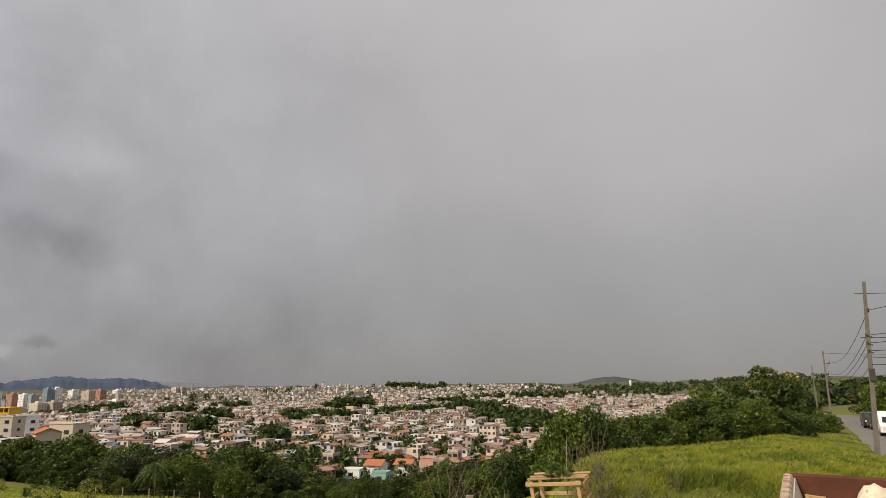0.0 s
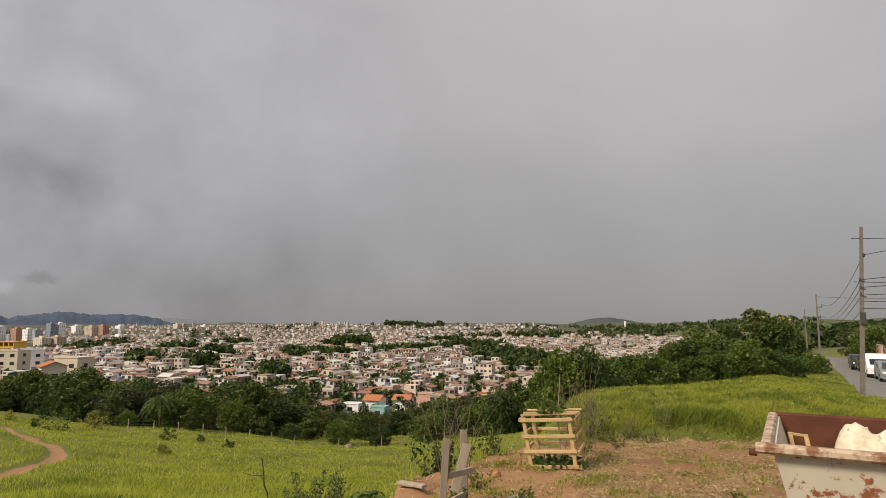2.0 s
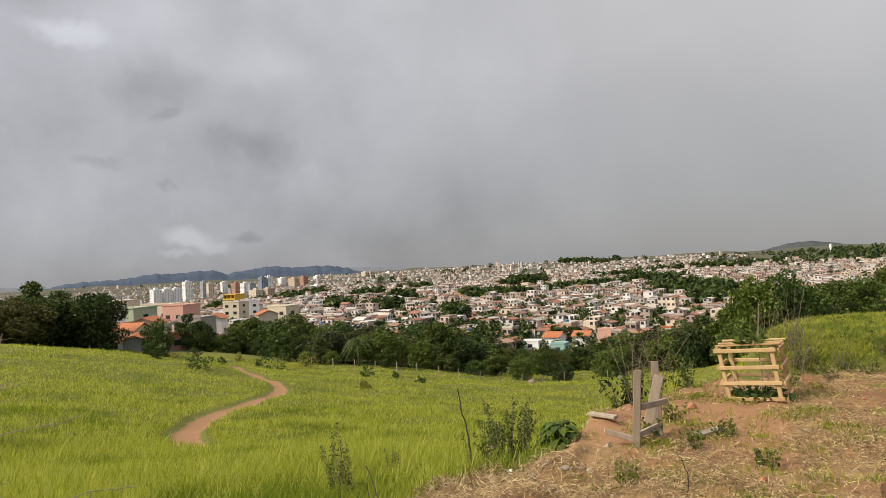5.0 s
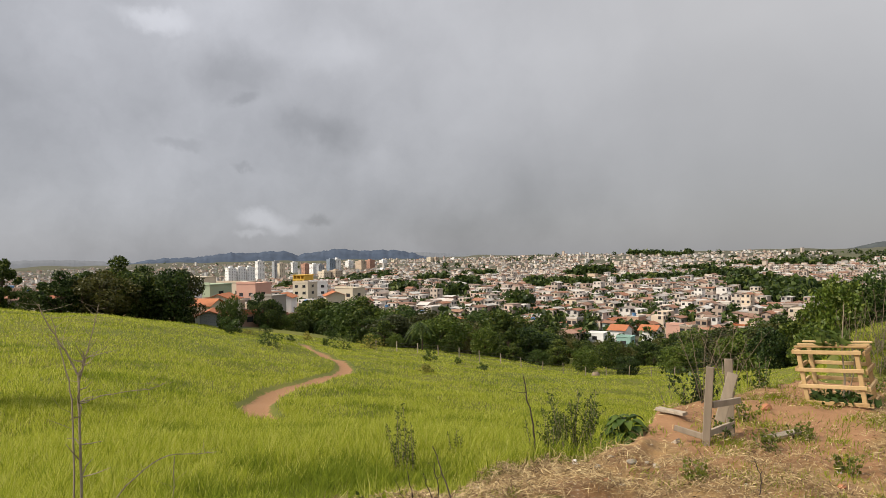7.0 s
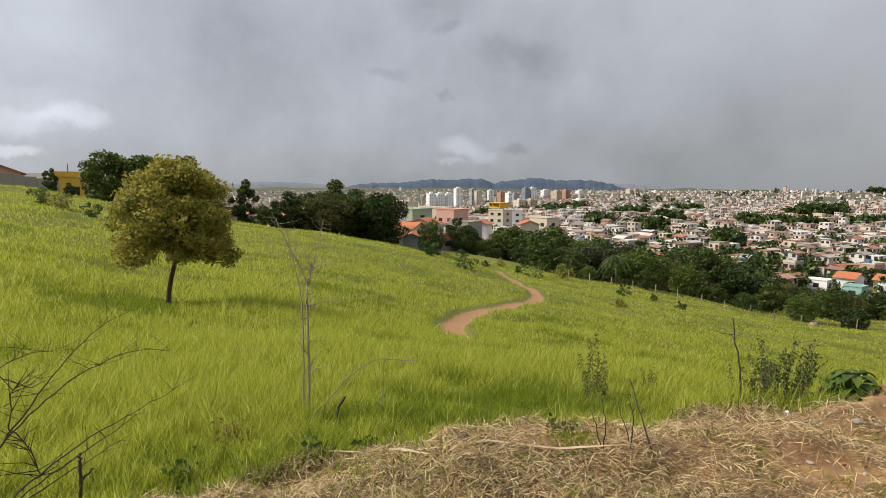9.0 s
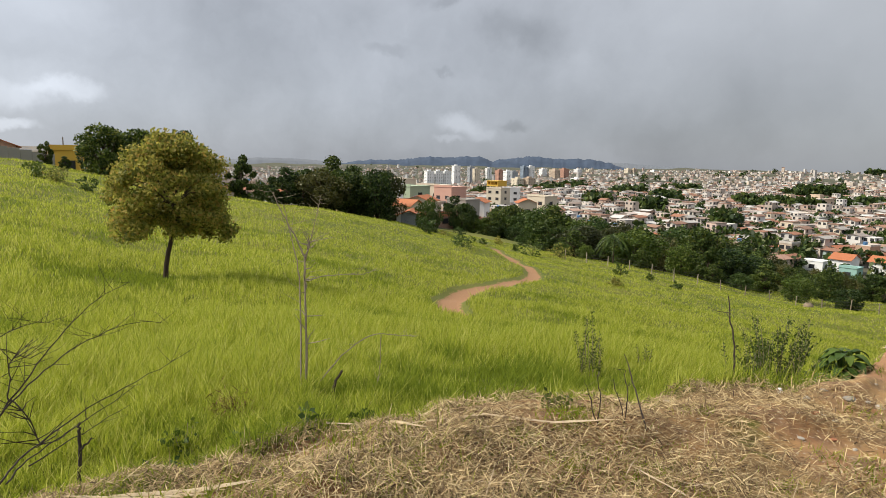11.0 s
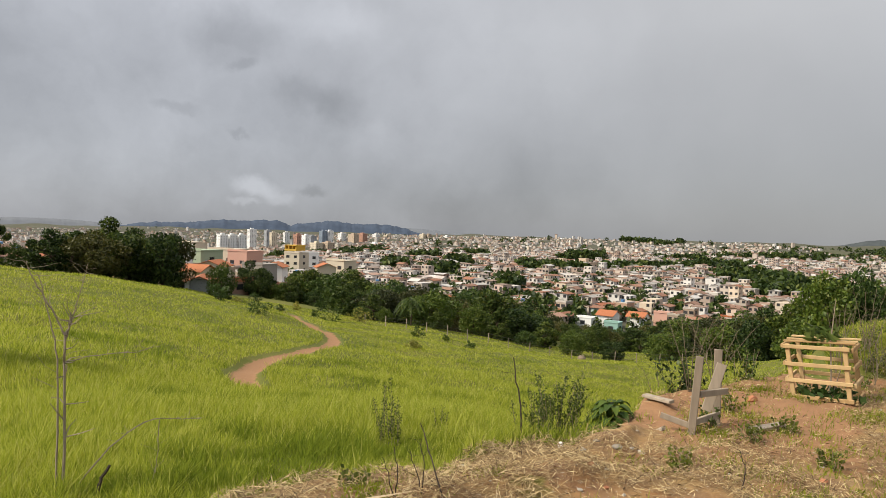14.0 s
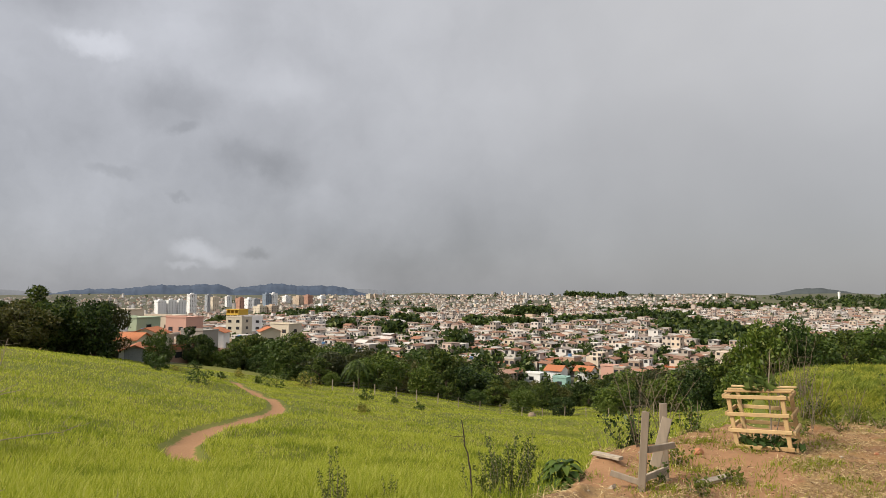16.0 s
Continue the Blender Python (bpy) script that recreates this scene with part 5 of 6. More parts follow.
RUST = varied("rust", [(0, (0.06, 0.024, 0.015)), (0.5, (0.11, 0.04, 0.024)), (1, (0.18, 0.07, 0.04))], 7, 0.9, "noise", 0.4, 0.003)
PLASTER = varied("cream_rubble", [(0, (0.58, 0.49, 0.36)), (0.6, (0.72, 0.63, 0.49)), (1, (0.80, 0.74, 0.64))], 22, 0.95, "noise", 0.3, 0.02)


def skip():
    th = thing("skip", (2.11, 4.10, 0.0), -29, "rusty cream-painted steel rubbish skip filled with rubble", "skip")
    L, W, H = 2.7, 1.68, 0.95      # along x, depth along y
    i, z0 = 0.28, 0.06             # the ends slope inwards below

    def slab(a, b, c, d, t):
        """A steel sheet with corners a b c d, t its thickness vector."""
        t = np.array(t)
        V = [np.array(p, float) for p in (a, b, c, d)]
        return np.array(V + [v + t for v in V]), [(3, 2, 1, 0), (4, 5, 6, 7), (0, 1, 5, 4), (1, 2, 6, 5), (2, 3, 7, 6), (3, 0, 4, 7)]
    t = 0.02
    part("front_wall", slab((i, 0.05, z0), (L - i, 0.05, z0), (L - .06, 0.05, H), (.06, 0.05, H), (0, t, 0)), SKIP_PAINT, th)
    part("back_wall", slab((i, W - .07, z0), (L - i, W - .07, z0), (L - .06, W - .07, H), (.06, W - .07, H), (0, t, 0)), RUST, th, "rusted brown back wall")
    part("side_wall", slab((i, .072, z0), (i, W - .072, z0), (.06, W - .072, H), (.06, .072, H), (t, 0, 0)), CREAM_W, th, "pale scuffed side wall")
    part("side_wall", slab((L - i - t, .072, z0), (L - i - t, W - .072, z0), (L - .06 - t, W - .072, H), (L - .06 - t, .072, H), (t, 0, 0)), RUST, th)
    part("bottom", box(i, L - i, .05, W - .05, z0 - .05, z0 - .003), RUST, th)
    part("rim", board((-.03, 0.02, H), (L + .05, 0.02, H), .09, .06, (0, 0, 1), .25), RIM_PAINT, th, "dented rim with flaking paint")
    part("rim", board((0, W - .03, H), (L, W - .03, H), .06, .06, (0, 0, 1), .25), RUST, th)
    for x in (0.03, L - .03):
        part("rim", board((x, .075, H), (x, W - .062, H), .07, .06, (0, 0, 1), .25), RIM_PAINT, th)
    part("lifting_lug", tube([(-.07, .02, H - .03), (-.025, .02, H - .03)], [.022, .022], 10), RUST, th)
    # the heap of rubble inside
    n = 70
    V, F = [], []
    for a in range(n):
        for b in range(40):
            u, v = .16 + (L - .32) * a / (n - 1), .09 + (W - .2) * b / 39
            top = .28 + .64 * math.exp(-((u - .58) / (.20 if u < .58 else .62)) ** 2 - ((v - 1.5) / .5) ** 2)
            top += 0.10 * noise.noise((u * 5, v * 5, 0)) + 0.06 * noise.noise((u * 13, v * 13, 3)) + 0.04 * noise.noise((u * 34, v * 34, 7))
            V.append((max(u, i * (1 - top / H) + .1), v, min(top, 1.02)))
    F = [(a * 40 + b, (a + 1) * 40 + b, (a + 1) * 40 + b + 1, a * 40 + b + 1) for a in range(n - 1) for b in range(39)]
    ob = thing("rubble_heap", (2.11, 4.10, 0.0), -29, "cream plaster rubble heaped inside the skip", "rubble")
    part("mound", (np.array(V), F), PLASTER, ob, smooth_faces=True)
    rg = np.random.default_rng(44)
    for k in range(40):
        u, v = .25 + abs(rg.normal(.4, .3)), rg.uniform(.75, 1.55)
        top = .28 + .64 * math.exp(-((u - .58) / (.20 if u < .58 else .62)) ** 2 - ((v - 1.5) / .5) ** 2)
        s = rg.uniform(.005, .013)
        cv, cf = box(-s, s, -s * .8, s * .8, -s * .6, s * .6)
        turn = np.array(Euler(rg.uniform(0, 3, 3)).to_matrix())
        cv = (cv * (1 + rg.normal(0, .22, cv.shape))) @ turn.T + np.array((u, v, min(top, 1.0) + .01))
        part("chunk", (cv, cf), PLASTER, ob)
    fr = thing("wooden_frame", (2.11, 4.10, 0.0), -29, "broken wooden frame leaning inside the skip", "frame")
    for a, b in (((.22, 1.2, .45), (.15, 1.38, .86)), ((.33, 1.2, .45), (.26, 1.38, .85)), ((.14, 1.38, .85), (.27, 1.38, .84)), ((.17, 1.33, .76), (.29, 1.33, .75))):
        part("slat", board(a, b, .03, .02), WOOD, fr)


skip()

# ---- the sapling guard of pale slats ----
BROAD_GREEN = leafy("young_leaves", [(0, (.10, .15, .03)), (1, (.24, .29, .07))], .5, .4)


def sapling_guard():
    th = thing("sapling_guard", (1.17, 7.78, ground_z(1.5, 8.0)), -22, "pale new wooden slat crate guarding a young plant", "tree guard")
    th.matrix_world = pose(1.19, 7.86, ground_z(1.5, 8.0), 0, -3.5, -20)
    W, D, H = 0.59, 0.56, 0.60
    lean = -0.06
    def c(u, v, z):
        return (u * W + lean * z / H * (1 - u * 0.4), v * D, z)
    for u, v in ((.04, .04), (.93, .04), (.04, .96), (.96, .96)):
        part("post", board(c(u, v, 0), c(u, v, H), .045, .03, (0, 1, 0)), WOOD, th)
    for z in (.03, .205, .38, .57):
        part("rail", board(c(-.02, 0, z), c(1.0, 0, z + .004), .025, .042), WOOD, th)
        part("rail", board(c(-.02, 1.0, z + .01), c(1.02, 1.0, z), .025, .042), WOOD, th)
        part("rail", board(c(1.03, 0.04, z - .01), c(1.03, .96, z), .025, .042), WOOD, th)
        part("rail", board(c(-.05, 0.04, z), c(-.05, .96, z + .01), .025, .042), WOOD, th)
    for k, v in enumerate((.14, .44, .86)):
        part("top_slat", board((c(0, v, 0)[0] + lean - .02, v * D, H + .022 + .006 * k), (W + .01, v * D + .02, H + .03), .055, .018), WOOD, th)
    pl = thing("young_plant", (1.56, 7.95, ground_z(1.56, 7.95)), 0, "young plant with narrow leaves growing through the slat guard", "plant")
    part("stem", join(tube([(0, 0, -.1), (.02, 0, .3), (.0, .01, .62), (.03, 0, 1.12)], [.012, .01, .008, .003], 5), tube([(0.03, .02, .0), (.12, .02, .4), (.1, 0, .66)], [.006, .005, .003], 4)), TWIG, pl)
    rg = np.random.default_rng(8)
    n = 44
    a = rg.uniform(0, 6.28, n)
    C = np.stack([-.08 + .13 * np.cos(a), .12 * np.sin(a), .64 + .17 * rg.random(n)], 1)
    part("leaf_rosette", leaves(rg, C, .19, .26), BROAD_GREEN, pl)
    n = 160
    C = np.stack([rg.uniform(-.28, .28, n), rg.uniform(-.25, .3, n), rg.uniform(.02, .13, n)], 1)
    part("leaves", leaves(rg, C, .09, .6), LEAF_MID, pl)


sapling_guard()

# ---- the broken wooden frame at the bank's edge ----
fz = ground_z(0.15, 6.0)
fr = thing("broken_fence", (0.13, 5.93, fz), 0, "weathered grey boards nailed into a broken frame on red soil", "fence")
part("post", board((-.01, 0, -.12), (.045, 0, .67), .065, .03, (0, 1, 0)), GREY_WOOD, fr)
part("post", board((.22, .42, -.12), (.215, .42, .68), .07, .03, (0, 1, 0)), GREY_WOOD, fr)
part("brace", board((.12, .2, .16), (.24, .26, .58), .085, .022, (0, 1, 0)), GREY_WOOD, fr, "pale split brace board")
part("cross_board", board((.06, .02, .34), (.29, .25, .345), .024, .055), GREY_WOOD, fr, "dark grey cross board")
part("bottom_board", board((-.02, .02, .07), (.24, .40, .09), .025, .06), GREY_WOOD, fr)
part("bottom_board", board((-.26, .06, .11), (.0, .03, .05), .025, .05), GREY_WOOD, fr)
for a, b, label in (((-.30, 6.75, .1), (-.04, 6.6, .12), "pale loose board lying on the soil heap"), ((.62, 6.25, .02), (.92, 6.55, .035), "short weathered plank lying on red soil"), ((-.55, 6.15, .0), (-.1, 6.0, .03), "grey plank half buried in the soil")):
    za, zb = ground_z(a[0], a[1]), ground_z(b[0], b[1])
    o = part("plank", board((a[0], a[1], za + a[2] * .4 + .015), (b[0], b[1], zb + b[2] * .4 + .015), .09, .03), GREY_WOOD)
    tagged(o, label, "plank")
o = part("wooden_beam", board((1.68, 4.86, ground_z(1.7, 4.9) + .03), (2.9, 4.98, ground_z(2.9, 5.0) + .03), .12, .10, (0, 0, 1), .2), varied("rotten_beam", [(0, (.10, .055, .035)), (1, (.22, .13, .08))], 9, .9, "noise", .5, .01, stretch=(.3, 1, 1)))
tagged(o, "dark rotten wooden beam lying on dry grass", "beam")
# ---- grass, straw, weeds ----
def blades(rng, X, Y, Z, height_, width, lean=0.75):
    n = len(X)
    a = rng.uniform(0, 2 * np.pi, n)
    ln = rng.uniform(0.1, 1, n) * lean * height_
    dx, dy = np.cos(a), np.sin(a)
    b = np.stack([X, Y, Z - 0.03], 1)
    tip = b + np.stack([dx * ln + 0.1 * height_, dy * ln, height_], 1)
    mid = b + np.stack([dx * ln * 0.3, dy * ln * 0.3, height_ * 0.5], 1)
    q = rng.uniform(0, 2 * np.pi, n)
    s = np.stack([np.cos(q) * width, np.sin(q) * width, np.zeros(n)], 1)
    return np.stack([b, mid + s, tip, mid - s], 1).reshape(-1, 3), np.arange(4 * n).reshape(n, 4)


# spots of darker, shorter grass: direction, distance, half widths in degrees and metres
DARK_SPOTS = ((66, 21, 5, 2.2), (58, 22.5, 3, 1.0), (62, 23.6, 2.5, .8), (39, 29, 1.3, 4), (20, 13.5, 5, .9), (31, 34, 2, 1.5), (47, 33, 6, 1.2), (52, 42, 5, 1.5), (70, 30, 5, 1.5), (15, 24, 6, 1.2))


def meadow_grass():
    rng = np.random.default_rng(77)
    n = 680000
    az = rng.uniform(-10, 77, n)
    d = 2.8 * (118 / 2.8) ** (rng.random(n) ** 0.9)
    X, Y = -d * np.sin(np.radians(az)), d * np.cos(np.radians(az))
    tuft = rng.integers(0, 9, n) // 4
    edge = np.interp(az, EDGE_AZ, EDGE_D)
    keep = d > edge + 0.12 + rng.uniform(0, 0.35, n)
    sel = keep & (d > 15) & (d < 105) & (az > 25) & (az < 42)
    gap = np.full(n, 99.0)
    gap[sel] = path_gap(X[sel], Y[sel])
    keep &= gap > 0.72 + 0.25 * rng.random(n)
    X, Y, d, az = X[keep], Y[keep], d[keep], az[keep]
    # the slope goes on beside and behind
    a2 = rng.uniform(77, 320, 90000)
    d2 = np.sqrt(rng.uniform(4, 900, 90000))
    k2 = d2 > np.interp((a2 + 180) % 360 - 180, EDGE_AZ, EDGE_D) + .3
    k2 &= ~((a2 > 290) & (d2 > 14))
    a2, d2 = a2[k2], d2[k2]
    X, Y = np.concatenate([X, -d2 * np.sin(np.radians(a2))]), np.concatenate([Y, d2 * np.cos(np.radians(a2))])
    d, az = np.concatenate([d, d2]), np.concatenate([az, a2])
    Z = height(X, Y)
    lush = 0.5 * waves(X, Y, 11, 31) + 0.35 * waves(X, Y, 4.0, 32) + 0.25 * waves(X, Y, 1.3, 33) + rng.normal(0, 0.18, len(X)) + .16 * (1 - smooth(5.5, 8.5, d)) * smooth(25, 45, az)
    for a, r, wa, wr in DARK_SPOTS:
        lush = lush + .6 * np.exp(-((az - a) / wa) ** 2 - ((d - r) / wr) ** 2)
    tall = 0.28 + 0.08 * waves(X, Y, 6, 34) + 0.06 * waves(X, Y, 1.7, 35) + .07 * waves(X, Y, .55, 36) + .05 * waves(X, Y, .33, 37)
    h = tall * rng.uniform(0.55, 1.25, len(X)) * (0.7 + 0.3 * smooth(4.5, 9, d))
    h = h * (1 - .3 * smooth(25, 60, d)) * (1 - .55 * smooth(4, 8.5, -az) * (az > -20))
    w = 0.0017 + 0.00036 * d
    th = thing("meadow_grass", (0, 0, 0), 0, "tall yellow-green meadow grass swaying over the slope", "grass", kind="stuff")
    for name, mask, mat in (("pale_blades", lush < 0.36, GRASS), ("lush_blades", lush >= 0.36, GRASS_DARK)):
        k = mask
        part(name, blades(rng, X[k], Y[k], Z[k], h[k] * (1.0 if mat is GRASS else 0.8), w[k]), mat, th)


BANK_GRASS = leafy("rough_grass", [(0, (0.18, 0.24, 0.03)), (0.6, (0.32, 0.37, 0.055)), (1, (0.42, 0.42, 0.10))], 0.7, 0.45)
BANK_DARK = leafy("rough_grass_lush_shaded", [(0, (0.08, 0.125, 0.02)), (1, (0.20, 0.26, 0.04))], 0.7, 0.4)


def bank_grass():
    """Shorter green grass on the bank beyond the crate and tufts on the dry ground."""
    rng = np.random.default_rng(78)
    n = 300000
    az = rng.uniform(-37, -11, n)
    d = 9.3 * (60 / 9.3) ** rng.random(n)
    X, Y = -d * np.sin(np.radians(az)), d * np.cos(np.radians(az))
    edge = np.interp(az, EDGE_AZ, EDGE_D)
    a, dd = np.array((22.3, 33.2)), np.array((0.488, 0.873))
    off = (X - a[0]) * 0.873 - (Y - a[1]) * 0.488
    keep = (d > edge + 0.1 + rng.uniform(0, .5, n)) & (off < 0.1)
    X, Y, d = X[keep], Y[keep], d[keep]
    Z = height(X, Y)
    h = np.maximum(.025, 0.075 + 0.05 * waves(X, Y, 1.9, 41) + 0.06 * waves(X, Y, .6, 42)) * rng.uniform(.5, 1.4, len(X)) + .06 * (1 - smooth(11.2, 13.0, d)) * rng.uniform(.2, 1.2, len(X))
    th = thing("bank_grass", (0, 0, 0), 0, "rough green grass on the bank behind the crate", "grass", kind="stuff")
    # extra dark blades on the front step put its shade into the colour
    dark = 0.7 * waves(X, Y, 3.1, 43) + .6 * waves(X, Y, .9, 44) + rng.normal(0, .15, len(X)) + 0.3 * (1 - smooth(11, 12.5, d)) > 0.1
    for name, k, mat in (("pale_blades", ~dark, BANK_GRASS), ("lush_blades", dark, BANK_DARK)):
        part(name, blades(rng, X[k], Y[k], Z[k], h[k], 0.002 + .0004 * d[k], 1.3), mat, th)
    # tufts on the trodden ground, gathered into patches
    C = []
    for _ in range(1500):
        az = rng.uniform(-33, 64)
        e = float(np.interp(az, EDGE_AZ, EDGE_D))
        dd = math.sqrt(rng.uniform(1.6 ** 2, (e - .2) ** 2))
        x, y = polar(az, dd)
        patch = float(waves(np.array(x), np.array(y), 1.7, 61)) + .5 * float(waves(np.array(x), np.array(y), .6, 62))
        if patch < (.35 if az < 0 else .75) and rng.random() > .05:
            continue
        C.append((x, y, rng.uniform(.04, .12)))
    for _ in range(110):   # the greener rim under the sapling
        az = rng.uniform(40, 74)
        e = float(np.interp(az, EDGE_AZ, EDGE_D))
        C.append((*polar(az, e + rng.uniform(-.7, .8)), rng.uniform(.12, .25)))
    for _ in range(900):   # green patches on the trodden ground by the skip
        az = rng.uniform(-33, -2)
        x, y = polar(az, rng.uniform(4.0, 9.4))
        if float(waves(np.array(x), np.array(y) * 1.7, 1.3, 67)) + rng.normal(0, .15) > .42:
            C.append((x, y, rng.uniform(.05, .13)))
    for _ in range(150):   # sprouts in the thick straw
        C.append((*polar(rng.uniform(12, 62), rng.uniform(2.1, 3.6)), rng.uniform(.03, .08)))
    C = np.array(C)
    m = 45
    P = np.repeat(C, m, 0)
    X = P[:, 0] + rng.normal(0, 1, len(P)) * P[:, 2]; Y = P[:, 1] + rng.normal(0, 1, len(P)) * P[:, 2]
    th = thing("ground_tufts", (0, 0, 0), 0, "small green tufts sprouting through the straw", "grass", kind="stuff")
    part("tuft_blades", blades(rng, X, Y, height(X, Y), rng.uniform(.03, .10, len(X)) * (1 + .6 * (P[:, 2] > .16)), np.full(len(X), .0035), .9), GRASS_DARK, th)


def straw_litter():
    rng = np.random.default_rng(79)
    n = 430000
    az = np.where(rng.random(n) < .25, rng.uniform(-36, -4, n), rng.uniform(-36, 76, n))
    e = np.interp(az, EDGE_AZ, EDGE_D)
    d = 1.3 * ((e + .35) / 1.3) ** (rng.random(n) ** 0.8)
    X, Y = -d * np.sin(np.radians(az)), d * np.cos(np.radians(az))
    more = 60000
    a2 = rng.uniform(76, 324, more)
    d2 = np.sqrt(rng.uniform(.3, 36, more))
    X, Y, d, az = np.concatenate([X, -d2 * np.sin(np.radians(a2))]), np.concatenate([Y, d2 * np.cos(np.radians(a2))]), np.concatenate([d, d2]), np.concatenate([az, np.where(a2 > 180, -40.0, 80.0)])
    k2 = d2 < np.interp((a2 + 180) % 360 - 180, EDGE_AZ, EDGE_D)
    pick = np.concatenate([np.ones(n, bool), k2])
    X, Y, d, az = X[pick], Y[pick], d[pick], az[pick]
    n = len(X)
    thick = 0.5 + 0.35 * waves(X, Y, 1.9, 51) + 0.3 * waves(X, Y, .7, 52)
    bare = smooth(5.0, 6.2, d) * smooth(-15, -11, az) * (1 - smooth(6, 12, az))
    right = smooth(8, -8, az)
    keep = rng.random(n) < thick * (1 - .7 * bare) * (1 + .2 * right)
    X, Y, d = X[keep], Y[keep], d[keep]
    n = len(X)
    L = rng.uniform(.03, .15, n) * (1 - .5 * smooth(5, -8, np.degrees(np.arctan2(-X, Y))))
    a = rng.uniform(0, 2 * np.pi, n)
    Z = height(X, Y) + .008 + rng.random(n) * .035
    up = rng.normal(0.12, .25, n)
    dirv = np.stack([np.cos(a), np.sin(a), up], 1)
    c = np.stack([X, Y, Z + np.abs(up) * L * .5], 1)
    s = np.stack([-np.sin(a), np.cos(a), rng.normal(0, .4, n)], 1) * (rng.uniform(.0008, .0026, n) * (1 + .06 * d))[:, None]
    bow = np.stack([np.zeros(n), np.zeros(n), L * rng.uniform(0, .09, n)], 1)
    V = np.stack([c - dirv * L[:, None] / 2, c + s + bow, c + dirv * L[:, None] / 2, c - s + bow], 1).reshape(-1, 3)
    th = thing("straw_litter", (0, 0, 0), 0, "cut dry straw strewn over the bank", "straw", kind="stuff")
    part("stalks", (V, np.arange(4 * n).reshape(n, 4)), STRAW, th)


def sprig(name, place, h, stems, spread, leaf_size, count, mat, label, category="weed", slim=.4, bare=.15, curve=.3):
    """An upright weed: thin stems with small leaves along them."""
    rng = np.random.default_rng(abs(hash_place(place)))
    th = thing(name, place, 0, label, category)
    geos, C = [], []
    for k in range(stems):
        a = rng.uniform(0, 6.28)
        r = spread * rng.uniform(.2, 1)
        hh = h * rng.uniform(.6, 1)
        s = np.linspace(0, 1, 5)
        b = rng.normal(0, spread * .25, 2)
        P = np.stack([b[0] + np.cos(a) * r * s ** (1 + curve), b[1] + np.sin(a) * r * s ** (1 + curve), -.08 + (hh + .08) * s], 1)
        geos.append(tube(P, np.linspace(.007, .002, 5) * (.6 + h * .5), 4))
        u = bare + (1 - bare) * rng.random(count)
        Q = np.stack([np.interp(u, s, P[:, i]) for i in range(3)], 1) + rng.normal(0, leaf_size * .45, (count, 3))
        C.append(Q)
    for g in geos[:40]:
        part("stem", g, TWIG if mat is not LEAF else DARK_TWIG, th)
    part("foliage", leaves(rng, np.concatenate(C), leaf_size, slim), mat, th)
    return th


def hash_place(p):
    return int(p[0] * 100) * 31 + int(p[1] * 100) * 7 + 5


def at(x, y, dz=0.0):
    return (x, y, ground_z(x, y) + dz)


def bare_stems(name, lines, mat, label, category="dead branch", place=(0, 0, 0), twigs=0, seed=1, twig_len=.2):
    """Thin bare stems along bent lines, each with fine side twigs."""
    rng = np.random.default_rng(seed)
    th = thing(name, place, 0, label, category)
    for pts, r0, r1 in lines:
        P = np.array(pts, float)
        s = np.arange(len(P)); u = np.linspace(0, len(P) - 1, 4 * len(P))
        Q = np.stack([spline(s, P[:, i], u) for i in range(3)], 1) + rng.normal(0, .004, (len(u), 3))
        slight = .6 if name == "dead_branch" and mat is DARK_TWIG else 1.15
        g = [tube(Q, np.linspace(r0, r1, len(Q)) * slight, 5)]
        for _ in range(twigs):
            k = int(rng.integers(len(Q) // 3, len(Q)))
            d = rng.normal(0, 1, 3); d[2] = abs(d[2]) * .6 + .1
            d *= twig_len * rng.uniform(.4, 1) / np.linalg.norm(d)
            g.append(tube([Q[k], Q[k] + d * .5 + rng.normal(0, .012, 3), Q[k] + d], [r1 * .8, r1 * .6, r1 * .3], 3))
        if name in ("bare_sapling", "dead_branch"):
            stem = part("stem", g[0], mat, th)
            for twig in g[1:]:
                part("twig", twig, mat, stem)
        else:
            part("stem", join(*g), mat, th)
    return th


meadow_grass()
bank_grass()
straw_litter()

# weeds between bank and meadow
sprig("tall_weed", at(-3.27, 6.9), .84, 8, .2, .036, 75, WEED, "slim leafy weeds standing above the meadow grass")
sprig("tall_weed", at(-3.05, 6.75), .64, 5, .12, .036, 60, WEED, "slim leafy weed standing above the meadow grass")
sprig("tall_weed", at(-2.95, 8.01), .58, 5, .10, .036, 55, WEED, "small leafy weed in the meadow grass")
x, y = polar(9.4, 8.6)
sprig("shrub", at(x, y), .98, 26, .45, .042, 110, WEED, "bushy green shrub below the bank", "shrub")
x, y = polar(11.5, 8.9)
sprig("shrub", at(x, y), .75, 14, .35, .042, 90, WEED, "bushy green shrub below the bank", "shrub")
bare_stems("dead_stalk", [([(-1.24, 5.35, -.1), (-1.27, 5.38, .25), (-1.36, 5.42, .62)], .009, .004)], DARK_TWIG, "thin dead stalk leaning at the bank's edge", twigs=2)


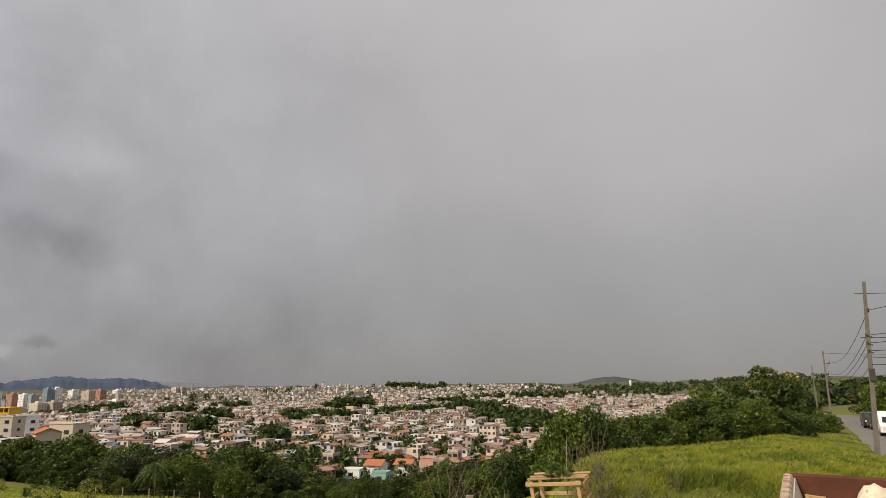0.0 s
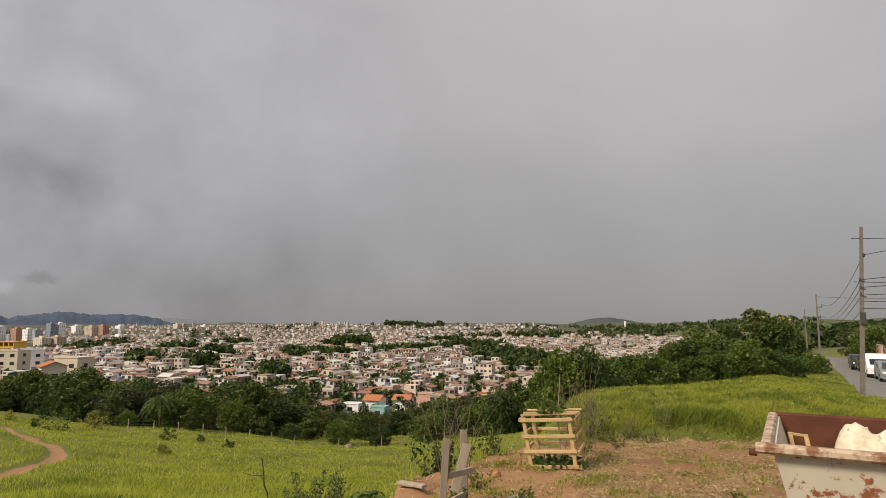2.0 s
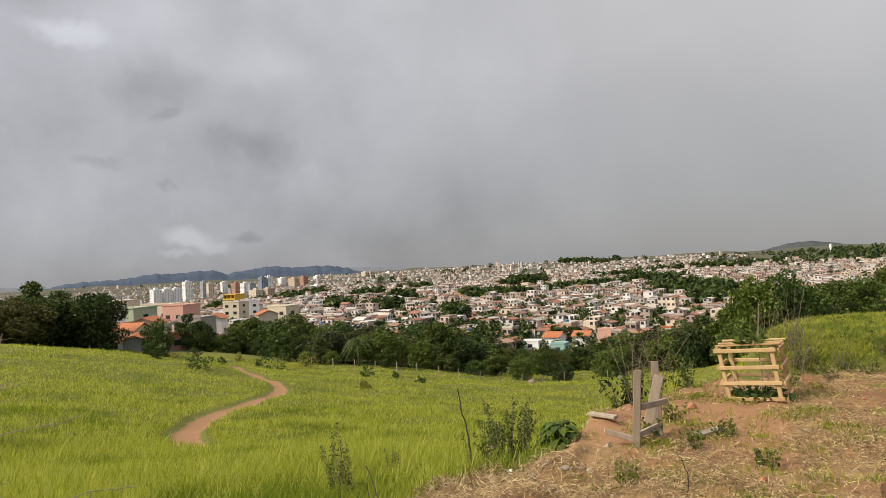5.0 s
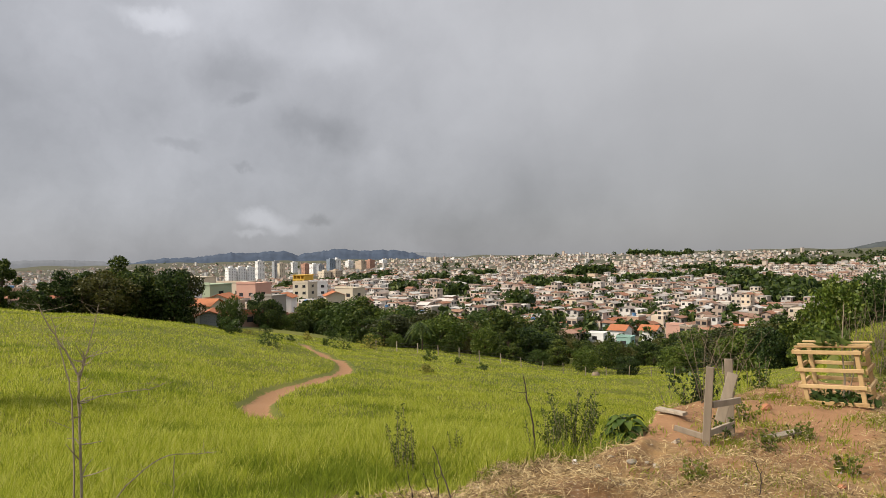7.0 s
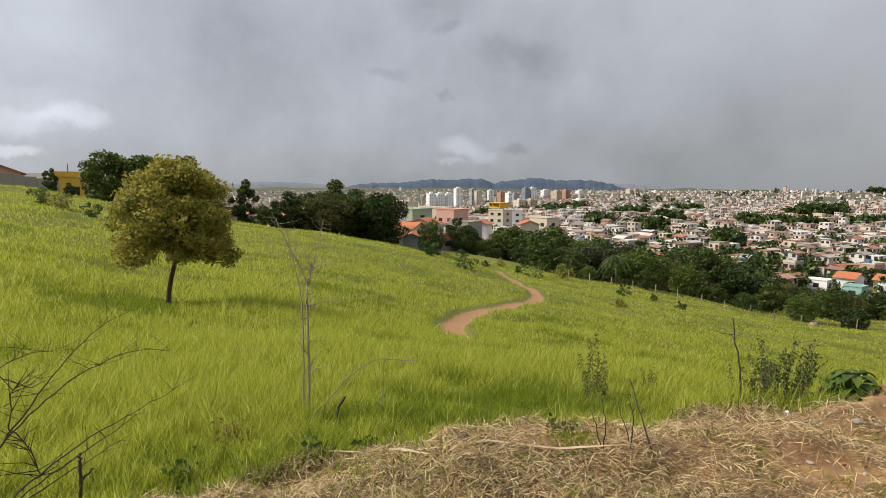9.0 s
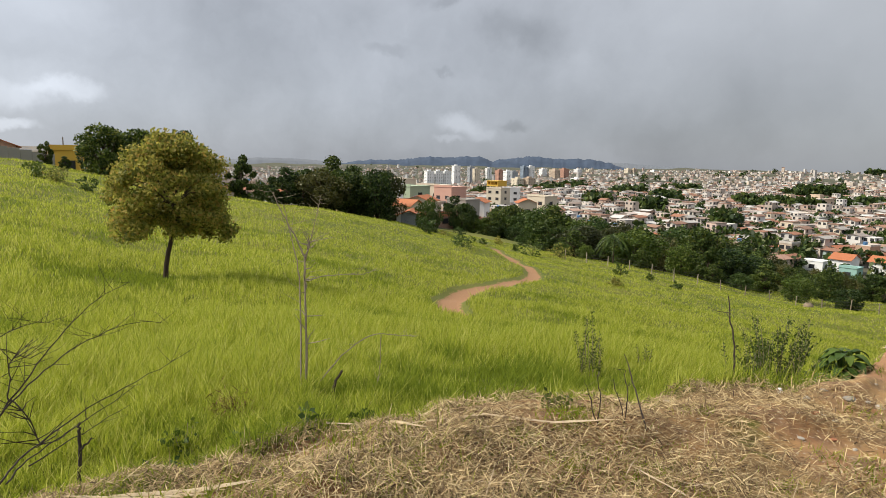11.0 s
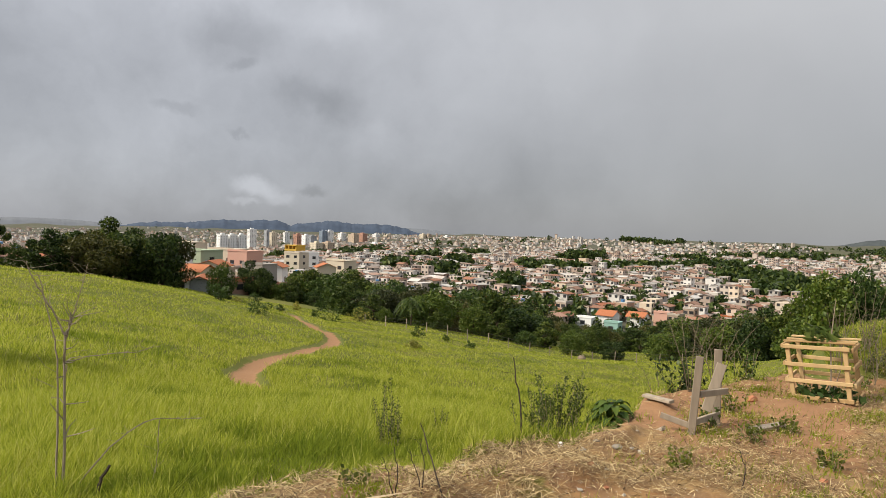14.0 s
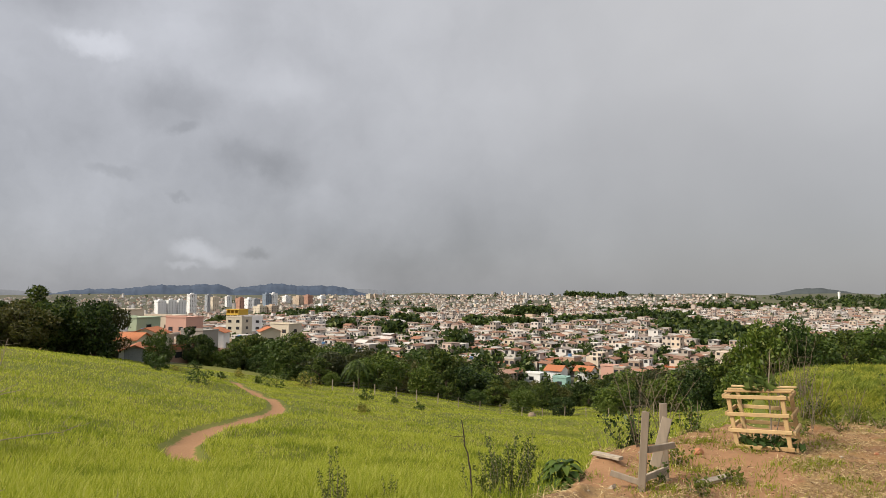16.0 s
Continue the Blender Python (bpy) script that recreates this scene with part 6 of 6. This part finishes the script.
def broad_leaves(place, n, size, rise, label):
    """A plant of broad pointed leaves on bowed stalks."""
    rng = np.random.default_rng(17)
    th = thing("broadleaf_plant", place, 0, label, "plant")
    for k in range(n):
        a, up = k * 2.399 + rng.uniform(-.3, .3), rng.uniform(.15, 1.0)
        r = size * (.75 - .5 * up)
        base = np.array((0, 0, .0))
        tipdir = np.array((math.cos(a), math.sin(a), 0))
        side = np.array((-math.sin(a), math.cos(a), 0))
        mid = tipdir * r * .55 + np.array((0, 0, rise + size * (.2 + .85 * up)))
        L, W = size * rng.uniform(.3, .45), size * rng.uniform(.1, .14)
        V, F = [], []
        for i in range(6):
            f = i / 5
            c = mid + tipdir * L * f + np.array((0, 0, L * (.35 * f - .75 * f * f)))
            w = W * math.sin(math.pi * min(1, .12 + .88 * f)) ** .8 if i < 5 else 0.002
            V += [c - side * w + (0, 0, w * .35), c, c + side * w + (0, 0, w * .35)]
            if i:
                b = (i - 1) * 3
                F += [(b, b + 1, b + 4, b + 3), (b + 1, b + 2, b + 5, b + 4)]
        lf = part("leaf", (np.array(V), F), LEAF_MID, th, smooth_faces=True)
        part("stalk", tube([base, mid * .6, mid], [.008, .006, .005], 4), LEAF_MID, lf)


x, y = polar(5.2, 6.2)
broad_leaves(at(x, y, -.02), 62, .36, max(0, -.22 - ground_z(x, y)), "lush plant with broad green leaves at the bank's edge")
x, y = polar(5.9, 6.05)
sprig("ground_weed", at(x, y), .16, 9, .2, .07, 10, LEAF_MID, "low green weed creeping on the soil", slim=.8)
for x, y, s in ((.62, 6.0, .16), (.52, 6.9, .2), (.95, 6.4, .13), (2.1, 8.95, .2), (2.6, 9.2, .25), (3.1, 9.4, .2), (1.1, 5.6, .15), (-1.95, 3.62, .1), (.05, 4.9, .16), (2.9, 6.2, .13), (.3, 6.25, .2)):
    sprig("ground_weed", at(x, y), s, 9, s * .9, .035, 22, WEED, "small green weed sprouting on the dry bank", slim=.75)

# dead bushes behind the broken boards and beside the crate
for x, y, h in ((.15, 7.5, .8), (.42, 7.7, .7), (-.1, 7.8, .6)):
    z = ground_z(x, y)
    bare_stems("dead_bush", [([(x, y, z - .1), (x + q * .12, y + .05 * q, z + h * .5), (x + q * .3 + .03, y + .1, z + h)], .005, .002) for q in (-1, -.5, .1, .6, 1.1)], DRY_STALK, "pale dead bush behind the broken boards", "dead bush", twigs=10, seed=int(x * 100) + 200, twig_len=.25)
sprig("shrub", at(.1, 7.75, -.05), .5, 14, .38, .06, 34, LEAF, "dark green shrub behind the broken boards", "shrub", slim=.6)
sprig("shrub", at(.85, 8.6, -.05), .5, 9, .3, .06, 26, LEAF_MID, "green shrub on the bank's shoulder", "shrub", slim=.5)
for k, (x, y, h) in enumerate(((2.3, 9.6, .7), (2.55, 9.8, .6), (2.15, 9.9, .7), (2.9, 9.7, .45), (3.5, 9.9, .4), (2.45, 10.2, .85))):
    z = ground_z(x, y)
    bare_stems("dead_bush", [([(x, y, z - .1), (x + q * .1, y, z + h * .5), (x + q * .22, y + .1 * q, z + h)], .0045, .0018) for q in (-1, -.3, .4, 1)], DRY_STALK, "tall dry weed stalks beside the slat crate", "dead bush", twigs=5, seed=k + 300, twig_len=.2)
    sprig("ground_weed", at(x, y), h * .45, 7, .2, .035, 30, WEED, "green weed among dry stalks", slim=.5)

# the bare young tree below the bank
sz = ground_z(-4.83, 3.86)
bare_stems("bare_sapling", [
    ([(-4.83, 3.86, sz - .1), (-4.84, 3.87, .1), (-4.87, 3.89, .74)], .012, .008),
    ([(-4.87, 3.89, .74), (-4.93, 3.82, .95), (-5.02, 3.73, 1.2), (-5.06, 3.68, 1.36)], .008, .003),
    ([(-4.87, 3.89, .74), (-4.85, 3.92, .84), (-4.86, 3.93, .92)], .009, .006),
    ([(-4.87, 3.83, sz - .1), (-4.88, 3.84, .3), (-4.93, 3.82, .8), (-5.02, 3.76, 1.25)], .009, .003),
    ([(-4.87, 3.89, .70), (-4.84, 3.95, .95), (-4.80, 4.0, 1.2), (-4.78, 4.02, 1.34)], .005, .002),
    ([(-4.86, 3.88, .52), (-4.7, 4.08, .56), (-4.5, 4.3, .57), (-4.42, 4.4, .62)], .005, .002)], TWIG, "bare young tree with thin grey stems below the bank", "sapling", twigs=11, seed=61, twig_len=.3, place=(.06, 0, 0))
bare_stems("dead_branch", [
    ([(-4.82, 3.86, sz - .05), (-4.6, 4.0, -.3), (-4.35, 4.2, -.02), (-4.15, 4.4, .0), (-4.0, 4.52, -.02)], .007, .0025),
    ([(-4.25, 4.3, .0), (-4.25, 4.28, -.3), (-4.3, 4.26, -.6)], .004, .002)], TWIG, "bowed dry branch beside the bare young tree", twigs=9, seed=62, place=(.06, 0, 0))
st = ground_z(-4.47, 3.87)
bare_stems("dead_stump", [([(-4.5, 3.87, st - .1), (-4.46, 3.88, st + .12), (-4.40, 3.92, st + .3)], .018, .010)], DARK_TWIG, "short dark broken stem beside the young tree", place=(.06, 0, 0))
# fallen branches in the grass
bare_stems("dead_branch", [
    ([(-4.28, .95, -.15), (-4.34, 1.16, .14), (-4.39, 1.32, .30), (-4.52, 1.56, .48), (-4.63, 1.83, .66), (-4.71, 2.14, .76)], .012, .0025),
    ([(-4.33, 1.18, .17), (-4.46, 1.44, .31), (-4.56, 1.73, .42), (-4.63, 2.07, .47), (-4.69, 2.4, .41)], .009, .0025),
    ([(-4.30, 1.2, .22), (-4.33, 1.22, .33), (-4.41, 1.26, .44), (-4.38, 1.35, .45)], .008, .004),
    ([(-4.32, 1.22, .23), (-4.2, 1.26, .14), (-4.09, 1.28, .0)], .008, .005),
    ([(-4.40, 1.0, .40), (-4.52, 1.24, .56), (-4.56, 1.44, .61), (-4.62, 1.57, .57)], .006, .002)], DARK_TWIG, "dark fallen branch with bare twigs in the grass", twigs=16, seed=63, twig_len=.28, place=(.06, 0, 0))
bare_stems("dead_branch", [
    ([(-3.7, .95, .02), (-3.83, 1.12, .08), (-4.1, 1.53, .12), (-4.34, 1.99, .14), (-4.52, 2.5, .21)], .010, .0025),
    ([(-3.72, .98, .0), (-3.85, 1.18, .06), (-4.08, 1.59, .09), (-4.35, 1.96, .10)], .008, .003),
    ([(-3.80, 1.12, .02), (-4.0, 1.5, .04), (-4.2, 1.85, .04)], .007, .002)], DARK_TWIG, "dark fallen branch lying across the grass", twigs=5, seed=64, twig_len=.22, place=(.06, 0, 0))
bare_stems("dead_stump", [([(-3.84, 1.38, -.2), (-3.84, 1.39, .08), (-3.83, 1.39, .16)], .010, .006), ([(-3.84, 1.38, .0), (-3.80, 1.45, .06)], .007, .004)], DARK_TWIG, "short dark stick standing in the grass", seed=65, place=(.06, 0, 0))
for x, y, q in ((-1.58, 3.45, 0), (-1.45, 3.55, 1)):
    z = ground_z(x, y)
    bare_stems("dead_stalk", [([(x, y, z - .05), (x + .02, y, z + .15), (x - .02, y + .03, z + .33)], .004, .002), ([(x, y, z + .05), (x - .1, y + .05, z + .25)], .003, .0015)], DARK_TWIG, "thin dead twig standing in the straw", twigs=5, seed=70 + q, twig_len=.12)
z = ground_z(-1.34, 3.59)
bare_stems("dead_stalk", [([(-1.3, 3.55, z), (-1.45, 3.7, z + .2), (-1.56, 3.8, z + .36)], .005, .0025)], DARK_TWIG, "thin dead twig leaning over the straw", seed=73)
z = ground_z(.35, 4.6)
bare_stems("dead_stalk", [([(.42, 4.7, z - .03), (.44, 4.72, z + .12), (.40, 4.75, z + .25)], .004, .002)], DARK_TWIG, "thin dead twig standing on the dry bank", twigs=5, seed=74, twig_len=.1)

# long dry leaf blades lying on the straw
DRY_LEAF = varied("dry_cane_leaf", [(0, (.40, .30, .18)), (1, (.60, .48, .32))], 12, .8, "island", .3)
rng = np.random.default_rng(57)
CANES = [((-3.55, 2.55), (-2.45, 2.85), .016), ((-3.3, 2.64), (-2.7, 2.76), .026), ((-2.5, 2.80), (-1.75, 3.3), .02), ((-2.1, 3.05), (-1.45, 3.5), .018), ((-2.85, 2.72), (-2.35, 2.78), .022), ((-3.1, 1.05), (-2.65, 1.5), .02), ((-3.0, 1.2), (-2.6, 1.75), .028), ((-2.8, 1.1), (-2.55, 1.4), .018), ((-3.1, 2.5), (-2.75, 2.62), .012), ((-1.2, 3.1), (-.85, 3.05), .010)]
for k in range(46):
    q = polar(rng.uniform(8, 62), rng.uniform(2.4, 3.8))
    t, l = rng.uniform(0, 6.28), rng.uniform(.12, .4)
    CANES.append((q, (q[0] + l * math.cos(t), q[1] + l * math.sin(t)), rng.uniform(.002, .005)))
for k, (a, b, w) in enumerate(CANES):
    s = np.linspace(0, 1, 9)
    X, Y = a[0] + (b[0] - a[0]) * s, a[1] + (b[1] - a[1]) * s + .004 * np.sin(s * 4 + k)
    Z = np.interp(s, (0, .5, 1), height(X, Y)[[0, 4, 8]]) + .055
    W = .7 * w * np.clip(1.25 * np.sin(np.pi * (0.06 + .92 * s)), .05, 1) * (1 + .2 * np.sin(s * 17 + k))
    d = np.array((b[1] - a[1], a[0] - b[0])); d = d / np.linalg.norm(d)
    V = []
    for i in range(9):
        V += [(X[i] - d[0] * W[i], Y[i] - d[1] * W[i], Z[i]), (X[i], Y[i], Z[i] + .3 * W[i]), (X[i] + d[0] * W[i], Y[i] + d[1] * W[i], Z[i] - .1 * W[i])]
    F = [f for i in range(8) for f in ((i * 3, i * 3 + 1, i * 3 + 4, i * 3 + 3), (i * 3 + 1, i * 3 + 2, i * 3 + 5, i * 3 + 4))]
    o = part("dry_leaf", (np.array(V), F), DRY_LEAF)
    tagged(o, "long dry tan leaf lying on the straw", "dry leaf", "dry leaves")

# broad weeds in the green fringe under the young tree, weeds on the grassy bank
for k in range(20):
    x, y = polar(rng.uniform(44, 66), rng.uniform(3.7, 5.0))
    sprig("ground_weed", at(x, y), rng.uniform(.1, .2), 6, .12, .06, 8, LEAF_MID, "low green weed with round leaves in the grass", slim=.85)
for k in range(20):
    x, y = polar(rng.uniform(-31, -12.5), 10.4 * 2.3 ** rng.random())
    h = rng.uniform(.08, .2)
    sprig("ground_weed", at(x, y), h, 5, h * .7, .045, 14, (WEED, LEAF_MID)[k % 2], "small leafy weed on the grassy bank", slim=.6)
for k in range(4):
    x, y = 1.9 + rng.uniform(-.2, 1.1), 9.2 + rng.uniform(-.3, .9)
    z, h = ground_z(x, y), rng.uniform(.45, .95)
    bare_stems("dead_stalk", [([(x, y, z - .05), (x + q * .05, y, z + h * .5), (x + q * .16, y + .05 * q, z + h)], .004, .0015) for q in (-.8, .2, 1)], DRY_STALK, "tall dry weed stalk beside the slat crate", twigs=7, seed=k + 400, twig_len=.16)

# a tuft of red-brown dead grass, stones, scraps
rng = np.random.default_rng(90)
x, y = -4.75, 3.0
z = ground_z(x, y)
th = thing("dead_grass_clump", (x, y, z), 0, "red-brown clump of dead grass roots", "grass")
C = rng.normal(0, .085, (500, 3)); C[:, 2] = abs(C[:, 2]) * .9 + .02
part("roots", leaves(rng, C, .09, .08), varied("red_roots", [(0, (.10, .045, .025)), (1, (.22, .11, .06))], 9), th)
STONE = varied("pale_stone", [(0, (.36, .32, .27)), (1, (.50, .46, .40))], 14, .9, "object", .35, .004)
WHITE_SCRAP = varied("white_scrap", [(0, (.70, .69, .66)), (1, (.80, .79, .76))], 10, .7, "object", .15)
BRICK = varied("broken_brick", [(0, (.38, .15, .08)), (1, (.46, .20, .11))], 12, .9, "object", .3)


def lump(name, x, y, sx, sy, sz, mat, label, category):
    bm = bmesh.new()
    bmesh.ops.create_icosphere(bm, subdivisions=2, radius=1)
    o = Vector((x * 7, y * 5, 0))
    for v in bm.verts:
        k = 1 + .35 * noise.noise(v.co * 1.3 + o)
        v.co = Vector((v.co.x * sx * k, v.co.y * sy * k, v.co.z * sz * k))
    me = bpy.data.meshes.new(name); bm.to_mesh(me); bm.free(); me.materials.append(mat)
    ob = new(name, me)
    ob.matrix_world = pose(x, y, ground_z(x, y) + sz * .45, 0, 0, x * 300 % 360)
    return tagged(ob, label, category)


lump("foam_scrap", -.88, 5.2, .04, .025, .025, WHITE_SCRAP, "small white scrap at the bank's edge", "litter")
lump("stone", -.43, 5.15, .05, .035, .02, STONE, "flat pale stone in the straw", "stone")
lump("stone", -.25, 5.25, .035, .03, .02, STONE, "pale stone in the straw", "stone")
lump("stone", -1.85, 4.45, .11, .07, .06, STONE, "grey stone on the bank's edge", "stone")
lump("stone", -2.2, 4.05, .035, .025, .02, STONE, "small pale stone on the straw", "stone")
lump("stone", -1.5, 4.5, .035, .025, .015, STONE, "small white stone on the straw", "stone")
lump("broken_brick", .75, 7.35, .07, .045, .04, BRICK, "broken orange brick on red soil", "brick")
lump("broken_brick", 1.0, 5.2, .03, .03, .015, BRICK, "small brick crumb in the straw", "brick")
for k in range(46):
    az = rng.uniform(-28, 8)
    e = float(np.interp(az, EDGE_AZ, EDGE_D))
    x, y = polar(az, rng.uniform(4.2, e - .2))
    s = rng.uniform(.007, .024)
    m = (STONE, STONE, STONE, BRICK)[int(rng.integers(4))]
    lump("pebble", x, y, s * 1.4, s, s * .6, m, "small pale pebble on the dry bank" if m is not BRICK else "small brick crumb on the dry bank", "stone")

# ---- meadow shrubs and the wire fence at its foot ----
SHRUBS = [(22.2, 71, 1.5, 1.2), (29.9, 80, 2.4, 2), (22.6, 53.5, .9, 2.2), (36.2, 61, 1.5, 2), (39.5, 71, 2.2, 1.2), (27.5, 84, 2.2, 2.4), (34.4, 74, 1.0, 1), (17.5, 66, 1.0, 1.6), (69.2, 60, 1.6, 1.6), (67.2, 58, 1.3, 1.5), (70.5, 62, 1.6, 1.4), (65.0, 52, .8, 1.0), (31.5, 88, 1.2, 1.4), (19.7, 70, .9, 1), (33, 100, 1.4, 1.3), (36.5, 104, 1.6, 1.6), (30.8, 112, 3.4, 1.2), (38, 85, 1.1, 1.4), (63, 38, .6, 1), (57, 46, .6, .8)]
for k, (az, d, h, w) in enumerate(SHRUBS):
    x, y = polar(az, d)
    tree("shrub", rng, at(x, y, -.05), h, h * w * .9, -.1 * h, (LEAF_MID, LEAF_MID, LEAF_OLIVE)[k % 3], ("fresh green shrub in the meadow", "fresh green shrub in the meadow", "olive-green shrub in the meadow")[k % 3], leaf=.13 + .05 * h, count=420, lobes=6, girth=.03, category="shrub", group="meadow shrubs")
fence = thing("wire_fence", (0, 0, 0), 0, "old wire fence with grey wooden posts below the meadow", "fence")
tops = []
for k in range(17):
    az = 27.0 - k * 1.85
    d = float(np.interp(az, (-4, 4, 12, 20, 28), (84, 82, 80, 80, 84))) + .6 * math.sin(k * 2.1)
    x, y = polar(az, d)
    z = ground_z(x, y)
    lean = .08 * math.sin(k * 3.3)
    part("post", tube([(x, y, z - .3), (x + lean * .5, y, z + .6), (x + lean, y, z + 1.35 + .15 * math.sin(k * 1.7))], [.065, .06, .055], 6), GREY_WOOD, fence)
    tops.append((x, y, z))
for hh in (.5, .85, 1.2):
    part("wire", tube([(x, y, z + hh) for x, y, z in tops], .012, 3), IRON, fence)
x, y = polar(7.6, 79)
lump("rock", x, y, .75, .5, .5, varied("brown_rock", [(0, (.20, .15, .10)), (1, (.28, .22, .16))], 5, .9, "noise", .3), "pale brown boulder at the foot of the meadow", "stone")
